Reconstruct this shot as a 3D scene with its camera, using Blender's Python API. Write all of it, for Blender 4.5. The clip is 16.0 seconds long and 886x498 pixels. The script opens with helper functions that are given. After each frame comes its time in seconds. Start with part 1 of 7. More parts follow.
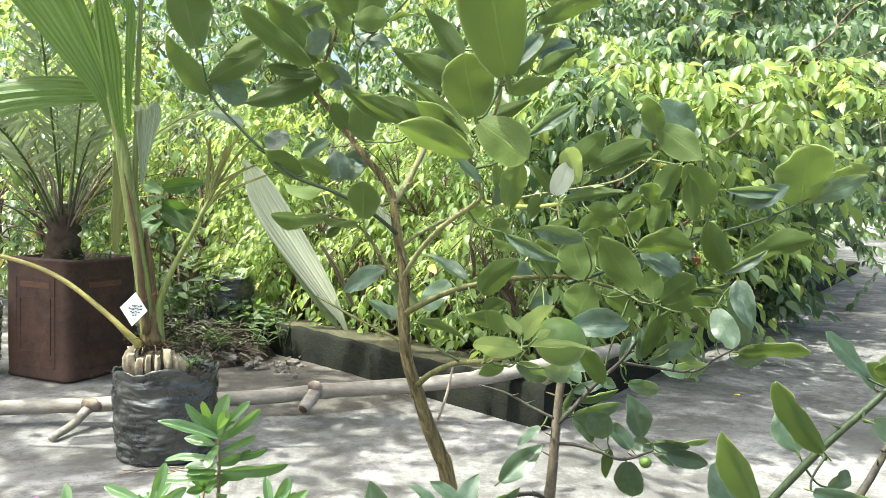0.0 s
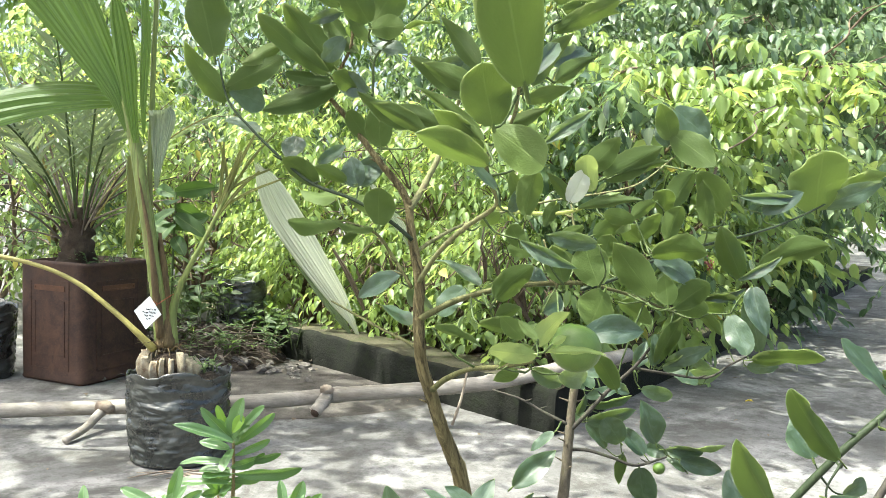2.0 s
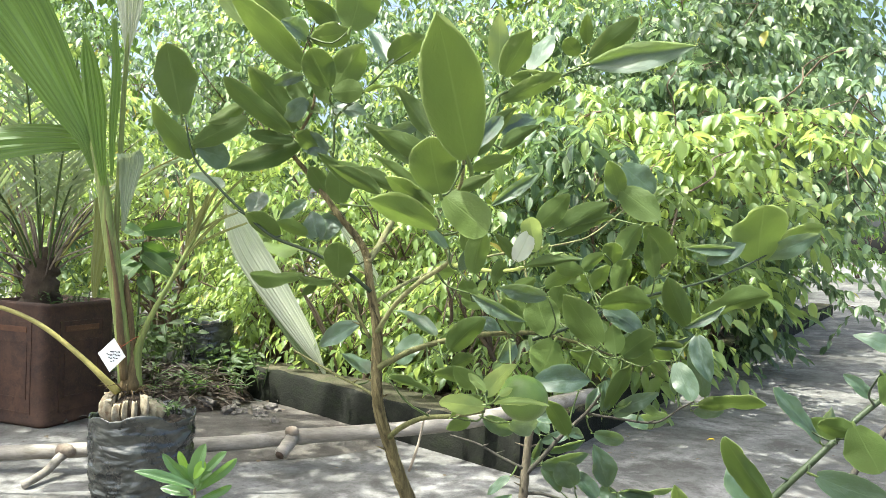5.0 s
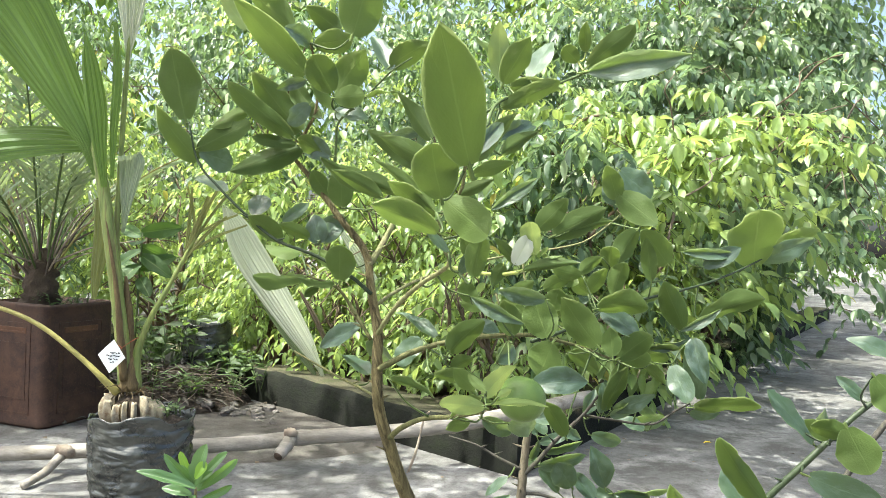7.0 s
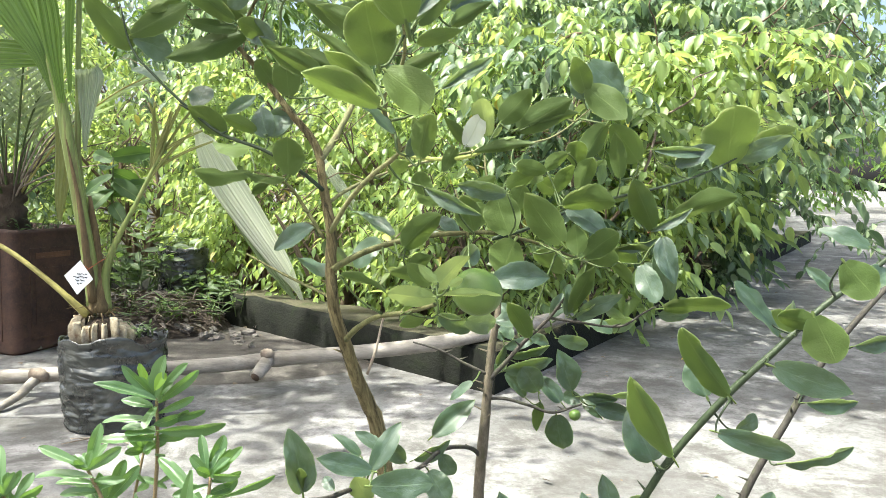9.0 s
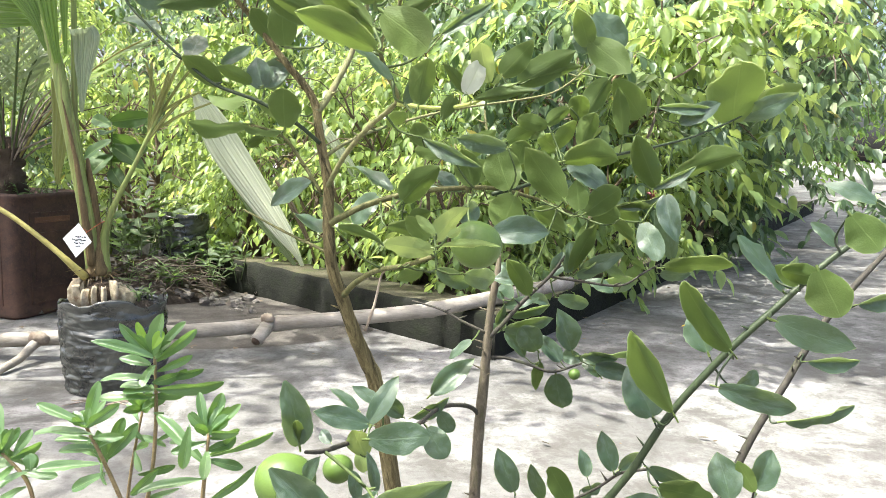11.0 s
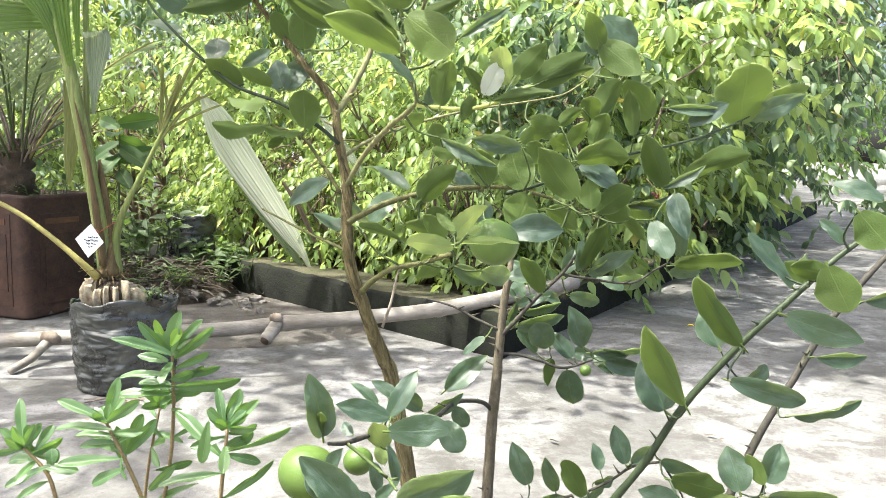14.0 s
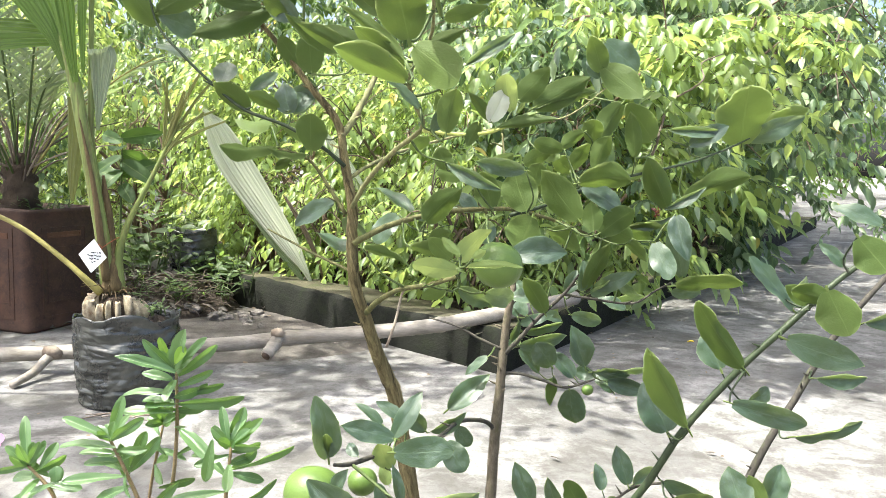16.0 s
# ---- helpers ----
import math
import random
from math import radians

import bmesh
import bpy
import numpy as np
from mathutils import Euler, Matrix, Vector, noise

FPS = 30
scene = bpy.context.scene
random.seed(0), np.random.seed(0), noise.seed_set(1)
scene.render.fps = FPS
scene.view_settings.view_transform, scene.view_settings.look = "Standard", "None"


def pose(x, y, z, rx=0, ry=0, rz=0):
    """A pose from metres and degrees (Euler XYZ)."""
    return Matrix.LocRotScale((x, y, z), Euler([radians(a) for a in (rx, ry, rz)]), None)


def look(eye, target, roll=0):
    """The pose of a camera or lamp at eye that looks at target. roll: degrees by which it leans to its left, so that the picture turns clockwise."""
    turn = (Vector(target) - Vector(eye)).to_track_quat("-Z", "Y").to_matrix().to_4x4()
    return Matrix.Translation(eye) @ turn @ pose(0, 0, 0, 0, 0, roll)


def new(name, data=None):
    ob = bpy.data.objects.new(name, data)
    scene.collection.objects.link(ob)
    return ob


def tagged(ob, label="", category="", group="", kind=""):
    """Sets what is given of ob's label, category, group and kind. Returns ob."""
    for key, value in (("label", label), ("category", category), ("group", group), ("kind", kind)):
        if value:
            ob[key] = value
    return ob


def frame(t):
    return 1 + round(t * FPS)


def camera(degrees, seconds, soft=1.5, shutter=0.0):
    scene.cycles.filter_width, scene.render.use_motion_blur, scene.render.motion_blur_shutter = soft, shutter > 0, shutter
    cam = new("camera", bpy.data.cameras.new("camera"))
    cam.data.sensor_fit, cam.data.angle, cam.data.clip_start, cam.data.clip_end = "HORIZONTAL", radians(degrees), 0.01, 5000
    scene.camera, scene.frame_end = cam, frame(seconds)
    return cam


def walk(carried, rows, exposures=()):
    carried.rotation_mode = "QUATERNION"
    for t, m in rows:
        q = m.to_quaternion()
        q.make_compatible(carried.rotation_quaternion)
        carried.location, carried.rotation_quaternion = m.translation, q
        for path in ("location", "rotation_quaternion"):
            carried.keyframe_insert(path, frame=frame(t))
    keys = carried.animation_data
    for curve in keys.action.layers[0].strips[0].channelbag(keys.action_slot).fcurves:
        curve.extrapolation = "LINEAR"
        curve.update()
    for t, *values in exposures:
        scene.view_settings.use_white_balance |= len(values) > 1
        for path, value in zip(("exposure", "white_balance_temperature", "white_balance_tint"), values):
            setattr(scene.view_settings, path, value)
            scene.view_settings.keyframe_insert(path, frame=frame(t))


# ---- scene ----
cam = camera(60.0, 16.0, 0.8)
PATH = [
    (0, (0.061, 0.115, 0.522), (-0.014, 2.11, 0.41), 1.5),
    (0.5, (0.058, 0.111, 0.525), (-0.032, 2.107, 0.432), 1.7),
    (1, (0.058, 0.108, 0.527), (-0.03, 2.104, 0.445), 1.8),
    (1.5, (0.056, 0.108, 0.526), (-0.029, 2.105, 0.445), 1.9),
    (2, (0.057, 0.111, 0.524), (-0.044, 2.106, 0.421), 1.6),
    (2.5, (0.059, 0.114, 0.516), (-0.034, 2.107, 0.371), 1.6),
    (3, (0.067, 0.116, 0.518), (0.004, 2.111, 0.392), 1.1),
    (3.5, (0.073, 0.111, 0.522), (0.048, 2.109, 0.424), 1.4),
    (4, (0.077, 0.108, 0.525), (0.072, 2.107, 0.441), 1.5),
    (4.5, (0.073, 0.099, 0.534), (0.046, 2.098, 0.488), 1.8),
    (4.7, (0.071, 0.089, 0.539), (0.042, 2.089, 0.528), 1.8),
    (7, (0.068, 0.074, 0.54), (0.045, 2.074, 0.539), 2.0),
    (7.5, (0.068, 0.076, 0.538), (0.049, 2.076, 0.519), 2.4),
    (8, (0.078, 0.087, 0.528), (0.089, 2.085, 0.448), 2.1),
    (8.5, (0.085, 0.096, 0.524), (0.08, 2.094, 0.428), 1.6),
    (9, (0.094, 0.106, 0.509), (0.111, 2.098, 0.33), 1.4),
    (9.5, (0.099, 0.111, 0.506), (0.137, 2.1, 0.302), 1.3),
    (9.7, (0.098, 0.109, 0.504), (0.136, 2.098, 0.3), 1.0),
    (11.8, (0.095, 0.116, 0.492), (0.1, 2.097, 0.212), 1.9),
    (12, (0.091, 0.112, 0.491), (0.11, 2.094, 0.22), 1.7),
    (12.5, (0.091, 0.111, 0.49), (0.104, 2.091, 0.208), 1.7),
    (13, (0.089, 0.112, 0.491), (0.102, 2.093, 0.221), 1.8),
    (13.5, (0.086, 0.11, 0.49), (0.106, 2.091, 0.215), 1.6),
    (14, (0.085, 0.099, 0.494), (0.094, 2.084, 0.242), 1.5),
    (14.5, (0.083, 0.097, 0.496), (0.091, 2.083, 0.258), 1.5),
    (15, (0.083, 0.098, 0.499), (0.086, 2.083, 0.256), 1.5),
    (15.5, (0.083, 0.095, 0.501), (0.087, 2.082, 0.272), 1.6),
    (16, (0.081, 0.093, 0.502), (0.09, 2.081, 0.283), 1.7),
]
EXPOSURES = [(0.0, 1.35, 6250, -1), (8.5, 1.35, 6250, 0), (9.5, 1.37, 6280, 3), (12.0, 1.44, 6290, 5), (16.0, 1.44, 6290, 5)]
SUN_STRENGTH, SKY_STRENGTH = 4.5, 0.22
walk(cam, [(t, look(eye, target, roll)) for t, eye, target, roll in PATH], EXPOSURES)

# ---- sky and sun ----
SUN_TO = Vector((-0.45, -0.17, 1.08)).normalized()
world = bpy.data.worlds.new("sky")
scene.world = world
world.use_nodes = True
wn = world.node_tree.nodes
sky = wn.new("ShaderNodeTexSky")
sky.sky_type = "NISHITA"
sky.sun_disc = False
sky.sun_elevation = math.asin(SUN_TO.z)
sky.sun_rotation = math.atan2(SUN_TO.x, SUN_TO.y)
sky.air_density, sky.dust_density, sky.ozone_density = 0.7, 8.0, 1.0
wn["Background"].inputs["Strength"].default_value = SKY_STRENGTH
world.node_tree.links.new(sky.outputs["Color"], wn["Background"].inputs["Color"])
sun = new("sun", bpy.data.lights.new("sun", "SUN"))
sun.data.energy, sun.data.angle, sun.data.color = SUN_STRENGTH, radians(0.53), (1.0, 0.95, 0.86)
sun.matrix_world = look(SUN_TO * 30, (0, 0, 0))


# ---- materials ----
class Nodes:
    """A short hand for building one node material."""

    def __init__(self, name):
        self.mat = bpy.data.materials.new(name)
        self.mat.use_nodes = True
        self.tree = self.mat.node_tree
        self.shader = self.tree.nodes["Principled BSDF"]
        self.out = self.tree.nodes["Material Output"]

    def add(self, kind, **values):
        n = self.tree.nodes.new(kind)
        for key, value in values.items():
            n.inputs[key.replace("_", " ")].default_value = value
        return n

    def link(self, a, b):
        self.tree.links.new(a, b)

    def coords(self):
        return self.tree.nodes.new("ShaderNodeTexCoord").outputs["Object"]

    def noise(self, scale, detail=6.0, rough=0.6, vector=None, distortion=0.0):
        n = self.add("ShaderNodeTexNoise", Scale=scale, Detail=detail, Roughness=rough, Distortion=distortion)
        if vector:
            self.link(vector, n.inputs["Vector"])
        return n.outputs["Fac"]

    def ramp(self, fac, stops):
        n = self.tree.nodes.new("ShaderNodeValToRGB")
        e = n.color_ramp.elements
        while len(e) < len(stops):
            e.new(0.5)
        for el, (at, col) in zip(e, stops):
            el.position, el.color = at, (*col, 1.0) if len(col) == 3 else col
        self.link(fac, n.inputs["Fac"])
        return n.outputs["Color"]

    def grey(self, fac, a, b):
        return self.ramp(fac, [(a, (0, 0, 0)), (b, (1, 1, 1))] if a < b else [(b, (1, 1, 1)), (a, (0, 0, 0))])

    def mix(self, fac, a, b, mode="MIX"):
        n = self.tree.nodes.new("ShaderNodeMix")
        n.data_type, n.blend_type = "RGBA", mode
        for value, i in ((fac, 0), (a, 6), (b, 7)):
            if isinstance(value, (int, float)):
                n.inputs[i].default_value = value
            elif isinstance(value, tuple):
                n.inputs[i].default_value = (*value, 1.0)
            else:
                self.link(value, n.inputs[i])
        return n.outputs[2]

    def math(self, op, a, b=0.0):
        n = self.tree.nodes.new("ShaderNodeMath")
        n.operation = op
        for i, value in enumerate((a, b)):
            if isinstance(value, (int, float)):
                n.inputs[i].default_value = value
            else:
                self.link(value, n.inputs[i])
        return n.outputs[0]

    def bump(self, height, strength, distance):
        n = self.add("ShaderNodeBump", Strength=strength, Distance=distance)
        self.link(height, n.inputs["Height"])
        self.link(n.outputs["Normal"], self.shader.inputs["Normal"])
        return n.outputs["Normal"]

    def done(self, color, rough=0.7, spec=0.4):
        if isinstance(color, tuple):
            self.shader.inputs["Base Color"].default_value = (*color, 1.0)
        else:
            self.link(color, self.shader.inputs["Base Color"])
        if isinstance(rough, (int, float)):
            self.shader.inputs["Roughness"].default_value = rough
        else:
            self.link(rough, self.shader.inputs["Roughness"])
        self.shader.inputs["Specular IOR Level"].default_value = spec
        return self.mat


def surface(name, dark, light, scale=8.0, fine=120.0, rough=0.8, bump=0.3, depth=0.002, spec=0.3, third=None, stretch=None, lean=0.0):
    """Two tones at a broad and a fine scale, with relief."""
    n = Nodes(name)
    co = n.coords()
    if lean:
        turn = n.add("ShaderNodeMapping", Rotation=(0.0, lean, 0.0))
        n.link(co, turn.inputs["Vector"])
        co = turn.outputs["Vector"]
    if stretch:
        m = n.add("ShaderNodeMapping", Scale=stretch)
        n.link(co, m.inputs["Vector"])
        co = m.outputs["Vector"]
    a, b = n.noise(scale, vector=co), n.noise(fine, 4.0, 0.7, co)
    col = n.mix(n.grey(a, 0.3, 0.7), dark, light)
    mid = tuple(0.55 * x for x in dark)
    col = n.mix(n.math("MULTIPLY", n.grey(b, 0.45, 0.75), 0.5), col, mid)
    if third:
        col = n.mix(n.grey(n.noise(scale * 0.6, 8.0, 0.7, co), 0.52, 0.66), col, third)
    n.bump(n.math("ADD", n.math("MULTIPLY", a, 0.6), b), bump, depth)
    return n.done(col, rough, spec)


def leaf_material(name, dark, light, glow, thin=0.45, rough=0.38, veins=0.35, rib=(0.30, 0.40, 0.12), island=False, spec=0.5, yellow=None, pale=None, coat=0.0, ribw=0.045, streak=0.0, coat_ior=1.6, edge=0.0, gloss=0.32, glare_mottle=0.0):
    """A blade that is glossy on its face and lets light through; ribs and veins follow the leaf's own map (u across, v along)."""
    n = Nodes(name)
    uv = n.tree.nodes.new("ShaderNodeUVMap")
    uv.uv_map = "leaf"
    sep = n.tree.nodes.new("ShaderNodeSeparateXYZ")
    n.link(uv.outputs["UV"], sep.inputs[0])
    across = n.math("ABSOLUTE", n.math("SUBTRACT", sep.outputs["X"], 0.5))
    if island:
        rnd = n.tree.nodes.new("ShaderNodeNewGeometry").outputs["Random Per Island"]
    else:
        rnd = n.tree.nodes.new("ShaderNodeObjectInfo").outputs["Random"]
    blotch = n.noise(3.0, 4.0, 0.6, uv.outputs["UV"])
    tone = n.math("ADD", n.math("MULTIPLY", rnd, 0.7), n.math("MULTIPLY", blotch, 0.4))
    col = n.mix(n.grey(tone, 0.15, 0.9), dark, light)
    through_col = n.mix(n.grey(tone, 0.1, 0.95), tuple(0.75 * x for x in glow), glow)
    # a random share of leaflets turns paler, painting bright highlights by colour
    if pale:
        col = n.mix(n.grey(rnd, 0.74, 0.90), col, pale)
    if yellow:
        pick = n.grey(rnd, 0.988, 0.992)
        col = n.mix(pick, col, yellow)
        through_col = n.mix(pick, through_col, tuple(1.3 * x for x in yellow))
    mid = n.grey(across, ribw, ribw * 0.35)
    side = n.math("SINE", n.math("ADD", n.math("MULTIPLY", sep.outputs["Y"], 62.0), n.math("MULTIPLY", across, -48.0)))
    side = n.grey(side, 0.75, 1.0)
    lines = n.math("MAXIMUM", mid, n.math("MULTIPLY", side, 0.12))
    col = n.mix(n.math("MULTIPLY", lines, veins), col, rib)
    # pale mottling paints scuffs and sky glare into the leaf colour
    if glare_mottle:
        col = n.mix(n.math("MULTIPLY", n.grey(n.noise(4.0, 5.0, 0.65, uv.outputs["UV"], 0.8), 0.46, 0.66), glare_mottle), col, (0.17, 0.225, 0.20))
    if edge:
        col = n.mix(n.math("MULTIPLY", n.grey(across, 0.462, 0.492), edge), col, rib)
    if streak:
        m = n.add("ShaderNodeMapping", Scale=(26.0, 1.2, 1.0))
        n.link(uv.outputs["UV"], m.inputs["Vector"])
        lines_along = n.grey(n.noise(1.0, 5.0, 0.65, m.outputs["Vector"]), 0.35, 0.65)
        col = n.mix(n.math("MULTIPLY", lines_along, streak), col, tuple(0.45 * x for x in dark))
        through_col = n.mix(n.math("MULTIPLY", lines_along, streak), through_col, tuple(0.4 * x for x in glow))
    height = n.math("ADD", n.math("MULTIPLY", lines, -0.6), n.math("MULTIPLY", n.noise(14.0, 3.0, 0.6, uv.outputs["UV"]), 0.8))
    nor = n.bump(height, 0.16, 0.003)
    n.done(col, n.mix(blotch, (rough - 0.06,) * 3, (rough + 0.12,) * 3), spec)
    n.shader.inputs["Coat Weight"].default_value = coat
    n.shader.inputs["Coat Roughness"].default_value = gloss
    n.shader.inputs["Coat IOR"].default_value = coat_ior
    tr = n.tree.nodes.new("ShaderNodeBsdfTranslucent")
    n.link(through_col, tr.inputs["Color"])
    n.link(nor, tr.inputs["Normal"])
    mx = n.tree.nodes.new("ShaderNodeMixShader")
    mx.inputs[0].default_value = thin
    n.link(n.shader.outputs[0], mx.inputs[1])
    n.link(tr.outputs[0], mx.inputs[2])
    n.link(mx.outputs[0], n.out.inputs["Surface"])
    return n.mat


LEAF_TOP = leaf_material("citrus_leaf_face", (0.017, 0.041, 0.026), (0.042, 0.078, 0.044), (0.54, 0.67, 0.29), 0.37, 0.42, 0.34, rib=(0.16, 0.23, 0.13), ribw=0.026, spec=0.5, coat=0.5, coat_ior=1.5, edge=0.6, gloss=0.42, glare_mottle=0.45)
LEAF_UNDER = leaf_material("citrus_leaf_underside", (0.050, 0.082, 0.021), (0.096, 0.138, 0.037), (0.61, 0.71, 0.29), 0.44, 0.55, 0.40, rib=(0.20, 0.25, 0.09), spec=0.25, edge=0.6, ribw=0.024)
YOUNG_LEAF = leaf_material("young_citrus_leaf", (0.135, 0.195, 0.060), (0.215, 0.285, 0.098), (0.40, 0.48, 0.13), 0.38, 0.36, 0.25)
HEDGE_LEAF = leaf_material("starfruit_leaf", (0.022, 0.052, 0.028), (0.122, 0.182, 0.094), (0.31, 0.45, 0.175), 0.34, 0.40, 0.25, island=True, pale=(0.36, 0.44, 0.25), yellow=(0.44, 0.40, 0.09), spec=0.45, coat=0.22, coat_ior=1.5)
# young leaf colour of the left bushes, also painted on sunlit clusters elsewhere
HEDGE_YOUNG_LIT = leaf_material("young_and_sunlit_starfruit_leaf", (0.052, 0.104, 0.030), (0.25, 0.335, 0.105), (0.62, 0.76, 0.20), 0.42, 0.40, 0.25, island=True, yellow=(0.50, 0.42, 0.09), spec=0.5, coat=0.2, coat_ior=1.5)
FAR_LEAF = leaf_material("distant_leaf", (0.04, 0.09, 0.025), (0.09, 0.16, 0.04), (0.30, 0.45, 0.07), 0.4, 0.5, 0.1, island=True)
PERI_LEAF = leaf_material("periwinkle_leaf", (0.042, 0.095, 0.034), (0.105, 0.185, 0.070), (0.26, 0.46, 0.07), 0.34, 0.36, 0.8, rib=(0.26, 0.37, 0.16), coat=0.4, ribw=0.025)
COCO_LEAF = leaf_material("coconut_blade", (0.07, 0.135, 0.03), (0.14, 0.22, 0.05), (0.36, 0.52, 0.07), 0.42, 0.45, 0.0, spec=0.4, streak=0.75)
PALE_BLADE = leaf_material("faded_coconut_blade", (0.42, 0.47, 0.26), (0.76, 0.77, 0.62), (0.58, 0.63, 0.36), 0.35, 0.42, 0.0, streak=0.62)
TORN_BLADE = leaf_material("torn_coconut_leaflet", (0.13, 0.145, 0.045), (0.25, 0.245, 0.085), (0.40, 0.42, 0.10), 0.35, 0.5, 0.0, streak=0.5)
STRIPED_BLADE = leaf_material("striped_coconut_blade", (0.16, 0.22, 0.10), (0.62, 0.64, 0.52), (0.45, 0.55, 0.26), 0.35, 0.42, 0.0, streak=0.85)
PALM_LEAF = leaf_material("palm_leaflet", (0.075, 0.105, 0.052), (0.185, 0.215, 0.120), (0.42, 0.52, 0.20), 0.36, 0.36, 0.2, island=True, coat=0.5)
WEED_LEAF = leaf_material("weed_leaf", (0.036, 0.066, 0.024), (0.085, 0.130, 0.048), (0.24, 0.36, 0.07), 0.4, 0.45, 0.4, island=True)
BROAD_WEED = leaf_material("broad_weed_leaf", (0.028, 0.060, 0.020), (0.058, 0.105, 0.032), (0.20, 0.34, 0.05), 0.3, 0.55, 0.3, spec=0.3)
DRY_LEAF = leaf_material("dry_leaf", (0.075, 0.055, 0.036), (0.20, 0.155, 0.105), (0.16, 0.11, 0.05), 0.2, 0.7, 0.3, rib=(0.2, 0.13, 0.07), island=True)
ROTTEN_LEAF = leaf_material("rotten_leaf", (0.040, 0.034, 0.026), (0.125, 0.108, 0.084), (0.08, 0.06, 0.03), 0.15, 0.75, 0.3, rib=(0.1, 0.08, 0.05), island=True)
YELLOW_LEAF = leaf_material("fallen_yellow_leaf", (0.72, 0.54, 0.04), (0.80, 0.62, 0.06), (0.6, 0.4, 0.03), 0.2, 0.5, 0.2)
PETAL = leaf_material("petal", (0.62, 0.30, 0.50), (0.72, 0.40, 0.60), (0.7, 0.35, 0.55), 0.4, 0.5, 0.0)

BARK = surface("citrus_bark", (0.120, 0.094, 0.038), (0.430, 0.355, 0.170), 260, 800, 0.85, 1.0, 0.008, third=(0.036, 0.028, 0.013), stretch=(1.0, 1.0, 0.09), lean=0.27)
GREEN_BARK = surface("greenish_citrus_bark", (0.115, 0.125, 0.050), (0.25, 0.245, 0.110), 300, 800, 0.75, 0.6, 0.0010, third=(0.16, 0.13, 0.075), stretch=(1.0, 1.0, 0.2))
GREEN_STEM = surface("green_twig", (0.050, 0.076, 0.022), (0.098, 0.132, 0.042), 260, 800, 0.55, 0.4, 0.0006, stretch=(1, 1, 0.3))
BROWN_STEM = surface("brown_stem", (0.082, 0.068, 0.048), (0.175, 0.148, 0.105), 220, 700, 0.8, 0.6, 0.0012, third=(0.08, 0.075, 0.04), stretch=(1, 1, 0.4))
OLIVE_BARK = surface("olive_bark", (0.062, 0.066, 0.022), (0.150, 0.146, 0.056), 280, 800, 0.75, 0.6, 0.0009, third=(0.10, 0.092, 0.04), stretch=(1.0, 1.0, 0.2))
DARK_GREEN_STEM = surface("dark_green_stem", (0.022, 0.034, 0.015), (0.044, 0.062, 0.028), 260, 800, 0.5, 0.4, 0.0006, stretch=(1, 1, 0.3))
LIME_STEM = surface("young_shoot", (0.30, 0.34, 0.08), (0.42, 0.46, 0.14), 260, 800, 0.5, 0.3, 0.0005)
GREY_STEM = surface("grey_stem", (0.034, 0.031, 0.026), (0.074, 0.067, 0.054), 220, 700, 0.8, 0.5, 0.0012, third=(0.06, 0.065, 0.035), stretch=(1, 1, 0.25))
REDDISH_STEM = surface("periwinkle_stem", (0.20, 0.13, 0.07), (0.30, 0.24, 0.12), 260, 800, 0.6, 0.3, 0.0005)
HEDGE_BARK = surface("starfruit_bark", (0.07, 0.05, 0.035), (0.20, 0.15, 0.10), 18, 90, 0.9, 0.6, 0.003)
PETIOLE = surface("coconut_petiole", (0.11, 0.150, 0.038), (0.26, 0.30, 0.085), 150, 500, 0.5, 0.5, 0.0015, spec=0.4, third=(0.125, 0.105, 0.040), stretch=(1, 1, 0.06))
OLD_PETIOLE = surface("yellowed_petiole", (0.215, 0.185, 0.050), (0.34, 0.30, 0.095), 90, 500, 0.55, 0.4, 0.001, spec=0.4, stretch=(0.3, 1, 1))
SHEATH = surface("coconut_sheath", (0.075, 0.050, 0.026), (0.185, 0.135, 0.060), 120, 500, 0.8, 0.8, 0.003, stretch=(1, 1, 0.15))
HUSK = surface("coconut_husk", (0.27, 0.225, 0.15), (0.52, 0.455, 0.33), 90, 300, 0.85, 0.5, 0.002, third=(0.20, 0.13, 0.08))
SOIL = surface("potting_soil", (0.035, 0.026, 0.020), (0.095, 0.072, 0.055), 60, 300, 0.95, 1.0, 0.008)
STONE = surface("rubble", (0.085, 0.075, 0.068), (0.20, 0.18, 0.16), 20, 140, 0.9, 0.7, 0.004)
BAMBOO = surface("weathered_bamboo", (0.20, 0.178, 0.148), (0.37, 0.335, 0.29), 46, 260, 0.6, 0.4, 0.001, third=(0.17, 0.145, 0.11), stretch=(0.2, 1, 1))
BAMBOO_DARK = surface("bamboo_inside", (0.06, 0.04, 0.03), (0.12, 0.085, 0.06), 40, 200, 0.9, 0.5, 0.002)
FIBRE = surface("palm_fibre", (0.045, 0.032, 0.022), (0.11, 0.08, 0.055), 30, 240, 0.95, 1.0, 0.006)
DEAD_TWIG = surface("dead_twig", (0.16, 0.12, 0.09), (0.34, 0.29, 0.23), 30, 200, 0.9, 0.4, 0.001)
DARK_TWIG = surface("rotten_twig", (0.055, 0.043, 0.033), (0.13, 0.105, 0.08), 30, 200, 0.9, 0.4, 0.001)
PAPER = surface("tag_card", (0.78, 0.78, 0.76), (0.86, 0.86, 0.84), 20, 200, 0.5, 0.05, 0.0003)
INK = surface("ink", (0.03, 0.03, 0.035), (0.05, 0.05, 0.06), 30, 100, 0.6, 0.0, 0.0003)
FLOWER = surface("starfruit_flower", (0.30, 0.10, 0.10), (0.50, 0.24, 0.24), 60, 300, 0.7, 0.2, 0.0004)
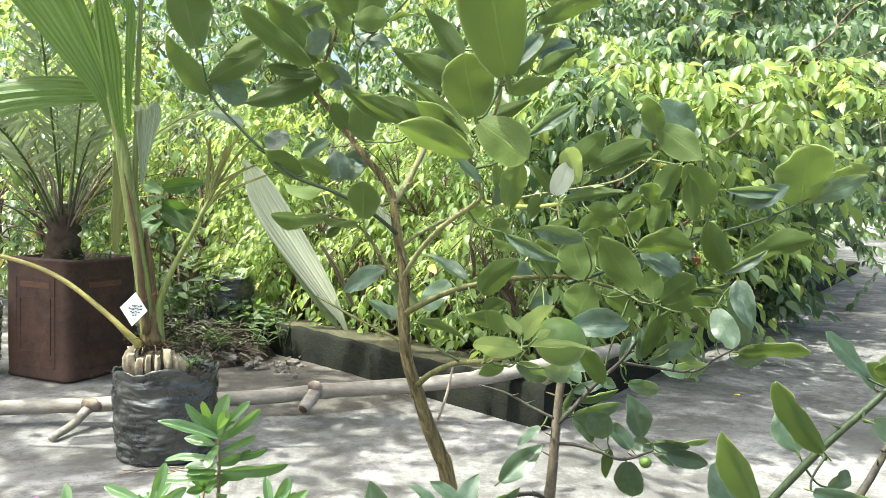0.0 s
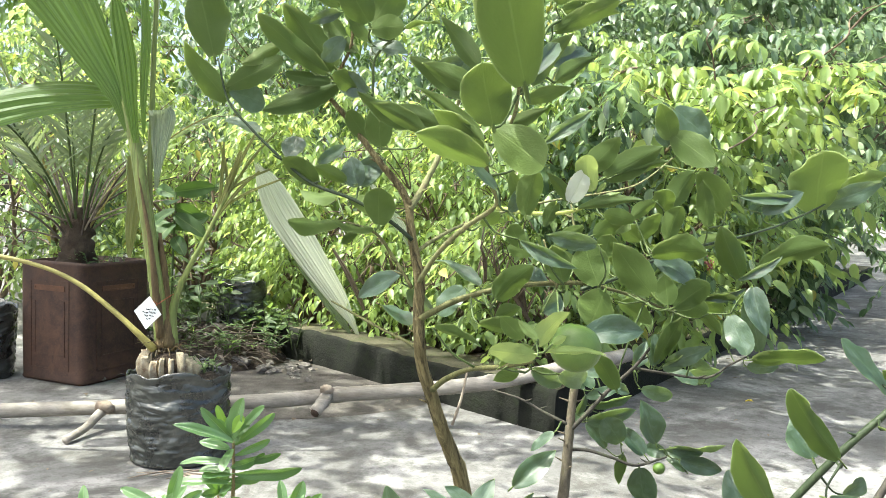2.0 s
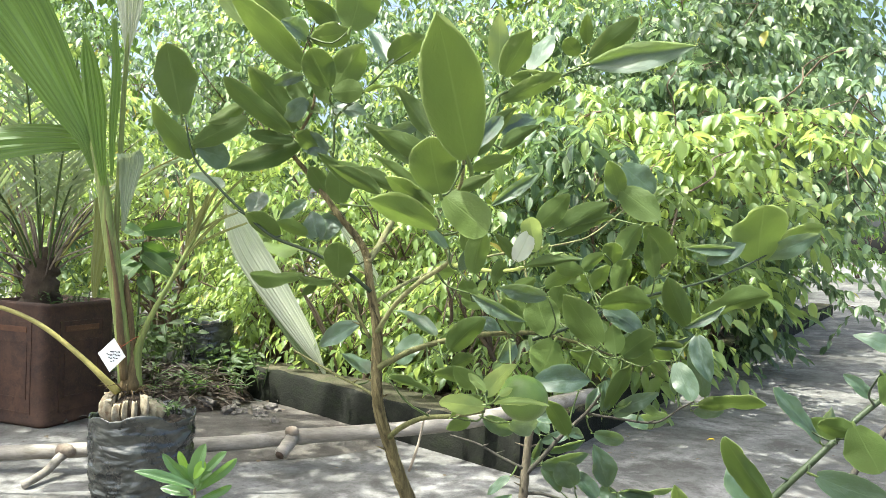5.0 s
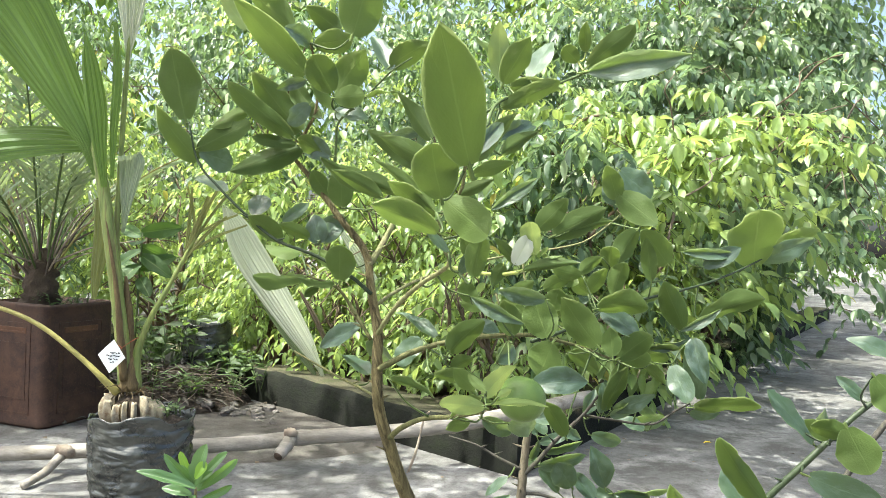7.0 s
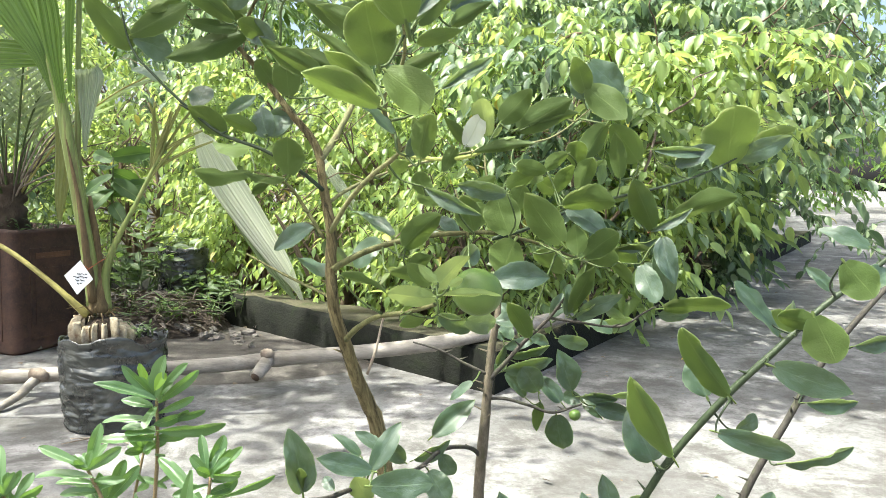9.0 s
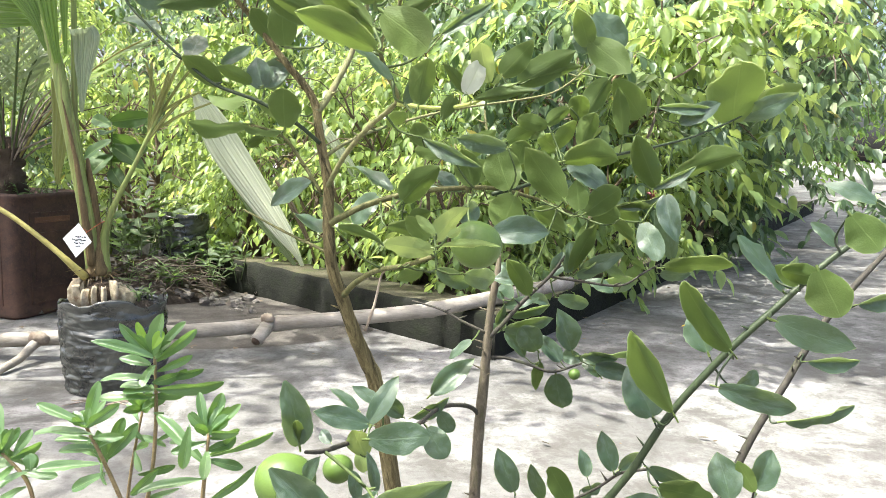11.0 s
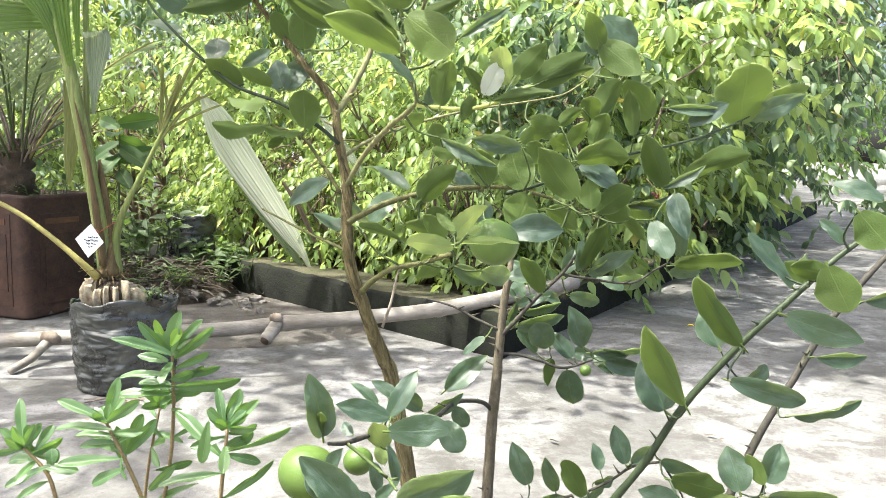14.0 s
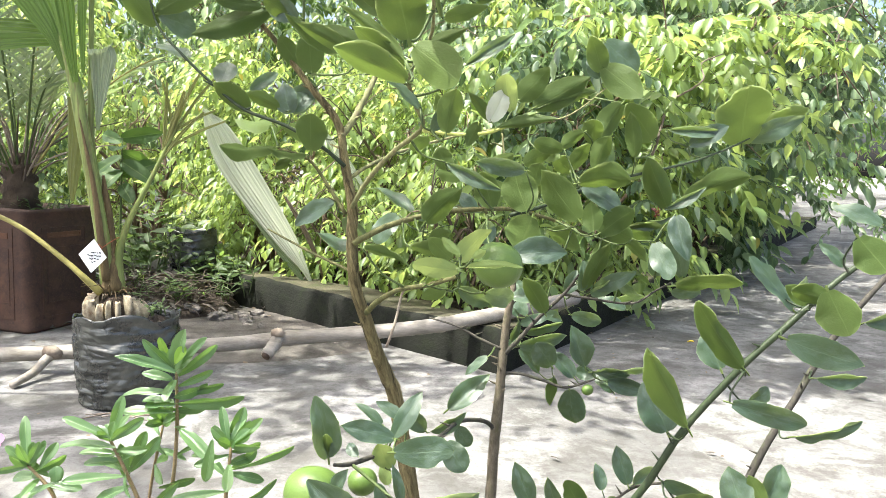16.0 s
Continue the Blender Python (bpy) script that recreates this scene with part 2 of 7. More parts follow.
TWINE = surface("red_twine", (0.30, 0.08, 0.04), (0.42, 0.15, 0.08), 60, 300, 0.8, 0.3, 0.0003)


def concrete_material():
    n = Nodes("worn_concrete")
    co = n.coords()
    broad, patch, grit = n.noise(1.9, 8, 0.65, co, 0.5), n.noise(9.0, 9, 0.75, co, 0.3), n.noise(190.0, 5, 0.75, co)
    col = n.mix(n.grey(broad, 0.36, 0.66), (0.095, 0.0925, 0.088), (0.232, 0.2255, 0.219))
    col = n.mix(n.math("MULTIPLY", n.grey(patch, 0.46, 0.60), 0.8), col, (0.063, 0.060, 0.052))
    col = n.mix(n.math("MULTIPLY", n.grey(n.noise(4.3, 8, 0.7, co, 0.4), 0.52, 0.64), 0.7), col, (0.358, 0.346, 0.337))
    col = n.mix(n.math("MULTIPLY", n.grey(n.noise(38.0, 6, 0.75, co), 0.50, 0.66), 0.75), col, (0.085, 0.079, 0.073))
    col = n.mix(n.math("MULTIPLY", n.grey(grit, 0.50, 0.70), 0.5), col, (0.10, 0.092, 0.084))
    for scale, reach, deep in ((55.0, 0.09, 0.6), (21.0, 0.07, 0.55)):
        v = n.add("ShaderNodeTexVoronoi", Scale=scale)
        n.link(co, v.inputs["Vector"])
        col = n.mix(n.math("MULTIPLY", n.grey(v.outputs["Distance"], reach, reach * 0.5), deep), col, (0.055, 0.048, 0.042))
    n.bump(n.math("ADD", n.math("MULTIPLY", n.noise(38.0, 6, 0.7, co), 0.6), n.math("MULTIPLY", grit, 0.5)), 0.5, 0.004)
    return n.done(col, 0.85, 0.25)


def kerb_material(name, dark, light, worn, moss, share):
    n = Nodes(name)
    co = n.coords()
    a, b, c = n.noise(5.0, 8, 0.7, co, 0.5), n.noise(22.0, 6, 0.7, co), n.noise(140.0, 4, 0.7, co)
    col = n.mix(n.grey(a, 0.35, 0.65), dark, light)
    # tan patches: bare worn concrete, with sun dapples painted in
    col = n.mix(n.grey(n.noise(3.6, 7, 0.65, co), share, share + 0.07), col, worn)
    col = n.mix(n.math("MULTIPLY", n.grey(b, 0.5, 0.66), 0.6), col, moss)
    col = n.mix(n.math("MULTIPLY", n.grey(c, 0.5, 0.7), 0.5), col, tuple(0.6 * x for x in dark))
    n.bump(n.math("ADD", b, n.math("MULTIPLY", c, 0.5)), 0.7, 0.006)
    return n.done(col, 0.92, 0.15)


def rust_material():
    n = Nodes("rusted_tinplate")
    co = n.coords()
    a, b, c = n.noise(11.0, 8, 0.7, co, 0.6), n.noise(60.0, 6, 0.7, co), n.noise(260.0, 4, 0.7, co)
    col = n.mix(n.grey(a, 0.35, 0.68), (0.036, 0.020, 0.015), (0.086, 0.044, 0.028))
    col = n.mix(n.math("MULTIPLY", n.grey(b, 0.50, 0.68), 0.6), col, (0.022, 0.015, 0.012))
    col = n.mix(n.math("MULTIPLY", n.grey(c, 0.55, 0.7), 0.35), col, (0.15, 0.082, 0.05))
    n.bump(n.math("ADD", b, n.math("MULTIPLY", c, 0.6)), 0.4, 0.0015)
    return n.done(col, 0.72, 0.35)


def plastic_material():
    n = Nodes("black_polythene")
    co = n.coords()
    m = n.add("ShaderNodeMapping", Scale=(0.45, 0.45, 1.0))
    n.link(co, m.inputs["Vector"])
    ridge = n.math("ABSOLUTE", n.math("SUBTRACT", n.noise(13.0, 3, 0.5, m.outputs["Vector"], 1.2), 0.5))
    b, dust = n.noise(14.0, 7, 0.65, co, 0.8), n.noise(70.0, 5, 0.7, co)
    col = n.mix(n.grey(b, 0.46, 0.70), (0.016, 0.018, 0.016), (0.078, 0.082, 0.070))
    col = n.mix(n.math("MULTIPLY", n.grey(dust, 0.55, 0.72), 0.35), col, (0.16, 0.145, 0.12))
    n.bump(ridge, 0.65, 0.028)
    return n.done(col, n.mix(b, (0.16,) * 3, (0.40,) * 3), 0.8)


def fruit_material():
    n = Nodes("lime_peel")
    co = n.coords()
    a = n.noise(30.0, 4, 0.5, co)
    v = n.add("ShaderNodeTexVoronoi", Scale=520.0)
    n.link(co, v.inputs["Vector"])
    col = n.mix(n.grey(a, 0.3, 0.7), (0.062, 0.110, 0.020), (0.115, 0.178, 0.036))
    n.bump(v.outputs["Distance"], 0.12, 0.0008)
    n.shader.inputs["Subsurface Weight"].default_value = 0.08
    n.shader.inputs["Subsurface Radius"].default_value = (0.006, 0.008, 0.002)
    return n.done(col, 0.44, 0.4)


CONCRETE, RUST, POLY, PEEL = concrete_material(), rust_material(), plastic_material(), fruit_material()
# near-black sides hold shade as well as algae; the lighter tops hold sunlight
SHADED_MOSSY = kerb_material("shaded_algae_concrete", (0.007, 0.0075, 0.006), (0.020, 0.021, 0.016), (0.090, 0.074, 0.044), (0.018, 0.025, 0.010), 0.62)
KERB_TOP = kerb_material("sunlit_mossy_kerb_top", (0.032, 0.032, 0.020), (0.098, 0.090, 0.058), (0.19, 0.165, 0.112), (0.048, 0.060, 0.020), 0.54)


# ---- building helpers ----
def link_mesh(name, verts, faces, material, parent=None, label="", smooth=True, uvs=None):
    """One mesh object; under a parent it is a part of it."""
    me = bpy.data.meshes.new(name)
    me.from_pydata(verts, [], faces)
    if uvs is not None:
        layer = me.uv_layers.new(name="leaf")
        loops = np.empty(len(me.loops), dtype=np.int32)
        me.loops.foreach_get("vertex_index", loops)
        layer.data.foreach_set("uv", np.asarray(uvs, dtype=np.float32)[loops].ravel())
    me.materials.append(material)
    if smooth:
        me.polygons.foreach_set("use_smooth", [True] * len(me.polygons))
    me.update()
    ob = new(name, me)
    if parent:
        ob.parent = parent
    if label:
        tagged(ob, label)
    return ob


def part(name, bm, material, parent=None, label="", smooth=True):
    me = bpy.data.meshes.new(name)
    bmesh.ops.recalc_face_normals(bm, faces=bm.faces)
    bm.to_mesh(me)
    bm.free()
    me.materials.append(material)
    if smooth:
        me.polygons.foreach_set("use_smooth", [True] * len(me.polygons))
    ob = new(name, me)
    if parent:
        ob.parent = parent
    if label:
        tagged(ob, label)
    return ob


def thing(name, at, label, category, group="", kind=""):
    ob = new(name)
    ob.empty_display_size = 0.05
    ob.location = at
    bpy.context.view_layer.update()
    return tagged(ob, label, category, group, kind)


def glide(points, steps=5):
    """A smooth run of (x, y, z, r) through the given ones."""
    p = [np.array(q, dtype=float) for q in points]
    p = [2 * p[0] - p[1], *p, 2 * p[-1] - p[-2]]
    run = []
    for i in range(1, len(p) - 2):
        for k in range(steps):
            t = k / steps
            a, b, c, d = p[i - 1], p[i], p[i + 1], p[i + 2]
            run.append(0.5 * (2 * b + (c - a) * t + (2 * a - 5 * b + 4 * c - d) * t * t + (3 * b - a - 3 * c + d) * t ** 3))
    run.append(p[-2])
    return run


def tube(points, sides=8, steps=5, rough=0.0, seed=1, origin=(0, 0, 0)):
    """Vertices and faces of a tapering limb through (x, y, z, r)."""
    run = glide(points, steps)
    rng = random.Random(seed)
    verts, faces = [], []
    axis = Vector((0.31, -0.88, 0.36))
    for i, q in enumerate(run):
        a, b = run[max(i - 1, 0)], run[min(i + 1, len(run) - 1)]
        d = Vector((b - a)[:3])
        d.normalize()
        u = d.cross(axis)
        u.normalize()
        v = d.cross(u)
        for k in range(sides):
            g = 2 * math.pi * k / sides
            r = max(q[3], 0.0003) * (1 + rough * rng.uniform(-1, 1))
            w = Vector(q[:3]) + (u * math.cos(g) + v * math.sin(g)) * r - Vector(origin)
            verts.append(tuple(w))
    for i in range(len(run) - 1):
        for k in range(sides):
            a, b = i * sides + k, i * sides + (k + 1) % sides
            faces.append((a, b, b + sides, a + sides))
    faces.append(tuple(range(sides))[::-1])
    faces.append(tuple(range((len(run) - 1) * sides, len(run) * sides)))
    return verts, faces


def join(chunks):
    verts, faces = [], []
    for v, f in chunks:
        n = len(verts)
        verts += list(v)
        faces += [tuple(i + n for i in q) for q in f]
    return verts, faces


def limb(name, points, material, parent, sides=8, rough=0.04, seed=1, thorns=0, label=""):
    o = (parent.parent or parent).location if parent else (0, 0, 0)
    chunks = [tube(points, sides, 3 if name == "leaf_stalk" else 5, rough, seed, o)]
    rng = random.Random(seed)
    run = glide(points, 5)
    for k in range(thorns):
        q = run[rng.randrange(2, len(run) - 2)]
        g = rng.uniform(0, 2 * math.pi)
        way = Vector((math.cos(g), 0.4 * math.sin(g), 0.35)).normalized()
        a = Vector(q[:3])
        L = rng.uniform(0.005, 0.010) + q[3]
        rows = [(*(a + way * q[3] * 0.6), 0.0014), (*(a + way * (q[3] + L) * 0.5), 0.0008), (*(a + way * L), 0.0003)]
        chunks.append(tube(rows, 5, 2, 0, 1, o))
    return link_mesh(name, *join(chunks), material, parent, label)


def blade(outline, fold=0.18, curl=0.25, wave=0.03, twist=0.0, along=20, petiole=0.10, hook=0.0, seed=0, notch=0.0):
    """A leaf of unit length along y and unit width along x: mesh data with its own map."""
    rng = random.Random(seed)
    verts, uvs, faces = [], [], []
    cols = (-1.0, -0.7, -0.35, 0.0, 0.35, 0.7, 1.0)
    ph, fr = rng.uniform(0, 6), rng.uniform(5, 9)
    for i in range(along + 1):
        v = math.sin(math.pi / 2 * i / along) ** 1.15
        half = 0.5 * max(outline(v), 0.012)
        lean = 0.07 * math.sin(ph + 2.2 * v)
        for c in cols:
            x = c * half * (1 + 0.022 * math.sin(46 * v + ph) * (abs(c) == 1))
            if notch and c > 0.9:
                x *= 1 - notch * math.exp(-((v - 0.80) / 0.10) ** 2)
            y = v + 0.03 * abs(c) * math.sin(math.pi * v)
            z = fold * abs(x) * (1.25 - 0.5 * abs(c)) - curl * v * v - hook * max(0.0, v - 0.55) ** 2 * 4 + wave * (math.sin(fr * v + ph) * c + 0.45 * math.sin(2.3 * fr * v - ph) * abs(c) ** 3) * math.sin(math.pi * v)
            z += 0.022 * noise.noise(Vector((c * 1.6 + seed, v * 5.0, 3.0))) + 0.010 * noise.noise(Vector((c * 3.5, v * 11.0, seed)))
            g = twist * v
            verts.append((x * math.cos(g) + lean * v, y, z + x * math.sin(g)))
            uvs.append((0.5 + 0.5 * c, v))
    n = len(cols)
    for i in range(along):
        for k in range(n - 1):
            a = i * n + k
            faces.append((a, a + 1, a + n + 1, a + n))
    if petiole:
        s = len(verts)
        for y, r in ((-petiole, 0.022), (-petiole * 0.4, 0.030), (0.03, 0.018)):
            for k in range(4):
                g = math.pi / 2 * k
                verts.append((r * math.cos(g), y, r * 0.6 * math.sin(g) - 0.004))
                uvs.append((0.5, 0.02))
        for i in range(2):
            for k in range(4):
                a, b = s + i * 4 + k, s + i * 4 + (k + 1) % 4
                faces.append((a, b, b + 4, a + 4))
    return verts, faces, uvs


def blade_mesh(name, material, under=None, **shape):
    """A leaf's mesh; with an underside of its own it has two skins a hair apart."""
    verts, faces, uvs = blade(**shape)
    n, m = len(verts), len(faces)
    if under:
        push = [Vector() for _ in verts]
        for q in faces:
            a, b, c = (Vector(verts[i]) for i in q[:3])
            for i in q:
                push[i] += (b - a).cross(c - a)
        verts = verts + [tuple(Vector(v) - p.normalized() * 0.012) for v, p in zip(verts, push)]
        uvs = uvs + uvs
        faces = faces + [tuple(i + n for i in q[::-1]) for q in faces]
    me = bpy.data.meshes.new(name)
    me.from_pydata(verts, [], faces)
    layer = me.uv_layers.new(name="leaf")
    for loop in me.loops:
        layer.data[loop.index].uv = uvs[loop.vertex_index]
    me.materials.append(material)
    if under:
        me.materials.append(under)
        me.polygons.foreach_set("material_index", [0] * m + [1] * m)
    me.polygons.foreach_set("use_smooth", [True] * len(me.polygons))
    return me


def oval(v):
    return math.sin(math.pi * min(1, 0.04 + 0.91 * v ** 0.92)) ** 0.62 * math.sqrt(max(0.0, 1 - v ** 12))


def round_oval(v):
    return math.sin(math.pi * min(1, 0.04 + 0.90 * v)) ** 0.56 * math.sqrt(max(0.0, 1 - v ** 14))


def egg(v):
    return math.sin(math.pi * min(1, 0.06 + 0.93 * v ** 0.78)) ** 0.70


def spoon(v):
    return (0.16 + 0.84 * math.sin(math.pi * min(1, 0.02 + 0.78 * v ** 1.15)) ** 0.8) * math.sqrt(max(0.0, 1 - v ** 9))


def lance(v):
    return math.sin(math.pi * min(1, 0.05 + 0.95 * v ** 0.86)) ** 0.88


def citrus(v):
    return (0.94 * math.sin(math.pi * min(1, 0.045 + 0.945 * v ** 0.88)) ** 0.70 + 0.06) * math.sqrt(max(0.0, 1 - v ** 9))


def citrus_blades(name, material, under=None):
    """Outline, fold, curl, wave, twist and hooked tip of each leaf; the second is the broad one."""
    shapes = [(citrus, 0.26, 0.12, 0.05, 0.25, 0.10), (round_oval, 0.18, 0.06, 0.06, -0.15, 0.05), (citrus, 0.42, 0.22, 0.05, -0.30, 0.15), (egg, 0.34, 0.30, 0.07, 0.35, 0.0),
              (citrus, 0.20, 0.02, 0.09, -0.40, 0.22), (egg, 0.14, 0.34, 0.06, 0.20, 0.10), (lance, 0.55, 0.16, 0.05, 0.30, 0.10), (citrus, 0.12, 0.38, 0.08, 0.10, -0.10),
              (round_oval, 0.40, 0.15, 0.07, 0.40, 0.20), (egg, 0.50, 0.08, 0.10, -0.25, 0.15),
              (citrus, 0.16, 0.05, 0.05, 0.12, 0.05), (round_oval, 0.12, 0.06, 0.06, 0.05, 0.0)]
    return [blade_mesh(name, material, under, outline=f, fold=a, curl=b, wave=c, twist=d, hook=e, seed=i, petiole=0.12, notch=0.30 if i == 11 else 0.0) for i, (f, a, b, c, d, e) in enumerate(shapes)]


def place_leaf(parent, mesh, base, tip, width, roll, name="leaf", holder=None):
    """One leaf from its base to its tip; roll turns its face away from the near side; a face turned away looks up to the light."""
    base, tip = Vector(base), Vector(tip)
    y = (tip - base).normalized()
    z = Vector((0.0, -1.0, 0.35 if math.cos(radians(roll)) > 0 else -0.30))
    z = (z - y * z.dot(y)).normalized()
    z = Matrix.Rotation(radians(roll), 3, y) @ z
    x = y.cross(z)
    L = (tip - base).length * 1.04
    m = Matrix((x * width, y * L, z * (width + L) * 0.4)).transposed().to_4x4()
    m.translation = base - parent.location
    ob = new(name, mesh)
    ob.parent = holder or parent
    ob.matrix_local = m
    return ob


def dress(parent, rows, grown, young, seed, holder=None):
    """Leaves from rows of base, tip, width and roll; a minus before the width marks a young leaf."""
    rng = random.Random(seed)
    for bx, by, bz, tx, ty, tz, width, roll, *kind in rows:
        shape = rng.choice(young if width < 0 else grown)
        if kind:
            shape = (young if width < 0 else grown)[kind[0]]
        elif width > 0.8 * math.dist((bx, by, bz), (tx, ty, tz)):
            shape = grown[1]
        place_leaf(parent, shape, (bx, by, bz), (tx, ty, tz), abs(width), roll, holder=holder)


def stalks(parent, wood, rows, material, seed=0):
    """A short stalk from every leaf's foot to the nearest wood, or to a stalk that already reaches it."""
    rng = random.Random(seed)
    net = [np.array(q[:3]) for run in wood for q in glide(run, 4)]
    feet = []
    for bx, by, bz, tx, ty, tz, *_ in rows:
        a, b = np.array((bx, by, bz)), np.array((tx, ty, tz))
        feet.append((a - (b - a) * 0.04, b - a))
    pool = np.array(net)
    while feet:
        gaps = [np.linalg.norm(pool - f, axis=1) for f, _ in feet]
        k = min(range(len(feet)), key=lambda i: gaps[i].min())
        foot, way = feet.pop(k)
        root, gap = pool[gaps[k].argmin()], gaps[k].min()
        pool = np.vstack([pool, foot, foot * 0.6 + root * 0.4])
        if gap < 0.006:
            continue
        bow = np.array([rng.uniform(-0.1, 0.1), rng.uniform(-0.1, 0.1), -0.12]) * gap
        mid = root * 0.45 + foot * 0.55 + bow - way * min(0.10, 0.10 * gap / np.linalg.norm(way))
        r = 0.0006 if gap < 0.014 else 0.0008
        limb("leaf_stalk", [(*root, r * 1.35), (*mid, r), (*foot, r * 0.95)], material, parent, 5, 0.05, seed)


def lime(parent, at, r, label, seed=0, name="fruit"):
    """A round citrus with a slight waist at the stalk and a nipple-less end."""
    bm = bmesh.new()
    bmesh.ops.create_uvsphere(bm, u_segments=28, v_segments=18, radius=r)
    for v in bm.verts:
        h = v.co.z / r
        v.co.z *= 0.94 - 0.05 * max(0, h) ** 6
        v.co *= 1 + 0.012 * noise.noise(v.co * 60 + Vector((seed, 0, 0)))
    ob = part(name, bm, PEEL, parent, label)
    ob.location = Vector(at) - parent.location
    ob.rotation_euler = (0.25, 0.2, seed)
    return ob


def sack(name, at, r, h, label, category, seed, soil_drop=0.02, squash=1.0, collar=0.012, group=""):
    """A filled polythene planting bag with creases, a ragged folded rim and soil."""
    ob = thing(name, at, label, category, group)
    rng = random.Random(seed)
    sides, rings = 96, 60
    verts, faces = [], []
    for i in range(rings + 1):
        v = i / rings
        z = h * v
        rr = r * (0.92 + 0.035 * math.sin(math.pi * min(1, v * 1.1)) + 0.09 * v) * (0.965 if i == 0 else 1)
        for k in range(sides):
            g = 2 * math.pi * k / sides
            p = Vector((math.cos(g) * 1.3, math.sin(g) * 1.3, v * 9.0 + seed))
            q = Vector((math.cos(g) * 4.0, math.sin(g) * 4.0, v * 16 + seed * 2))
            f = Vector((math.cos(g) * 1.9, math.sin(g) * 1.9, v * 22.0 + 2.5 * noise.noise(p) + seed))
            sharp = (1 - abs(noise.noise(f)) * 2.2) ** 3 if abs(noise.noise(f)) < 0.45 else 0.0
            crease = 0.026 * sharp + 0.028 * noise.noise(p) + 0.034 * abs(noise.noise(q)) + 0.024 * abs(noise.noise(q * 0.45 + Vector((7, 0, 0))))
            c = rr * (1 - crease * (1.4 if 0.04 < v < 0.95 else 0.4))
            lift = min(collar, 0.12 * r) * (noise.noise(Vector((math.cos(g) * 1.7, math.sin(g) * 1.7, seed))) + 0.15 * noise.noise(Vector((math.cos(g) * 6, math.sin(g) * 6, seed)))) * v ** 10 * 2
            verts.append((c * math.cos(g), c * math.sin(g) * squash, z + lift))
    for i in range(rings):
        for k in range(sides):
            a, b = i * sides + k, i * sides + (k + 1) % sides
            faces.append((a, b, b + sides, a + sides))
    top = rings * sides
    n = len(verts)
    for k in range(sides):
        x, y, z = verts[top + k]
        verts.append((x * 0.965, y * 0.965, z - 0.003))
    for k in range(sides):
        x, y, z = verts[top + k]
        verts.append((x * 0.95, y * 0.95, h - soil_drop * 2.2))
    for a0, b0 in ((top, n), (n, n + sides)):
        for k in range(sides):
            j = (k + 1) % sides
            faces.append((a0 + k, a0 + j, b0 + j, b0 + k))
    faces.append(tuple(range(sides))[::-1])
    link_mesh("bag", verts, faces, POLY, ob)
    bm = bmesh.new()
    bmesh.ops.create_circle(bm, cap_ends=True, cap_tris=True, segments=40, radius=r * 0.965)
    bmesh.ops.subdivide_edges(bm, edges=bm.edges, cuts=3, use_grid_fill=True)
    for v in bm.verts:
        d = v.co.length / r
        v.co.y *= squash
        v.co.z = h - soil_drop - 0.012 * d + 0.014 * noise.noise(v.co * 35 + Vector((seed, 3, 0)))
    part("soil", bm, SOIL, ob, "dark crumbly potting soil")
    return ob


def leaf_field(centres, ways, normals, lengths, widths, fold=0.15, droop=0.15):
    """Many small leaves as one set of arrays, each an ovate blade folded along its rib."""
    c, y, n = (np.asarray(a, dtype=float) for a in (centres, ways, normals))
    L, W = np.asarray(lengths)[:, None], np.asarray(widths)[:, None]
    y /= np.linalg.norm(y, axis=1, keepdims=True)
    n = n - y * (n * y).sum(1, keepdims=True)
    n /= np.linalg.norm(n, axis=1, keepdims=True) + 1e-9
    x = np.cross(y, n)
    rows = [(0, 0, 0)]
    for v, w in ((0.07, 0.20), (0.25, 0.43), (0.47, 0.50), (0.71, 0.36), (0.90, 0.14)):
        rows += [(-w, v - 0.03, fold * w - droop * v * v), (0, v, -droop * v * v), (w, v - 0.03, fold * w - droop * v * v)]
    rows.append((0, 1.0, -droop))
    pts = np.stack([c + x * W * a + y * L * b + n * L * d * 0.8 for a, b, d in rows], axis=1)
    count, k = len(c), len(rows)
    off = (np.arange(count) * k)[:, None]
    faces = []
    for t in ((0, 2, 1), (0, 3, 2), (13, 14, 16), (14, 15, 16), *((k, k + 1, k + 4, k + 3) for k in (1, 2, 4, 5, 7, 8, 10, 11))):
        faces += (off + np.array(t)).tolist()
    uv = np.tile(np.array([(a + 0.5, b) for a, b, _ in rows]), (count, 1))
    return pts.reshape(-1, 3).tolist(), faces, uv


# ---- ground, kerb and bed ----
def ground_sheet():
    """One concrete sheet to the horizon, finer and slightly uneven near the plants."""
    xs = sorted({round(x, 3) for x in [*np.linspace(-3, 4, 71), *np.linspace(-3, -400, 14), *np.linspace(4, 400, 14)]})
    ys = sorted({round(y, 3) for y in [*np.linspace(-1.5, 7, 86), *np.linspace(-1.5, -400, 14), *np.linspace(7, 600, 16)]})
    verts = []
    for y in ys:
        for x in xs:
            near = 1 if -3 < x < 4 and -1.5 < y < 7 else 0
            verts.append((x, y, near * (0.0035 * noise.noise(Vector((x * 1.7, y * 1.7, 0))) - 0.0015)))
    w = len(xs)
    faces = [(j * w + i, j * w + i + 1, (j + 1) * w + i + 1, (j + 1) * w + i) for j in range(len(ys) - 1) for i in range(w - 1)]
    ob = link_mesh("ground", verts, faces, CONCRETE)
    return tagged(ob, "worn grey concrete yard, stained and dappled with sun", "ground", kind="structure")


CORNER = Vector((0.24, 1.905))
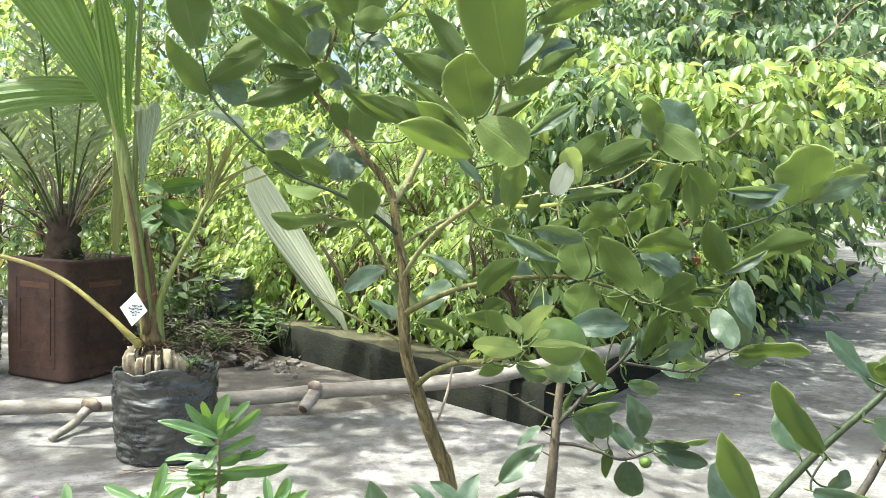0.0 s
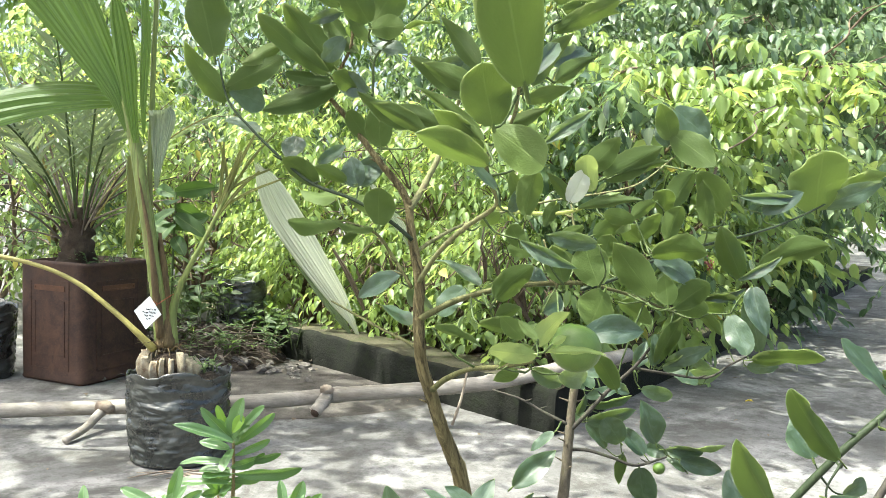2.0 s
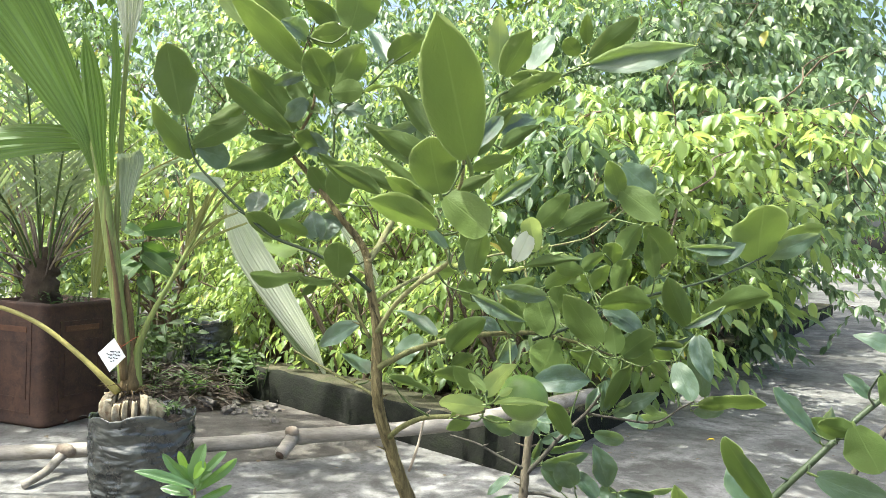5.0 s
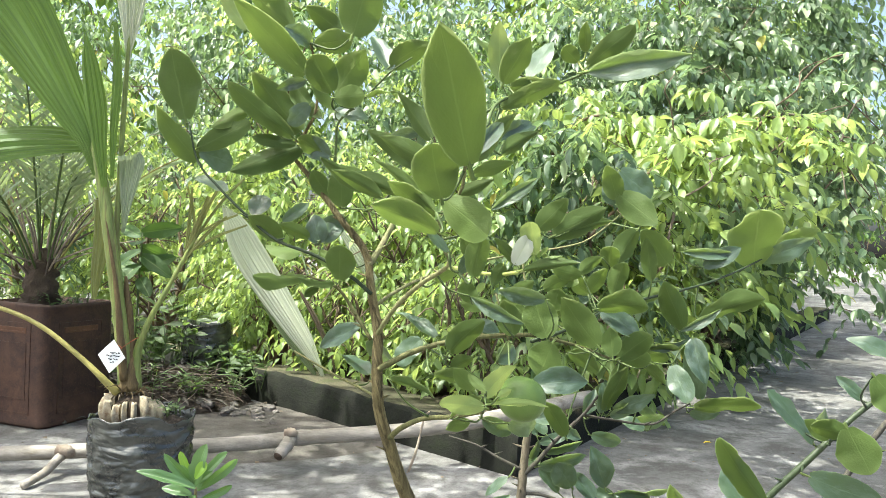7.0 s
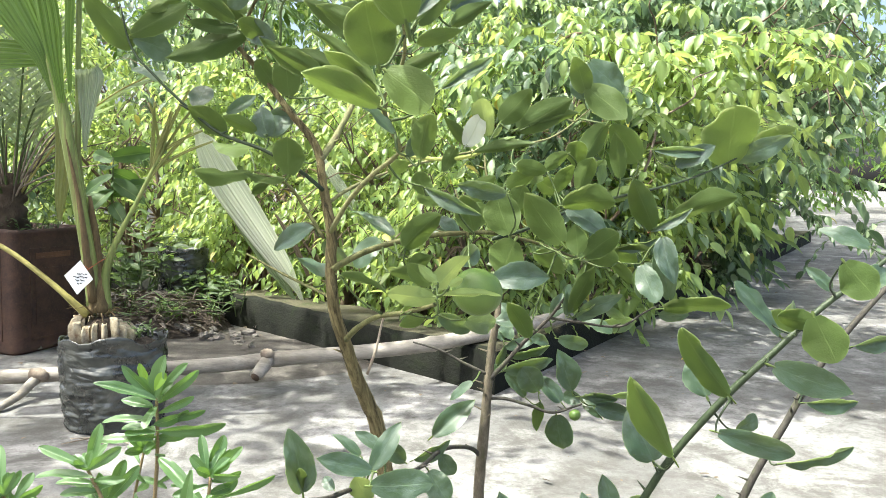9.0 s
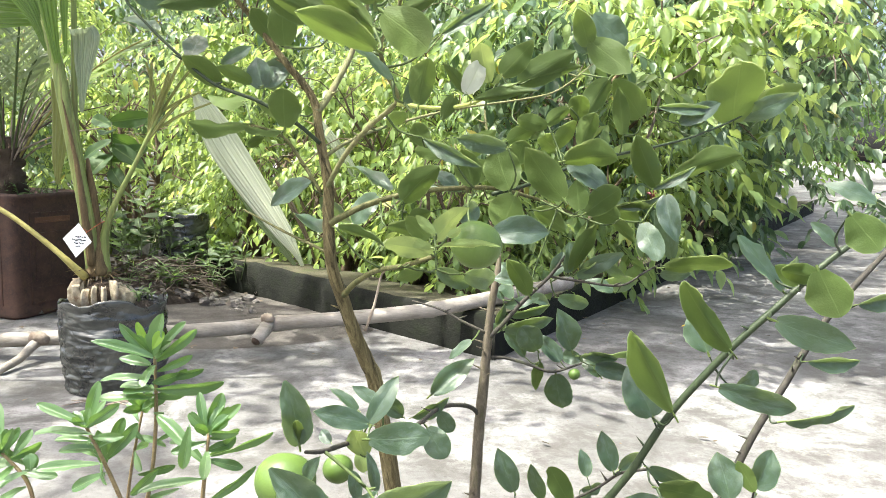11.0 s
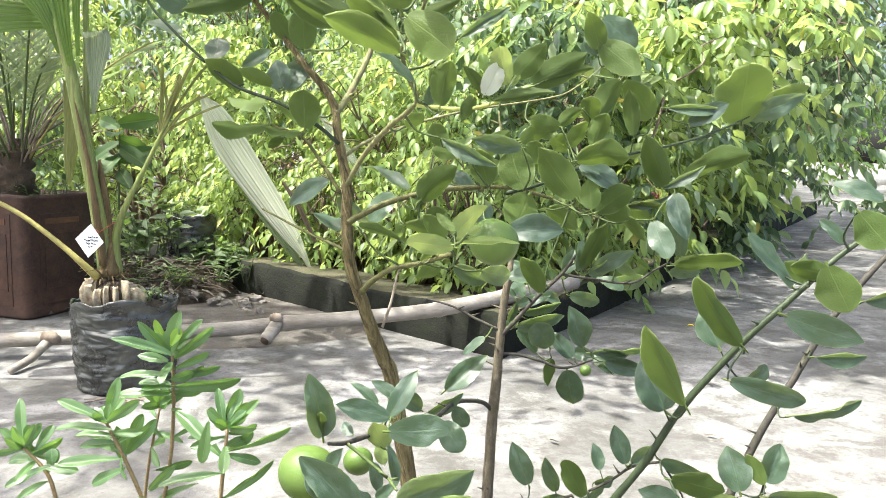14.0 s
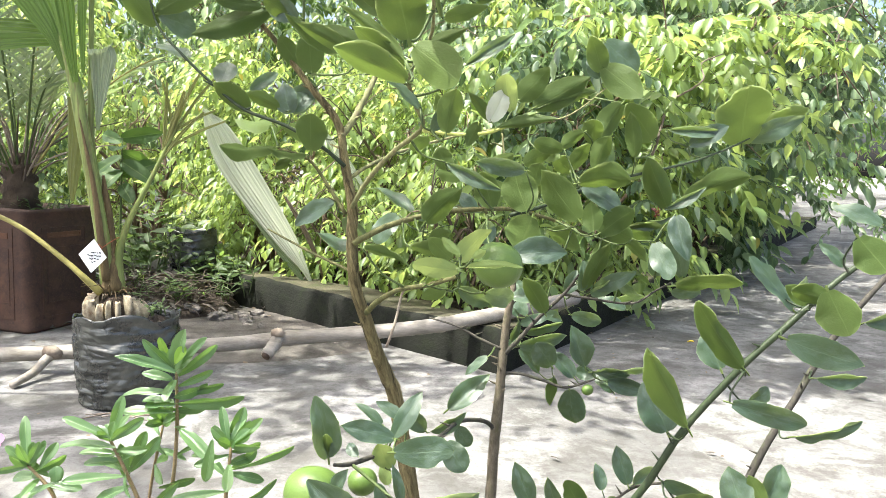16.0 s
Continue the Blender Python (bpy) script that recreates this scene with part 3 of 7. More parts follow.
LEFT_WAY = Vector((-0.725, 0.689)).normalized()
RIGHT_WAY = Vector((0.53, 0.85)).normalized()
KERB_H, KERB_W = 0.104, 0.16


def kerb_run(name, a, way, inward, length, label, sink=0.0):
    """A cast kerb with worn arrises, from the corner along one side of the bed."""
    ob = thing(name, (a.x, a.y, -sink), label, "kerb", kind="structure")
    n = int(length / 0.04)
    prof = [(0, -0.02), (0.002, KERB_H - 0.012), (0.012, KERB_H), (KERB_W - 0.012, KERB_H + 0.002), (KERB_W, KERB_H - 0.010), (KERB_W, -0.02)]
    verts, faces = [], []
    for i in range(n + 1):
        s = length * i / n
        for j, (d, z) in enumerate(prof):
            q = Vector((a.x + way.x * s + inward.x * d, a.y + way.y * s + inward.y * d, z))
            k = 0.009 * noise.noise(q * 9) + 0.006 * noise.noise(q * 31)
            worn = k if 0 < j < 5 else 0.3 * k
            verts.append((q.x - a.x + inward.x * worn, q.y - a.y + inward.y * worn, z + (worn if 0 < j < 5 else 0)))
    m = len(prof)
    for i in range(n):
        for j in range(m - 1):
            p = i * m + j
            faces.append((p, p + 1, p + m + 1, p + m))
    faces += [tuple(range(m)), tuple(range(n * m, n * m + m))[::-1]]
    cast = link_mesh("concrete", verts, faces, SHADED_MOSSY, ob)
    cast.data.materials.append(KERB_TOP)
    # top faces take the sunlit colour, the sides keep the shaded one
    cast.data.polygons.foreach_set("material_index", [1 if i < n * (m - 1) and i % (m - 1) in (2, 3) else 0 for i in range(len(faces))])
    return ob


ground_sheet()
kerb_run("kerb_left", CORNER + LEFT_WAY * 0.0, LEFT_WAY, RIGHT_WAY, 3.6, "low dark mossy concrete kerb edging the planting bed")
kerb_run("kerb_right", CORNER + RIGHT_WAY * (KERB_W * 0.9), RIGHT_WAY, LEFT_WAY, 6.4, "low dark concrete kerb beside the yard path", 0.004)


def bed_soil():
    verts, faces, n = [], [], 36
    for j in range(n + 1):
        for i in range(n + 1):
            p = CORNER + LEFT_WAY * (0.12 + 3.4 * i / n) + RIGHT_WAY * (0.12 + 6.0 * j / n)
            verts.append((p.x, p.y, 0.055 + 0.03 * noise.noise(Vector((p.x * 3, p.y * 3, 1)))))
    for j in range(n):
        for i in range(n):
            a = j * (n + 1) + i
            faces.append((a, a + 1, a + n + 2, a + n + 1))
    ob = link_mesh("soil_bed", verts, faces, SOIL)
    return tagged(ob, "dark soil of the planting bed under the shrubs", "soil", kind="structure")


bed_soil()


# ---- starfruit hedge ----
def compound_leaves(rng, origins, outs, size):
    """Arching stalks with leaflets hanging like a tent along both sides."""
    C, Y, N, L, W, stalks_made = [], [], [], [], [], []
    up = np.array([0, 0, 1.0])
    for o, out in zip(origins, outs):
        length = size * rng.uniform(2.0, 3.6)
        way = np.array([out[0], out[1], out[2] * 0.6 + rng.uniform(-0.15, 0.35)])
        way /= np.linalg.norm(way)
        count = rng.randint(7, 11)
        sag = rng.uniform(0.3, 0.75)
        run = [o + way * length * k / count - up * sag * length * (k / count) ** 2 for k in range(count + 1)]
        stalks_made.append(tube([(*q, 0.0016 - 0.001 * i / len(run)) for i, q in enumerate(run[::3])], 3, 1))
        side = np.cross(way, up)
        side /= np.linalg.norm(side) + 1e-6
        for k in range(1, count + 1):
            t = k / count
            s = side * (1 if k % 2 else -1)
            if k == count:
                s = way * 0.8
            d = s * rng.uniform(0.25, 0.75) + way * rng.uniform(-0.05, 0.45) - up * rng.uniform(0.2, 1.0)
            C.append(run[k])
            Y.append(d)
            N.append(s * 0.85 + way * 0.25 + up * rng.uniform(0.4, 0.9) + np.array([rng.gauss(0, 0.45), rng.gauss(0, 0.45), 0]))
            l = size * rng.uniform(0.60, 1.05) * (0.70 + 0.40 * t)
            L.append(l)
            W.append(l * rng.uniform(0.38, 0.54))
    return leaf_field(C, Y, N, L, W, 0.28, 0.22), join(stalks_made)


def shrub(name, x, y, r, top, count, size, seed, label, low=0.12, material=None, stems=5, group="starfruit bushes", young=0.0):
    """A bush of limbs, arching twigs and hanging compound leaves round an uneven crown."""
    rng = random.Random(seed)
    ob = thing(name, (x, y, 0.05), label, "shrub", group)
    limbs, tips = [], []
    for k in range(stems):
        g = 2 * math.pi * (k + rng.uniform(-0.3, 0.3)) / stems
        q = np.array([rng.uniform(-0.05, 0.05), rng.uniform(-0.05, 0.05), 0.0])
        way = np.array([math.cos(g) * 0.45, math.sin(g) * 0.45, 1.0])
        rows, rad = [(*q, 0.016)], 0.016
        for i in range(7):
            q = q + way * top / 7 * rng.uniform(0.7, 1.0)
            way = way + np.array([rng.uniform(-0.35, 0.35), rng.uniform(-0.35, 0.35), -0.05])
            rad *= 0.8
            rows.append((*q, rad))
            for _ in range(2):
                e = q + np.array([rng.uniform(-1, 1), rng.uniform(-1, 1), rng.uniform(-0.4, 0.6)]) * r * 0.6
                m = (q + e) / 2 + np.array([0, 0, 0.06])
                limbs.append(tube([(*q, rad * 0.55), (*m, rad * 0.4), (*e, 0.002)], 5, 3))
                tips.append(e)
        link_mesh("stem", *tube(rows, 6, 3, 0.06, seed + k), HEDGE_BARK, ob)
    tagged(link_mesh("twiggery", *join(limbs), HEDGE_BARK, ob), kind="stuff")
    origins, outs = [], []
    while len(origins) < count:
        g, h = rng.uniform(0, 2 * math.pi), rng.random()
        z = low + (top - low) * h
        edge = r * (0.62 + 0.38 * math.sin(math.pi * min(1, 0.18 + 0.8 * h)))
        lump = 1 + 0.35 * noise.noise(Vector((math.cos(g) * 1.3 + seed, math.sin(g) * 1.3, z * 1.9)))
        if noise.noise(Vector((math.cos(g) * 2.6 + seed * 3, math.sin(g) * 2.6, z * 4.2))) < -0.06 and rng.random() < 0.9:
            continue
        d = edge * lump * math.sqrt(rng.uniform(0.42, 1.0))
        origins.append(np.array([math.cos(g) * d, math.sin(g) * d, z]))
        outs.append(np.array([math.cos(g) + rng.uniform(-0.7, 0.7), math.sin(g) + rng.uniform(-0.7, 0.7), rng.uniform(-0.2, 0.5)]))
    order = sorted(range(count), key=lambda i: noise.noise(Vector(origins[i]) * 3.1 + Vector((seed, 5, 0))))
    # this share wears the brighter leaf colour in place of sunlight
    lit_sprays = int(count * young)
    for name, pick, mat in (("foliage", order[lit_sprays:], material or HEDGE_LEAF), ("young_foliage", order[:lit_sprays], HEDGE_YOUNG_LIT)):
        if pick:
            (v, f, uv), (sv, sf) = compound_leaves(rng, [origins[i] for i in pick], [outs[i] for i in pick], size)
            tagged(link_mesh(name, v, f, mat, ob, uvs=uv), kind="stuff")
            tagged(link_mesh("stalk_mass", sv, sf, GREEN_STEM, ob), kind="stuff")
    return ob


BUSH = "starfruit bush with hanging glossy green leaflets behind the kerb"
PALE_BUSH = "starfruit bush with young yellow-green leaflets behind the kerb"
# x, y, reach, height, sprays, leaflet, seed, pale, lowest leaf: the bushes rise step by step from the kerb
HEDGE = ((0.58, 3.00, 0.42, 0.95, 440, 0.074, 11, 0, 0.12), (-0.02, 3.05, 0.36, 0.80, 480, 0.049, 12, 1, 0.10), (-0.60, 3.55, 0.42, 0.95, 540, 0.050, 13, 1, 0.10),
         (-1.35, 3.8, 0.5, 1.05, 520, 0.053, 14, 1, 0.12), (-2.15, 4.1, 0.55, 1.3, 560, 0.054, 15, 1, 0.12), (1.12, 3.98, 0.46, 1.35, 430, 0.088, 16, 0, 0.12), (0.45, 3.85, 0.5, 1.3, 500, 0.074, 29, 0, 0.3),
         (1.57, 4.90, 0.42, 1.9, 460, 0.098, 17, 0, 0.22), (1.05, 4.8, 0.62, 1.95, 480, 0.092, 30, 0, 0.4), (2.30, 5.8, 0.55, 2.5, 500, 0.105, 25, 0, 0.78), (0.30, 5.0, 0.75, 2.0, 620, 0.078, 18, 0, 0.3), (-0.85, 5.0, 0.8, 1.9, 640, 0.072, 19, 0, 0.2),
         (-2.3, 5.5, 0.85, 2.2, 680, 0.074, 20, 0, 0.2), (3.0, 7.4, 0.80, 4.4, 760, 0.10, 21, 0, 0.75), (1.7, 6.0, 0.85, 2.7, 600, 0.09, 31, 0, 0.5), (0.5, 6.7, 1.0, 3.1, 560, 0.09, 32, 0, 0.5), (-1.4, 6.9, 1.1, 3.1, 600, 0.09, 33, 0, 0.5),
         (-0.20, 2.84, 0.24, 0.42, 260, 0.042, 22, 1, 0.06), (0.22, 2.45, 0.20, 0.50, 200, 0.048, 23, 1, 0.08), (-0.60, 3.14, 0.26, 0.45, 280, 0.042, 24, 1, 0.06), (0.05, 2.66, 0.20, 0.36, 180, 0.040, 26, 1, 0.06),
         (1.34, 3.88, 0.20, 0.50, 150, 0.055, 27, 0, 0.03), (-2.05, 3.35, 0.42, 0.95, 380, 0.050, 28, 0, 0.06))
for hx, hy, hr, ht, hc, hs, hseed, pale, hlow in HEDGE:
    # the young share sets how sunlit each green bush is coloured
    shrub("starfruit_bush", hx, hy, hr, ht, hc, hs, hseed, PALE_BUSH if pale else BUSH, low=hlow, material=HEDGE_YOUNG_LIT if pale else HEDGE_LEAF, young=0.0 if pale else 0.50 if hx < 1.2 and hy < 4.0 else 0.04 if hx > 1.0 else 0.25)
for k, (bx, by, bz, ex, ey, ez) in enumerate(((1.15, 3.3, 0.75, 1.85, 3.55, 1.25), (1.3, 3.35, 1.0, 1.6, 3.25, 1.35), (0.75, 2.66, 0.55, 0.98, 2.62, 0.85), (0.95, 3.2, 0.7, 0.9, 3.1, 1.25), (1.5, 3.6, 0.8, 2.1, 3.9, 1.0),
                                                 (1.59, 3.60, 1.20, 1.96, 3.45, 0.78), (1.54, 3.70, 0.99, 1.75, 3.50, 1.09), (1.75, 3.50, 1.06, 1.97, 3.60, 1.24), (1.74, 3.60, 1.00, 1.86, 3.45, 0.67), (1.78, 3.60, 0.99, 2.06, 3.70, 0.71))):
    r = random.Random(300 + k)
    ob = thing("bare_branch", (bx, by, bz), "crooked bare grey-brown branch among the starfruit leaves", "branch", "bare branches")
    rows = []
    for i in range(7):
        t = i / 6
        rows.append((bx + (ex - bx) * t + r.uniform(-0.03, 0.03), by + (ey - by) * t + r.uniform(-0.03, 0.03), bz + (ez - bz) * t + r.uniform(-0.04, 0.04) + 0.08 * math.sin(math.pi * t), 0.0052 - 0.0032 * t))
    limb("bough", rows, DEAD_TWIG if k == 2 else DARK_TWIG if k > 4 else HEDGE_BARK, ob, 7, 0.12, k)


def hanging_spray(points, seed, fronds=26, size=0.07, material=None):
    """A thin bough of the hedge that hangs out over the path."""
    r = random.Random(seed)
    x, y, z = points[0][:3]
    ob = thing("hanging_branch", (x, y, z), "thin leafy starfruit branch hanging over the path", "branch", "hanging branches")
    limb("bough", points, HEDGE_BARK, ob, 6, 0.08, seed)
    run = [q[:3] - np.array((x, y, z)) for q in glide(points, 6)]
    origins = [run[int(len(run) * (0.25 + 0.74 * r.random()))] for _ in range(fronds)]
    outs = [np.array([r.uniform(-0.8, 0.8), r.uniform(-0.8, 0.4), r.uniform(-0.3, 0.3)]) for _ in origins]
    (v, f, uv), (sv, sf) = compound_leaves(r, origins, outs, size)
    tagged(link_mesh("foliage", v, f, material or HEDGE_LEAF, ob, uvs=uv), kind="stuff")
    tagged(link_mesh("stalk_mass", sv, sf, GREEN_STEM, ob), kind="stuff")
    return ob


hanging_spray([(1.85, 4.75, 0.80, 0.006), (2.08, 4.6, 0.50, 0.005), (2.25, 4.47, 0.30, 0.0035), (2.50, 4.4, 0.24, 0.002)], 71)
for k, run in enumerate(((( 1.30, 4.10, 0.80), (1.55, 3.95, 1.35), (1.85, 3.80, 1.38), (2.15, 3.65, 1.05)), ((1.35, 4.15, 0.80), (1.60, 3.95, 1.10), (1.85, 3.75, 1.05), (2.05, 3.60, 0.72)),
                          ((1.80, 4.70, 1.00), (2.10, 4.45, 1.65), (2.40, 4.25, 1.60), (2.70, 4.10, 1.20)), ((1.85, 4.70, 0.90), (2.20, 4.50, 1.25), (2.45, 4.30, 1.10), (2.62, 4.20, 0.70)),
                          ((0.95, 3.55, 0.70), (1.25, 3.35, 1.10), (1.50, 3.20, 1.08), (1.70, 3.10, 0.80)), ((0.60, 3.05, 0.60), (0.85, 2.90, 0.90), (1.05, 2.80, 0.86), (1.20, 2.75, 0.62)),
                          ((1.20, 3.90, 0.60), (1.45, 3.65, 0.85), (1.62, 3.50, 0.75), (1.72, 3.42, 0.48)),
                          ((0.70, 3.60, 0.85), (0.95, 3.40, 1.08), (1.12, 3.30, 1.02), (1.22, 3.27, 0.86)), ((0.75, 3.50, 0.45), (0.98, 3.35, 0.68), (1.15, 3.28, 0.62), (1.25, 3.25, 0.42)),
                          ((0.45, 3.60, 0.90), (0.62, 3.40, 1.12), (0.75, 3.30, 1.08), (0.83, 3.28, 0.90)))):
    # sprays in the brighter colour stand for clusters caught by the sun
    hanging_spray([(*q, (0.008, 0.006, 0.0045, 0.002)[i]) for i, q in enumerate(run)], 72 + k, 30 if k < 7 else 24, 0.084 if k < 7 else 0.10, HEDGE_YOUNG_LIT if k in (4, 5, 7, 8, 9) else None)
def flower_cluster(at, r, seed):
    """A tight bunch of tiny reddish starfruit flowers on a twig."""
    q = random.Random(seed)
    ob = thing("flower_cluster", at, "bunch of small reddish-pink starfruit flowers on a twig", "flowers", "starfruit flowers")
    limb("twig", [(at[0] - 0.02, at[1] + 0.06, at[2] + 0.05, 0.002), (at[0] - 0.01, at[1] + 0.02, at[2] + 0.03, 0.0016), (*at, 0.001)], HEDGE_BARK, ob, 5, 0.1, seed)
    for k in range(22):
        bm = bmesh.new()
        bmesh.ops.create_icosphere(bm, subdivisions=1, radius=q.uniform(0.0022, 0.0042))
        bm.transform(Matrix.Translation((q.gauss(0, r * 0.45), q.gauss(0, r * 0.4), q.gauss(0, r * 0.75))) @ Matrix.Diagonal((1, 1, 1.5, 1)))
        part("flower", bm, FLOWER if k % 3 else TWINE, ob)


flower_cluster((0.835, 2.78, 0.366), 0.016, 1)
flower_cluster((1.32, 3.30, 0.90), 0.014, 2)
FAR = ((-6.0, 9.5, 1.8, 5.0), (-3.4, 9.2, 1.8, 5.2), (-0.9, 9.4, 1.8, 5.2), (1.8, 9.9, 1.7, 5.0), (4.4, 12.5, 1.9, 6.2), (7.0, 18.5, 2.4, 7.0), (10.5, 20.0, 2.4, 4.8), (14.5, 20.0, 2.4, 4.4))
for i, (fx, fy, fr, fh) in enumerate(FAR):
    shrub("distant_bush", fx, fy, fr, fh, 520, 0.19, 40 + i, "distant dark green leafy bush beyond the yard", material=FAR_LEAF, low=0.2, group="distant bushes")


# ---- unseen tall tree added beside the yard for its shade ----
def unseen_shade_tree():
    """An added tall tree out of view beyond the left edge, whose spreading boughs dapple the yard."""
    x, y = -3.0, 1.9
    ob = thing("unseen_shade_tree", (x, y, 0), "unseen tall spreading tree added to shade the yard", "tree")
    limb("trunk", [(x, y, -0.02, 0.15), (x + 0.05, y, 0.9, 0.12), (x + 0.02, y + 0.05, 1.8, 0.10), (x + 0.2, y + 0.1, 2.6, 0.07), (x + 0.3, y + 0.2, 3.4, 0.04)], HEDGE_BARK, ob, 12, 0.06, 9)
    r = random.Random(17)
    C, Y, N, L, W = [], [], [], [], []
    for k, (gx, gy, cz, rad, count) in enumerate(CROWN):
        cx, cy = gx + SUN_TO.x / SUN_TO.z * cz, gy + SUN_TO.y / SUN_TO.z * cz
        limb("bough", [(x + 0.15, y + 0.08, 2.2 + 0.06 * k, 0.045), ((x + cx) / 2, (y + cy) / 2, (2.3 + cz) / 2 + 0.25, 0.03), (cx, cy, cz, 0.008)], HEDGE_BARK, ob, 8, 0.08, 20 + k)
        for _ in range(count):
            g, d = r.uniform(0, 6.283), rad * math.sqrt(r.random()) * (1 + 0.25 * noise.noise(Vector((k, len(C) * 0.01, 0))))
            q = Vector((cx + d * math.cos(g), cy + d * math.sin(g), cz + r.uniform(-0.2, 0.2)))
            if noise.noise(q * 3.4) < (-0.02 if count < 1500 else -0.24):
                continue
            C.append((q.x - x, q.y - y, q.z))
            w = r.uniform(0, 6.283)
            Y.append((math.cos(w), math.sin(w), r.uniform(-0.6, 0.1)))
            N.append((r.uniform(-0.5, 0.5), r.uniform(-0.5, 0.5), 1))
            l = r.uniform(0.06, 0.11) * (cz / 2.9) ** 0.7
            L.append(l)
            W.append(l * 0.5)
    v, f, uv = leaf_field(C, Y, N, L, W)
    tagged(link_mesh("crown", v, f, FAR_LEAF, ob, uvs=uv), kind="stuff")
    return ob


# where each added bough's shade is to fall, the bough's height, its reach and its leaves
CROWN = ((3.2, 5.7, 3.5, 0.60, 700), (2.95, 4.2, 2.6, 0.45, 520), (2.15, 4.95, 3.4, 0.50, 520), (-1.45, 2.3, 2.3, 0.55, 740), (-0.95, 1.85, 2.2, 0.55, 1180), (-0.85, 2.62, 2.1, 0.32, 190), (-0.60, 1.45, 2.1, 0.34, 320), (-0.45, 0.7, 2.7, 0.45, 240), (0.70, 0.40, 2.8, 0.36, 150), (0.72, 2.22, 1.7, 0.46, 2600), (1.2, 2.26, 1.7, 0.43, 2100), (1.75, 2.50, 1.8, 0.43, 1600),
         (1.75, 2.05, 2.2, 0.5, 420), (-0.35, 2.15, 1.9, 0.34, 380), (-0.12, 1.72, 1.9, 0.34, 330), (0.3, 1.80, 1.8, 0.28, 220))
unseen_shade_tree()


# ---- rusty tin with a small palm ----
TIN = Vector((-1.122, 2.345, 0))


def tin_can():
    ob = thing("tin_can", TIN, "rusty square oil tin used as a planter", "planter")
    ob.rotation_euler = (0, 0, radians(-21))
    s, h, c = 0.127, 0.345, 0.024
    ring = []
    for cx, cy, g0 in ((1, 1, 0), (-1, 1, 90), (-1, -1, 180), (1, -1, 270)):
        for k in range(5):
            g = radians(g0 + 90 * k / 4)
            ring.append((cx * (s - c) + c * math.cos(g), cy * (s - c) + c * math.sin(g)))
    n = len(ring)
    levels = [(0.0, 0.985), (0.006, 1.012), (0.012, 0.995), (0.10, 1.0), (0.30, 1.0), (0.328, 0.995), (0.334, 1.012), (h, 1.01), (h, 0.975), (0.26, 0.97)]
    verts, faces = [], []
    for z, f in levels:
        for x, y in ring:
            dent = 1 + 0.012 * noise.noise(Vector((x * 12, y * 12, z * 7)))
            lip = 0.006 * noise.noise(Vector((x * 14, y * 14, 4))) if z >= 0.33 else 0
            verts.append((x * f * dent, y * f * dent, z + lip))
    for i in range(len(levels) - 1):
        for k in range(n):
            a, b = i * n + k, i * n + (k + 1) % n
            faces.append((a, b, b + n, a + n))
    faces.append(tuple(range(n))[::-1])
    link_mesh("tin_body", verts, faces, RUST, ob)
    worn = surface("worn_label", (0.085, 0.042, 0.026), (0.16, 0.078, 0.042), 20, 150, 0.7, 0.3, 0.0008, third=(0.08, 0.04, 0.025))
    for turn in range(4):
        rot = Matrix.Rotation(math.pi / 2 * turn, 4, "Z")
        for name, x0, x1, z0, z1, mat in (("pressed_panel", -0.078, 0.078, 0.035, 0.292, RUST), ("label_band", -0.06, 0.06, 0.262, 0.278, worn), ("label_field", -0.062, 0.062, 0.075, 0.235, RUST)):
            bm = bmesh.new()
            y = -s - 0.0005
            t = 0.005
            out = [(x0, z0), (x1, z0), (x1, z1), (x0, z1)]
            inn = [(x0 + t, z0 + t), (x1 - t, z0 + t), (x1 - t, z1 - t), (x0 + t, z1 - t)]
            deep = {"pressed_panel": 0.0016, "label_band": 0.0024, "label_field": 0.0022}[name]
            A = [bm.verts.new((x, y + 0.004, z)) for x, z in out]
            B = [bm.verts.new((x * 0.99, y - deep, z)) for x, z in out]
            Cc = [bm.verts.new((x, y - deep, z)) for x, z in inn]
            D = [bm.verts.new((x, y - deep * 0.35, z)) for x, z in inn]
            for P, Q in ((A, B), (B, Cc), (Cc, D)):
                for k in range(4):
                    bm.faces.new((P[k], P[(k + 1) % 4], Q[(k + 1) % 4], Q[k]))
            bm.faces.new(D)
            bm.transform(rot)
            made = part(name, bm, mat, ob if name == "pressed_panel" else panel, smooth=False)
            panel = made if name == "pressed_panel" else panel
    bm = bmesh.new()
    bmesh.ops.create_grid(bm, x_segments=18, y_segments=18, size=s * 0.96)
    for v in bm.verts:
        v.co.z = 0.318 + 0.014 * noise.noise(v.co * 30)
    part("soil", bm, SOIL, ob)
    return ob


tin_can()


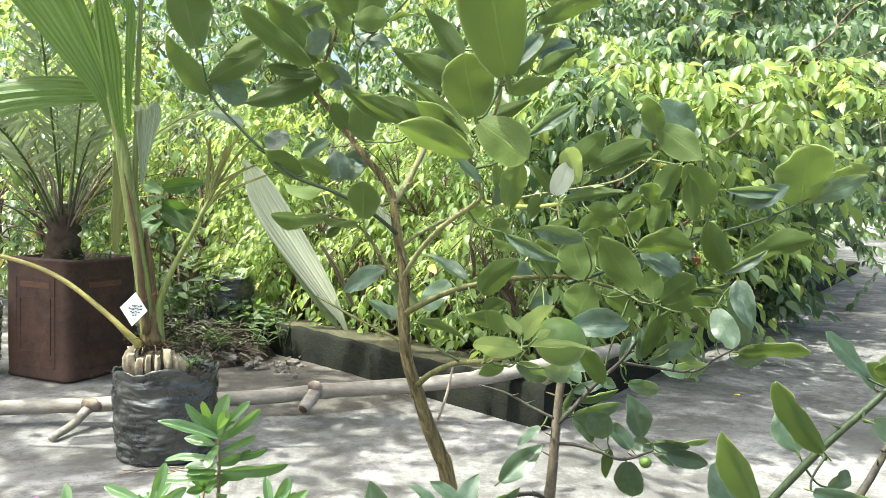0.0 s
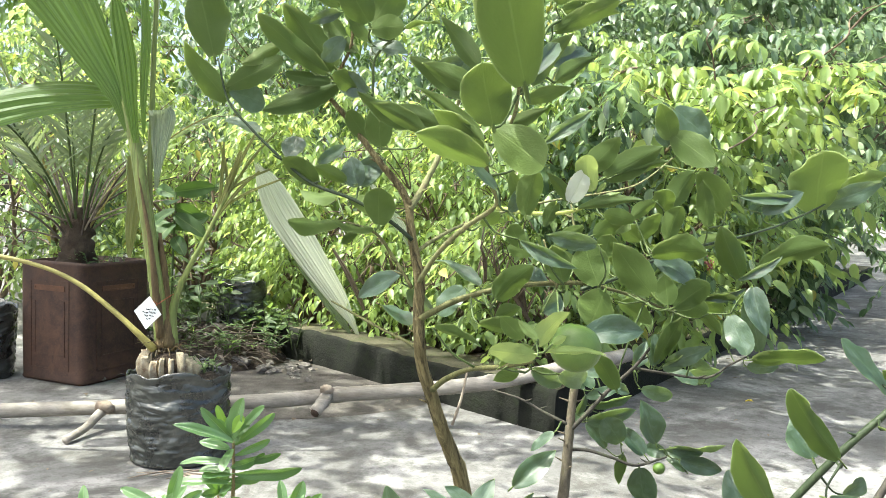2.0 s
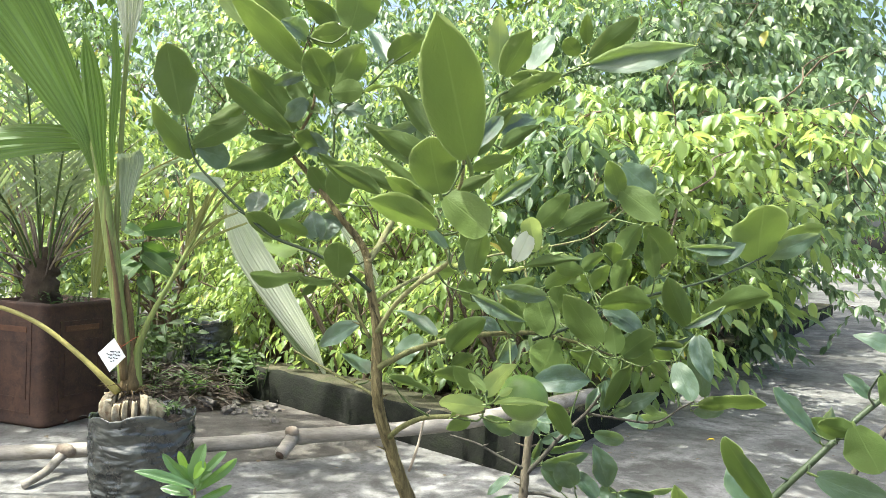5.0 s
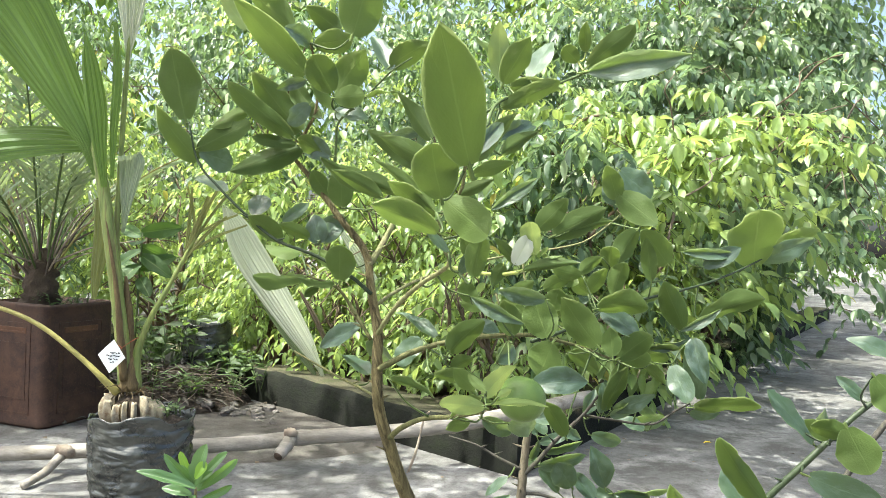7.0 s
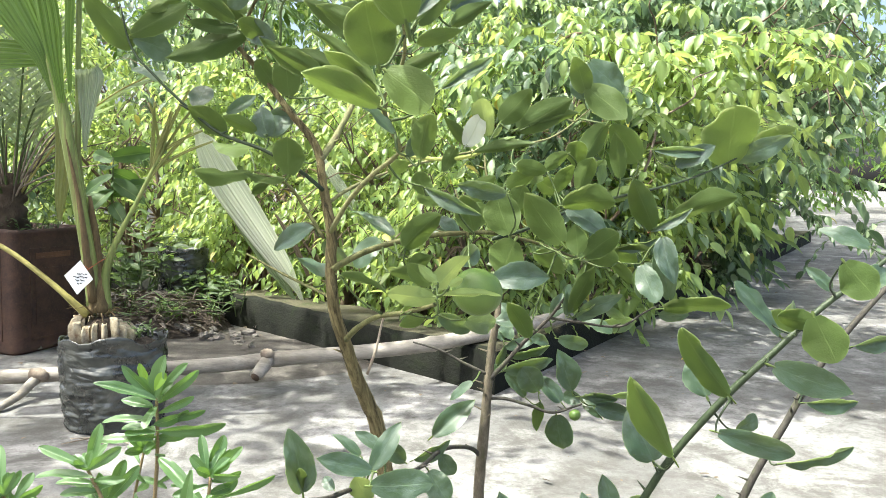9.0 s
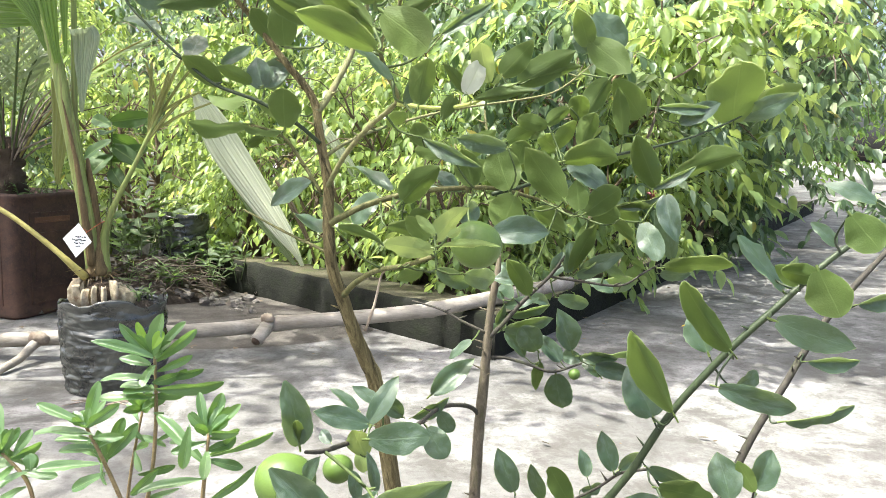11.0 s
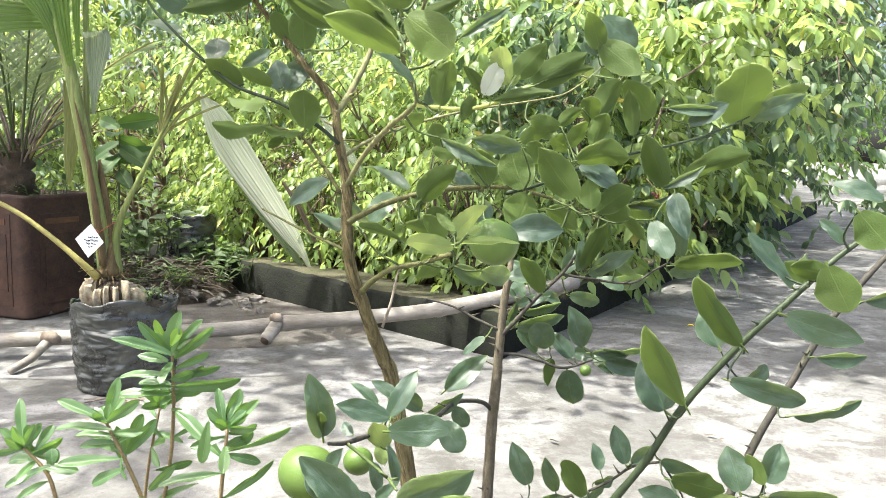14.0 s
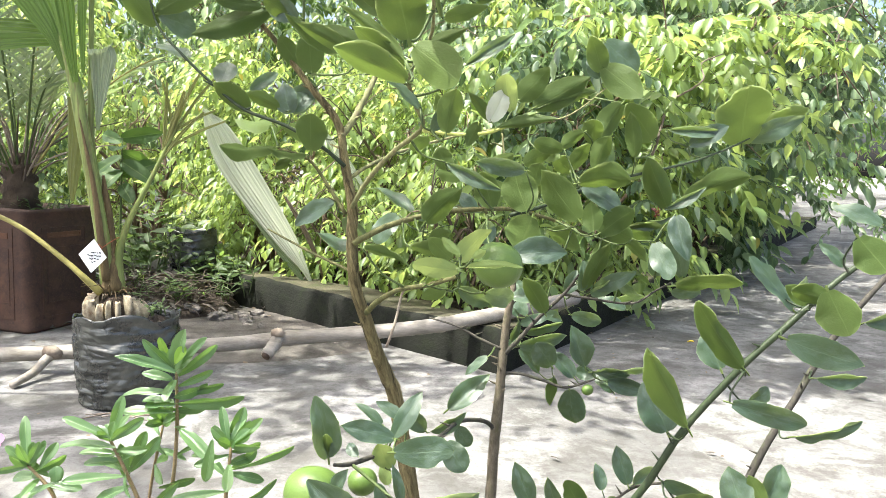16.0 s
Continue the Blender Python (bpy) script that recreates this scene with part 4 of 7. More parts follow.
def pinnate(name, base, way, length, leaflets, leaf_len, leaf_w, parent, seed, bend=0.5, bare=0.3, radius=0.004, material=None, stalk=None, lift=0.2):
    """A palm frond: an arching stalk with two rows of narrow leaflets."""
    rng = random.Random(seed)
    base, way = np.array(base, dtype=float), np.array(way, dtype=float)
    way /= np.linalg.norm(way)
    flat = np.array([way[0], way[1], 0.0])
    flat /= np.linalg.norm(flat) + 1e-6
    run = []
    for i in range(13):
        t = i / 12
        run.append(base + way * length * t + (flat * 0.35 - np.array([0, 0, 1.0])) * bend * length * t * t)
    o = np.array(parent.location)
    sv, sf = tube([(*q, radius * (1 - 0.8 * i / 12)) for i, q in enumerate(run[::2])], 6, 3, 0, 1, o)
    spine = link_mesh(name, sv, sf, stalk or GREEN_STEM, parent)
    side = np.cross(way, [0, 0, 1.0])
    side /= np.linalg.norm(side) + 1e-6
    C, Y, N, L, W = [], [], [], [], []
    for k in range(leaflets):
        t = bare + (0.99 - bare) * (k // 2) / (leaflets / 2)
        f = t * 12
        i = min(int(f), 11)
        q = run[i] + (run[i + 1] - run[i]) * (f - i)
        along = run[i + 1] - run[i]
        along /= np.linalg.norm(along)
        s = side if k % 2 else -side
        d = s * rng.uniform(0.6, 0.9) + along * rng.uniform(0.5, 0.9) + np.array([0, 0, lift + rng.uniform(-0.25, 0.2)])
        C.append(q - o)
        Y.append(d)
        N.append(np.cross(d, s) * (1 if k % 2 else -1) + np.array([rng.uniform(-0.4, 0.4), rng.uniform(-0.4, 0.4), 0.5]))
        L.append(leaf_len * rng.uniform(0.8, 1.1) * (0.65 + 0.5 * math.sin(math.pi * min(1, t))))
        W.append(leaf_w * rng.uniform(0.8, 1.2))
    v, f, uv = leaf_field(C, Y, N, L, W, 0.03, 0.10)
    return tagged(link_mesh("leafage", v, f, material or PALM_LEAF, spine, uvs=uv), kind="stuff")


def tin_palm():
    ob = thing("small_palm", TIN + Vector((-0.03, 0.0, 0.31)), "small dark palm with feathery fronds growing in the rusty tin", "palm")
    o = Vector(ob.location)
    limb("trunk", [(o.x, o.y, o.z - 0.01, 0.052), (o.x, o.y, o.z + 0.05, 0.052), (o.x, o.y, o.z + 0.11, 0.046), (o.x, o.y, o.z + 0.16, 0.034), (o.x, o.y, o.z + 0.19, 0.012)], FIBRE, ob, 14, 0.22, 3, label="shaggy dark fibrous trunk")
    rng = random.Random(5)
    for k in range(15):
        g = 2.39996 * k
        up = 0.9 + 3.2 * (k / 15)
        way = (math.cos(g) * (0.55 if math.cos(g) > 0 else 1.0), math.sin(g), up)
        b = (o.x + 0.03 * math.cos(g), o.y + 0.03 * math.sin(g), o.z + 0.12 + 0.001 * k)
        pinnate("frond", b, way, rng.uniform(0.42, 0.72), 34, 0.105, 0.0085, ob, 60 + k, rng.uniform(0.08, 0.34), 0.34, 0.0038, lift=0.1, stalk=OLD_PETIOLE if k % 3 == 0 else None)
    for k in range(26):
        g = 1.7 * k
        b = (o.x + 0.03 * math.cos(g), o.y + 0.03 * math.sin(g), o.z + rng.uniform(0.08, 0.17))
        out = rng.uniform(0.10, 0.30)
        e = (b[0] + out * math.cos(g), b[1] + 0.7 * out * math.sin(g), b[2] + rng.uniform(0.03, 0.34))
        limb("dry_stalk", [(*b, 0.0032), ((b[0] * 0.55 + e[0] * 0.45), (b[1] * 0.55 + e[1] * 0.45), b[2] * 0.35 + e[2] * 0.65, 0.0026), (*e, 0.0013)], DEAD_TWIG if k % 3 else DARK_TWIG, ob, 6, 0.1, k)
    return ob


tin_palm()


# ---- coconut seedling in a bag ----
BAG = Vector((-0.557, 1.648, 0))
sack("planting_bag", BAG, 0.104, 0.178, "creased black polythene bag of soil holding a coconut seedling", "planting bag", 3, 0.012, 0.95)


def pleated(name, run, widths, parent, material, pleats=9, depth=0.10, seed=0, split=0.0, normal=(0, -1, 0.2), rag=0.0, label=""):
    """An undivided palm blade with sharp pleats along it."""
    o = Vector(parent.location)
    pts = glide([(*p, w) for p, w in zip(run, widths)], 5)
    cols = pleats * 2 + 1
    verts, uvs, faces = [], [], []
    rng = random.Random(seed)
    rags = [rng.uniform(0, rag) for _ in range(cols)]
    last = len(pts) - 1
    for i, q in enumerate(pts):
        d = Vector((pts[min(i + 1, last)] - pts[max(i - 1, 0)])[:3]).normalized()
        n = Vector(normal)
        n = (n - d * n.dot(d)).normalized()
        x = d.cross(n)
        v = i / last
        for k in range(cols):
            c = 2 * k / (cols - 1) - 1
            z = depth * q[3] / pleats * 4 * (k % 2) + 0.06 * q[3] * math.sin(5 * v + c * 3 + seed) - 0.22 * q[3] * abs(c)
            end = d * rags[k] * max(0, v - 0.6) ** 2 * 6
            gap = 1 + split * v * v
            p = Vector(q[:3]) + x * (q[3] * c * gap) + n * z - end
            verts.append(tuple(p - o))
            uvs.append((0.5 + 0.5 * c, v))
    for i in range(last):
        for k in range(cols - 1):
            if split and k == cols // 2 and i > last * 0.55:
                continue
            a = i * cols + k
            faces.append((a, a + 1, a + cols + 1, a + cols))
    return link_mesh(name, verts, faces, material, parent, label, smooth=False, uvs=uvs)


def coconut():
    ob = thing("coconut_seedling", Vector((-0.538, 1.648, 0.16)), "coconut seedling with pleated green leaves sprouting from its husk", "coconut palm")
    o = Vector(ob.location)
    # the nut, its husk split into curled ribs round a dark fibrous core
    bm = bmesh.new()
    bmesh.ops.create_uvsphere(bm, u_segments=24, v_segments=12, radius=0.038)
    for v in bm.verts:
        v.co.z *= 0.8
        v.co *= 1 + 0.10 * noise.noise(v.co * 60)
        v.co += Vector((-0.036, -0.012, 0.028))
    part("fibre_core", bm, FIBRE, ob, "dark fibrous core")
    r = random.Random(8)
    g, k = 0.0, 0
    prof = ((0.047, -0.004), (0.057, 0.010), (0.062, 0.028), (0.059, 0.047), (0.048, 0.062), (0.036, 0.068))
    while g < 2 * math.pi - 0.2:
        wide = r.uniform(0.20, 0.42)
        swell, tall, tuck = r.uniform(0.72, 1.02), r.uniform(0.60, 1.0), r.uniform(-0.034, 0.006)
        verts, faces, cols = [], [], 5
        for shell in (0, 1):
            for i, (pr, pz) in enumerate(prof):
                for c in range(cols):
                    e = c / (cols - 1) - 0.5
                    narrow = 1 - 0.35 * (i / 5) ** 2
                    a = g + wide * 0.5 + e * wide * 0.86 * narrow
                    rad = pr * swell - 0.016 * (2 * e) ** 2 - 0.006 * shell - tuck * (i / 5) ** 2
                    verts.append((rad * math.cos(a) - 0.036, rad * math.sin(a) - 0.012, pz * tall + 0.002 * noise.noise(Vector((a * 4, i, k)))))
        n = len(prof) * cols
        for i in range(len(prof) - 1):
            for c in range(cols - 1):
                q = i * cols + c
                faces.append((q, q + 1, q + cols + 1, q + cols))
                faces.append((n + q, n + q + cols, n + q + cols + 1, n + q + 1))
        for i in range(len(prof) - 1):
            for c in (0, cols - 1):
                q = i * cols + c
                faces.append((q, q + cols, n + q + cols, n + q))
        for c in range(cols - 1):
            for i in (0, len(prof) - 1):
                q = i * cols + c
                faces.append((q, q + 1, n + q + 1, n + q))
        link_mesh("husk_rib", verts, faces, HUSK, ob)
        g += wide + r.uniform(0.0, 0.14)
        k += 1
    for k in range(18):
        g = 0.35 * k
        a = Vector((o.x - 0.046 + 0.020 * math.cos(g), o.y - 0.008 + 0.018 * math.sin(g), 0.222))
        b = a + Vector((0.030 * math.cos(g) + r.uniform(-0.01, 0.01), 0.026 * math.sin(g) - 0.006, r.uniform(-0.012, 0.022)))
        limb("fibre", [(*a, 0.0016), (*((a + b) / 2 + Vector((0, 0, 0.010))), 0.0012), (*b, 0.0005)], SHEATH, ob, 5, 0.2, k)
    y = 1.648
    sheath = [(o.x - 0.046, y - 0.01, 0.225, 0.022), (o.x - 0.050, y - 0.002, 0.28, 0.016), (o.x - 0.054, y + 0.004, 0.33, 0.012), (o.x - 0.060, y + 0.006, 0.40, 0.008), (o.x - 0.066, y + 0.006, 0.46, 0.003)]
    limb("sheath", sheath, SHEATH, ob, 12, 0.10, 4, label="brown fibrous leaf sheath")
    limb("dead_strip", [(o.x - 0.050, y - 0.024, 0.25, 0.009), (o.x - 0.060, y - 0.026, 0.34, 0.0075), (o.x - 0.068, y - 0.027, 0.42, 0.0055), (o.x - 0.086, y - 0.026, 0.52, 0.003), (o.x - 0.10, y - 0.022, 0.58, 0.001)], SHEATH, ob, 10, 0.15, 14, label="withered brown strip down the stalk")
    limb("petiole", [(-0.592, y - 0.008, 0.235, 0.0145), (-0.598, y - 0.012, 0.32, 0.0140), (-0.613, y - 0.012, 0.42, 0.0130), (-0.634, y - 0.012, 0.55, 0.0125), (-0.655, y - 0.01, 0.66, 0.0115), (-0.690, y - 0.01, 0.75, 0.007), (-0.745, y - 0.012, 0.85, 0.004)], PETIOLE, ob, 10, 0.03, 5)
    pleated("leaf_blade", [(-0.662, y - 0.018, 0.665), (-0.682, y - 0.019, 0.73), (-0.713, y - 0.02, 0.79), (-0.793, y - 0.03, 0.926), (-0.854, y - 0.04, 1.017), (-0.934, y - 0.06, 1.13), (-1.02, y - 0.10, 1.24)],
            (0.006, 0.018, 0.034, 0.062, 0.078, 0.085, 0.06), ob, COCO_LEAF, 10, 0.10, 1, normal=(0.3, -1, 0.1), rag=0.05)
    pleated("leaf_blade", [(-0.640, y - 0.028, 0.64), (-0.650, y - 0.030, 0.72), (-0.660, y - 0.03, 0.80), (-0.676, y - 0.03, 0.89), (-0.692, y - 0.03, 0.965)],
            (0.006, 0.013, 0.020, 0.016, 0.003), ob, COCO_LEAF, 4, 0.16, 2, normal=(0.6, -1, 0), rag=0.03)
    pleated("leaf_blade", [(-0.632, y - 0.012, 0.66), (-0.634, y - 0.012, 0.76), (-0.630, y - 0.012, 0.87), (-0.636, y - 0.012, 0.98)],
            (0.004, 0.010, 0.012, 0.005), ob, COCO_LEAF, 3, 0.16, 12, normal=(-0.3, -1, 0))
    limb("petiole", [(-0.600, y + 0.01, 0.36, 0.009), (-0.628, y + 0.012, 0.505, 0.007), (-0.626, y + 0.012, 0.68, 0.0055), (-0.621, y + 0.012, 0.857, 0.005), (-0.611, y + 0.012, 1.034, 0.0045)], PETIOLE, ob, 8, 0.03, 6)
    pleated("leaf_blade", [(-0.617, y + 0.015, 0.55), (-0.612, y + 0.012, 0.60), (-0.606, y + 0.008, 0.65), (-0.598, y + 0.0, 0.692), (-0.594, y - 0.012, 0.71)],
            (0.003, 0.009, 0.018, 0.025, 0.026), ob, STRIPED_BLADE, 5, 0.16, 3, normal=(0.3, -0.7, 0.7), label="folded pale blade hanging beside the stalk")
    for k in range(6):
        w = -0.035 + 0.014 * k
        pleated("leaflet", [(-0.616, y + 0.012, 0.90 + 0.004 * k), (-0.612 + w * 0.5, y + 0.005, 1.0), (-0.606 + w * 1.4, y - 0.01, 1.13)], (0.003, 0.006, 0.003), ob, PALE_BLADE, 2, 0.2, k)
    pleated("leaf_blade", [(o.x - 0.15, y + 0.05, 0.735), (o.x - 0.22, y + 0.03, 0.745), (o.x - 0.32, y, 0.735), (o.x - 0.42, y - 0.03, 0.705), (o.x - 0.52, y - 0.06, 0.66)],
            (0.018, 0.042, 0.054, 0.056, 0.04), ob, COCO_LEAF, 6, 0.12, 4, normal=(0, -0.75, 0.65), label="broad green blade bent sideways")
    pleated("leaf_blade", [(-0.700, y + 0.09, 0.62), (-0.702, y + 0.1, 0.54), (-0.715, y + 0.11, 0.46), (-0.722, y + 0.12, 0.40)],
            (0.014, 0.019, 0.014, 0.004), ob, TORN_BLADE, 4, 0.14, 5)
    limb("petiole", [(-0.598, y - 0.03, 0.225, 0.0085), (-0.622, y - 0.045, 0.256, 0.0066), (-0.658, y - 0.048, 0.290, 0.0053), (-0.728, y - 0.048, 0.344, 0.0048), (-0.786, y - 0.048, 0.375, 0.0046), (-0.855, y - 0.05, 0.396, 0.0045), (-0.95, y - 0.055, 0.412, 0.0055), (-1.06, y - 0.06, 0.42, 0.005)], OLD_PETIOLE, ob, 10, 0.03, 7, label="old yellow leaf stalk arching outwards")
    limb("petiole", [(o.x - 0.035, y, 0.225, 0.013), (o.x - 0.035, y, 0.30, 0.009), (o.x - 0.012, y, 0.37, 0.0062), (o.x + 0.03, y, 0.45, 0.0045), (o.x + 0.07, y, 0.53, 0.004), (o.x + 0.09, y, 0.57, 0.003)], PETIOLE, ob, 10, 0.03, 8)
    for k, (dx, dz, w) in enumerate(((0.10, 0.10, 0.004), (0.06, 0.13, 0.005), (0.02, 0.14, 0.004), (0.13, 0.06, 0.003), (0.08, 0.15, 0.004), (0.04, 0.10, 0.003), (0.11, 0.13, 0.003), (-0.01, 0.10, 0.003), (0.09, 0.04, 0.003))):
        a = Vector((o.x + 0.050 + 0.004 * k, y, 0.49 + 0.008 * k))
        pleated("torn_leaflet", [tuple(a), tuple(a + Vector((dx * 0.5, -0.01, dz * 0.6))), tuple(a + Vector((dx, -0.03, dz)))], (0.003, w, 0.002), ob, TORN_BLADE, 2, 0.2, k)
    tag = thing("plant_tag", (-0.604, 1.60, 0.302), "white card plant tag with handwriting tied to the seedling", "plant tag")
    bm = bmesh.new()
    bmesh.ops.create_cube(bm, size=1)
    bmesh.ops.scale(bm, verts=bm.verts, vec=(0.042, 0.0012, 0.040))
    bm.transform(Matrix.Rotation(radians(45), 4, "Y"))
    bmesh.ops.scale(bm, verts=bm.verts, vec=(0.9, 1, 1.16))
    part("card", bm, PAPER, tag, smooth=False)
    stroke = random.Random(9)
    for row, (z, left, right) in enumerate(((0.0075, -0.004, 0.012), (0.001, -0.010, 0.013), (-0.0055, -0.006, 0.010), (-0.012, -0.002, 0.006))):
        x = left
        while x < right:
            l = stroke.uniform(0.0018, 0.0048)
            bm = bmesh.new()
            bmesh.ops.create_cube(bm, size=1)
            bmesh.ops.scale(bm, verts=bm.verts, vec=(l, 0.0006, stroke.uniform(0.0016, 0.0027)))
            bm.transform(Matrix.Translation((x + l / 2, -0.0011, z + stroke.uniform(-0.001, 0.001))) @ Matrix.Rotation(radians(stroke.uniform(-40, 25)), 4, "Y"))
            part("writing_bar", bm, INK, tag, smooth=False)
            x += l + stroke.uniform(0.0004, 0.0016)
    tag.rotation_euler = (radians(-6), radians(6), radians(14))
    tie = [(-0.592, 1.60, 0.325, 0.0008), (o.x - 0.05, y - 0.04, 0.318, 0.0008), (o.x - 0.06, y - 0.035, 0.312, 0.0008), (o.x - 0.03, y - 0.02, 0.335, 0.0008), (o.x - 0.04, y + 0.03, 0.33, 0.0008)]
    v, f = tube(tie, 5, 4, 0, 1, tag.location)
    string = link_mesh("string", v, f, TWINE, tag)
    string.matrix_parent_inverse = Euler(tag.rotation_euler).to_matrix().to_4x4().inverted()


coconut()


# ---- bamboo pole ----
def bamboo_pole():
    bent = [(-1.45, 1.72, 0.023, 0), (-0.98, 1.79, 0.040, 0), (-0.45, 1.87, 0.062, 0), (-0.30, 1.915, 0.071, 0), (0.02, 1.935, 0.102, 0), (0.20, 1.985, 0.127, 0), (0.462, 2.19, 0.146, 0)]
    line = [Vector(q[:3]) for q in glide(bent, 12)]
    a, b = line[0], line[-1]
    ob = thing("bamboo_pole", (a.x, a.y, 0), "long weathered grey bamboo pole propped on the kerb", "bamboo pole")
    nodes, rows = (5, 19, 37, 52, 63), []
    for i, p in enumerate(line):
        near = min(abs(i - k) for k in nodes)
        rows.append((*p, 0.0165 + 0.00003 * i + (0.0026 if near == 0 else 0.0)))
    o = ob.location
    chunks = [tube(rows, 18, 1, 0.012, 3, o)]
    link_mesh("pole", *join(chunks), BAMBOO, ob)
    link_mesh("cut_end", *tube([(*(b - (b - line[-3]).normalized() * 0.001), 0.0135), (*(b + (b - line[-3]).normalized() * 0.0015), 0.0135)], 16, 1, 0, 1, o), BAMBOO_DARK, ob)
    k1 = line[16]
    limb("side_branch", [(*k1, 0.014), (k1.x - 0.004, k1.y - 0.03, k1.z - 0.008, 0.011), (k1.x - 0.013, k1.y - 0.075, 0.019, 0.0095), (k1.x - 0.025, k1.y - 0.135, 0.009, 0.0085)], BAMBOO, ob, 10, 0.05, 2)
    limb("knot", [(k1.x - 0.014, k1.y - 0.02, k1.z + 0.008, 0.011), (k1.x + 0.008, k1.y - 0.020, k1.z + 0.006, 0.014), (k1.x + 0.018, k1.y - 0.012, k1.z - 0.004, 0.009)], DEAD_TWIG, ob, 9, 0.15, 5)
    k2 = line[36]
    limb("side_branch", [(*k2, 0.015), (k2.x - 0.002, k2.y - 0.03, k2.z - 0.002, 0.016), (k2.x - 0.018, k2.y - 0.062, k2.z - 0.026, 0.0145)], BAMBOO, ob, 12, 0.06, 6, label="short sawn-off side stub")
    e = Vector((k2.x - 0.0185, k2.y - 0.063, k2.z - 0.0268))
    limb("hollow", [(*(e + Vector((0.002, 0.006, 0.0026))), 0.0105), (*(e + Vector((-0.0003, -0.0012, -0.0006))), 0.0105)], BAMBOO_DARK, ob, 12, 0.05, 6)
    limb("knot", [(k2.x - 0.012, k2.y - 0.02, k2.z + 0.018, 0.009), (k2.x + 0.002, k2.y - 0.026, k2.z + 0.021, 0.012), (k2.x + 0.014, k2.y - 0.02, k2.z + 0.016, 0.007)], DEAD_TWIG, ob, 8, 0.2, 7)
    return ob


bamboo_pole()


# ---- pale coconut blade leaning out of the bed ----
def pale_frond():
    ob = thing("coconut_leaf", (-0.25, 2.62, 0.06), "faded ragged coconut leaf standing up out of the bed", "palm leaf")
    pleated("leaf_blade", [(-0.335, 2.60, 0.09), (-0.362, 2.59, 0.15), (-0.408, 2.585, 0.225), (-0.500, 2.58, 0.36), (-0.590, 2.565, 0.50), (-0.640, 2.55, 0.60), (-0.672, 2.53, 0.66)], (0.004, 0.012, 0.030, 0.046, 0.052, 0.036, 0.008), ob, PALE_BLADE, 9, 0.08, 7, normal=(0.1, -1, 0.25), rag=0.05)
    pleated("leaf_blade", [(-0.365, 2.61, 0.10), (-0.432, 2.60, 0.20), (-0.520, 2.60, 0.33), (-0.60, 2.59, 0.45)], (0.004, 0.022, 0.030, 0.008), ob, STRIPED_BLADE, 5, 0.12, 17, normal=(-0.35, -1, 0.2), label="green folded half of the blade")
    pleated("leaf_blade", [(-0.131, 2.66, 0.321), (-0.184, 2.66, 0.412), (-0.249, 2.66, 0.508), (-0.320, 2.66, 0.605)], (0.006, 0.014, 0.018, 0.006), ob, STRIPED_BLADE, 4, 0.12, 8, label="narrow greenish-grey second blade")
    pleated("withered_edge", [(-0.30, 2.605, 0.11), (-0.322, 2.59, 0.19), (-0.37, 2.57, 0.30), (-0.43, 2.555, 0.40)], (0.002, 0.006, 0.009, 0.003), ob, DRY_LEAF, 2, 0.2, 9, rag=0.03, label="withered brown edge")
    return ob


pale_frond()


# ---- limbs of the saplings: (x, y, z, radius); leaves: base, tip, width, roll ----
TRUNK = [(0.047, 0.78, 0.274, 0.007), (0.037, 0.775, 0.307, 0.0066), (0.027, 0.765, 0.335, 0.0059), (0.019, 0.755, 0.363, 0.0054), (0.01, 0.75, 0.391, 0.005), (0.007, 0.745, 0.415, 0.0048), (0.006, 0.745, 0.439, 0.0047), (0.006, 0.745, 0.464, 0.0045), (0.001, 0.748, 0.488, 0.0039), (-0.003, 0.75, 0.508, 0.0036), (-0.006, 0.752, 0.528, 0.0034), (-0.015, 0.755, 0.544, 0.0031), (-0.031, 0.757, 0.562, 0.0028), (-0.047, 0.76, 0.582, 0.0025), (-0.063, 0.76, 0.602, 0.0022), (-0.078, 0.755, 0.622, 0.0018), (-0.065, 0.75, 0.638, 0.0015), (-0.054, 0.74, 0.659, 0.0012), (-0.054, 0.735, 0.692, 0.001), (-0.061, 0.73, 0.715, 0.0008)]
BOUGH_DARK = [(-0.005, 0.75, 0.523, 0.0032), (0.003, 0.765, 0.538, 0.0029), (0.015, 0.78, 0.565, 0.0026), (0.022, 0.79, 0.586, 0.0022), (0.032, 0.78, 0.612, 0.0016), (0.037, 0.76, 0.64, 0.0012)]
BOUGH_LEFT = [(-0.001, 0.745, 0.498, 0.0022), (-0.019, 0.74, 0.513, 0.002), (-0.049, 0.735, 0.53, 0.0018), (-0.083, 0.735, 0.542, 0.0017), (-0.108, 0.735, 0.561, 0.0015), (-0.134, 0.735, 0.585, 0.0014), (-0.154, 0.735, 0.608, 0.0011), (-0.163, 0.735, 0.642, 0.0008)]
TWIG_LEFT = [(-0, 0.745, 0.458, 0.002), (-0.017, 0.75, 0.483, 0.0018), (-0.032, 0.745, 0.503, 0.0015), (-0.057, 0.742, 0.512, 0.0011)]
BOUGH_FRONT = [(0.006, 0.742, 0.464, 0.0022), (0.022, 0.72, 0.489, 0.002), (0.044, 0.685, 0.511, 0.0019), (0.066, 0.65, 0.528, 0.0017), (0.061, 0.62, 0.543, 0.0015), (0.058, 0.6, 0.556, 0.0014), (0.064, 0.575, 0.567, 0.0012), (0.073, 0.55, 0.578, 0.0011), (0.074, 0.505, 0.597, 0.0009)]
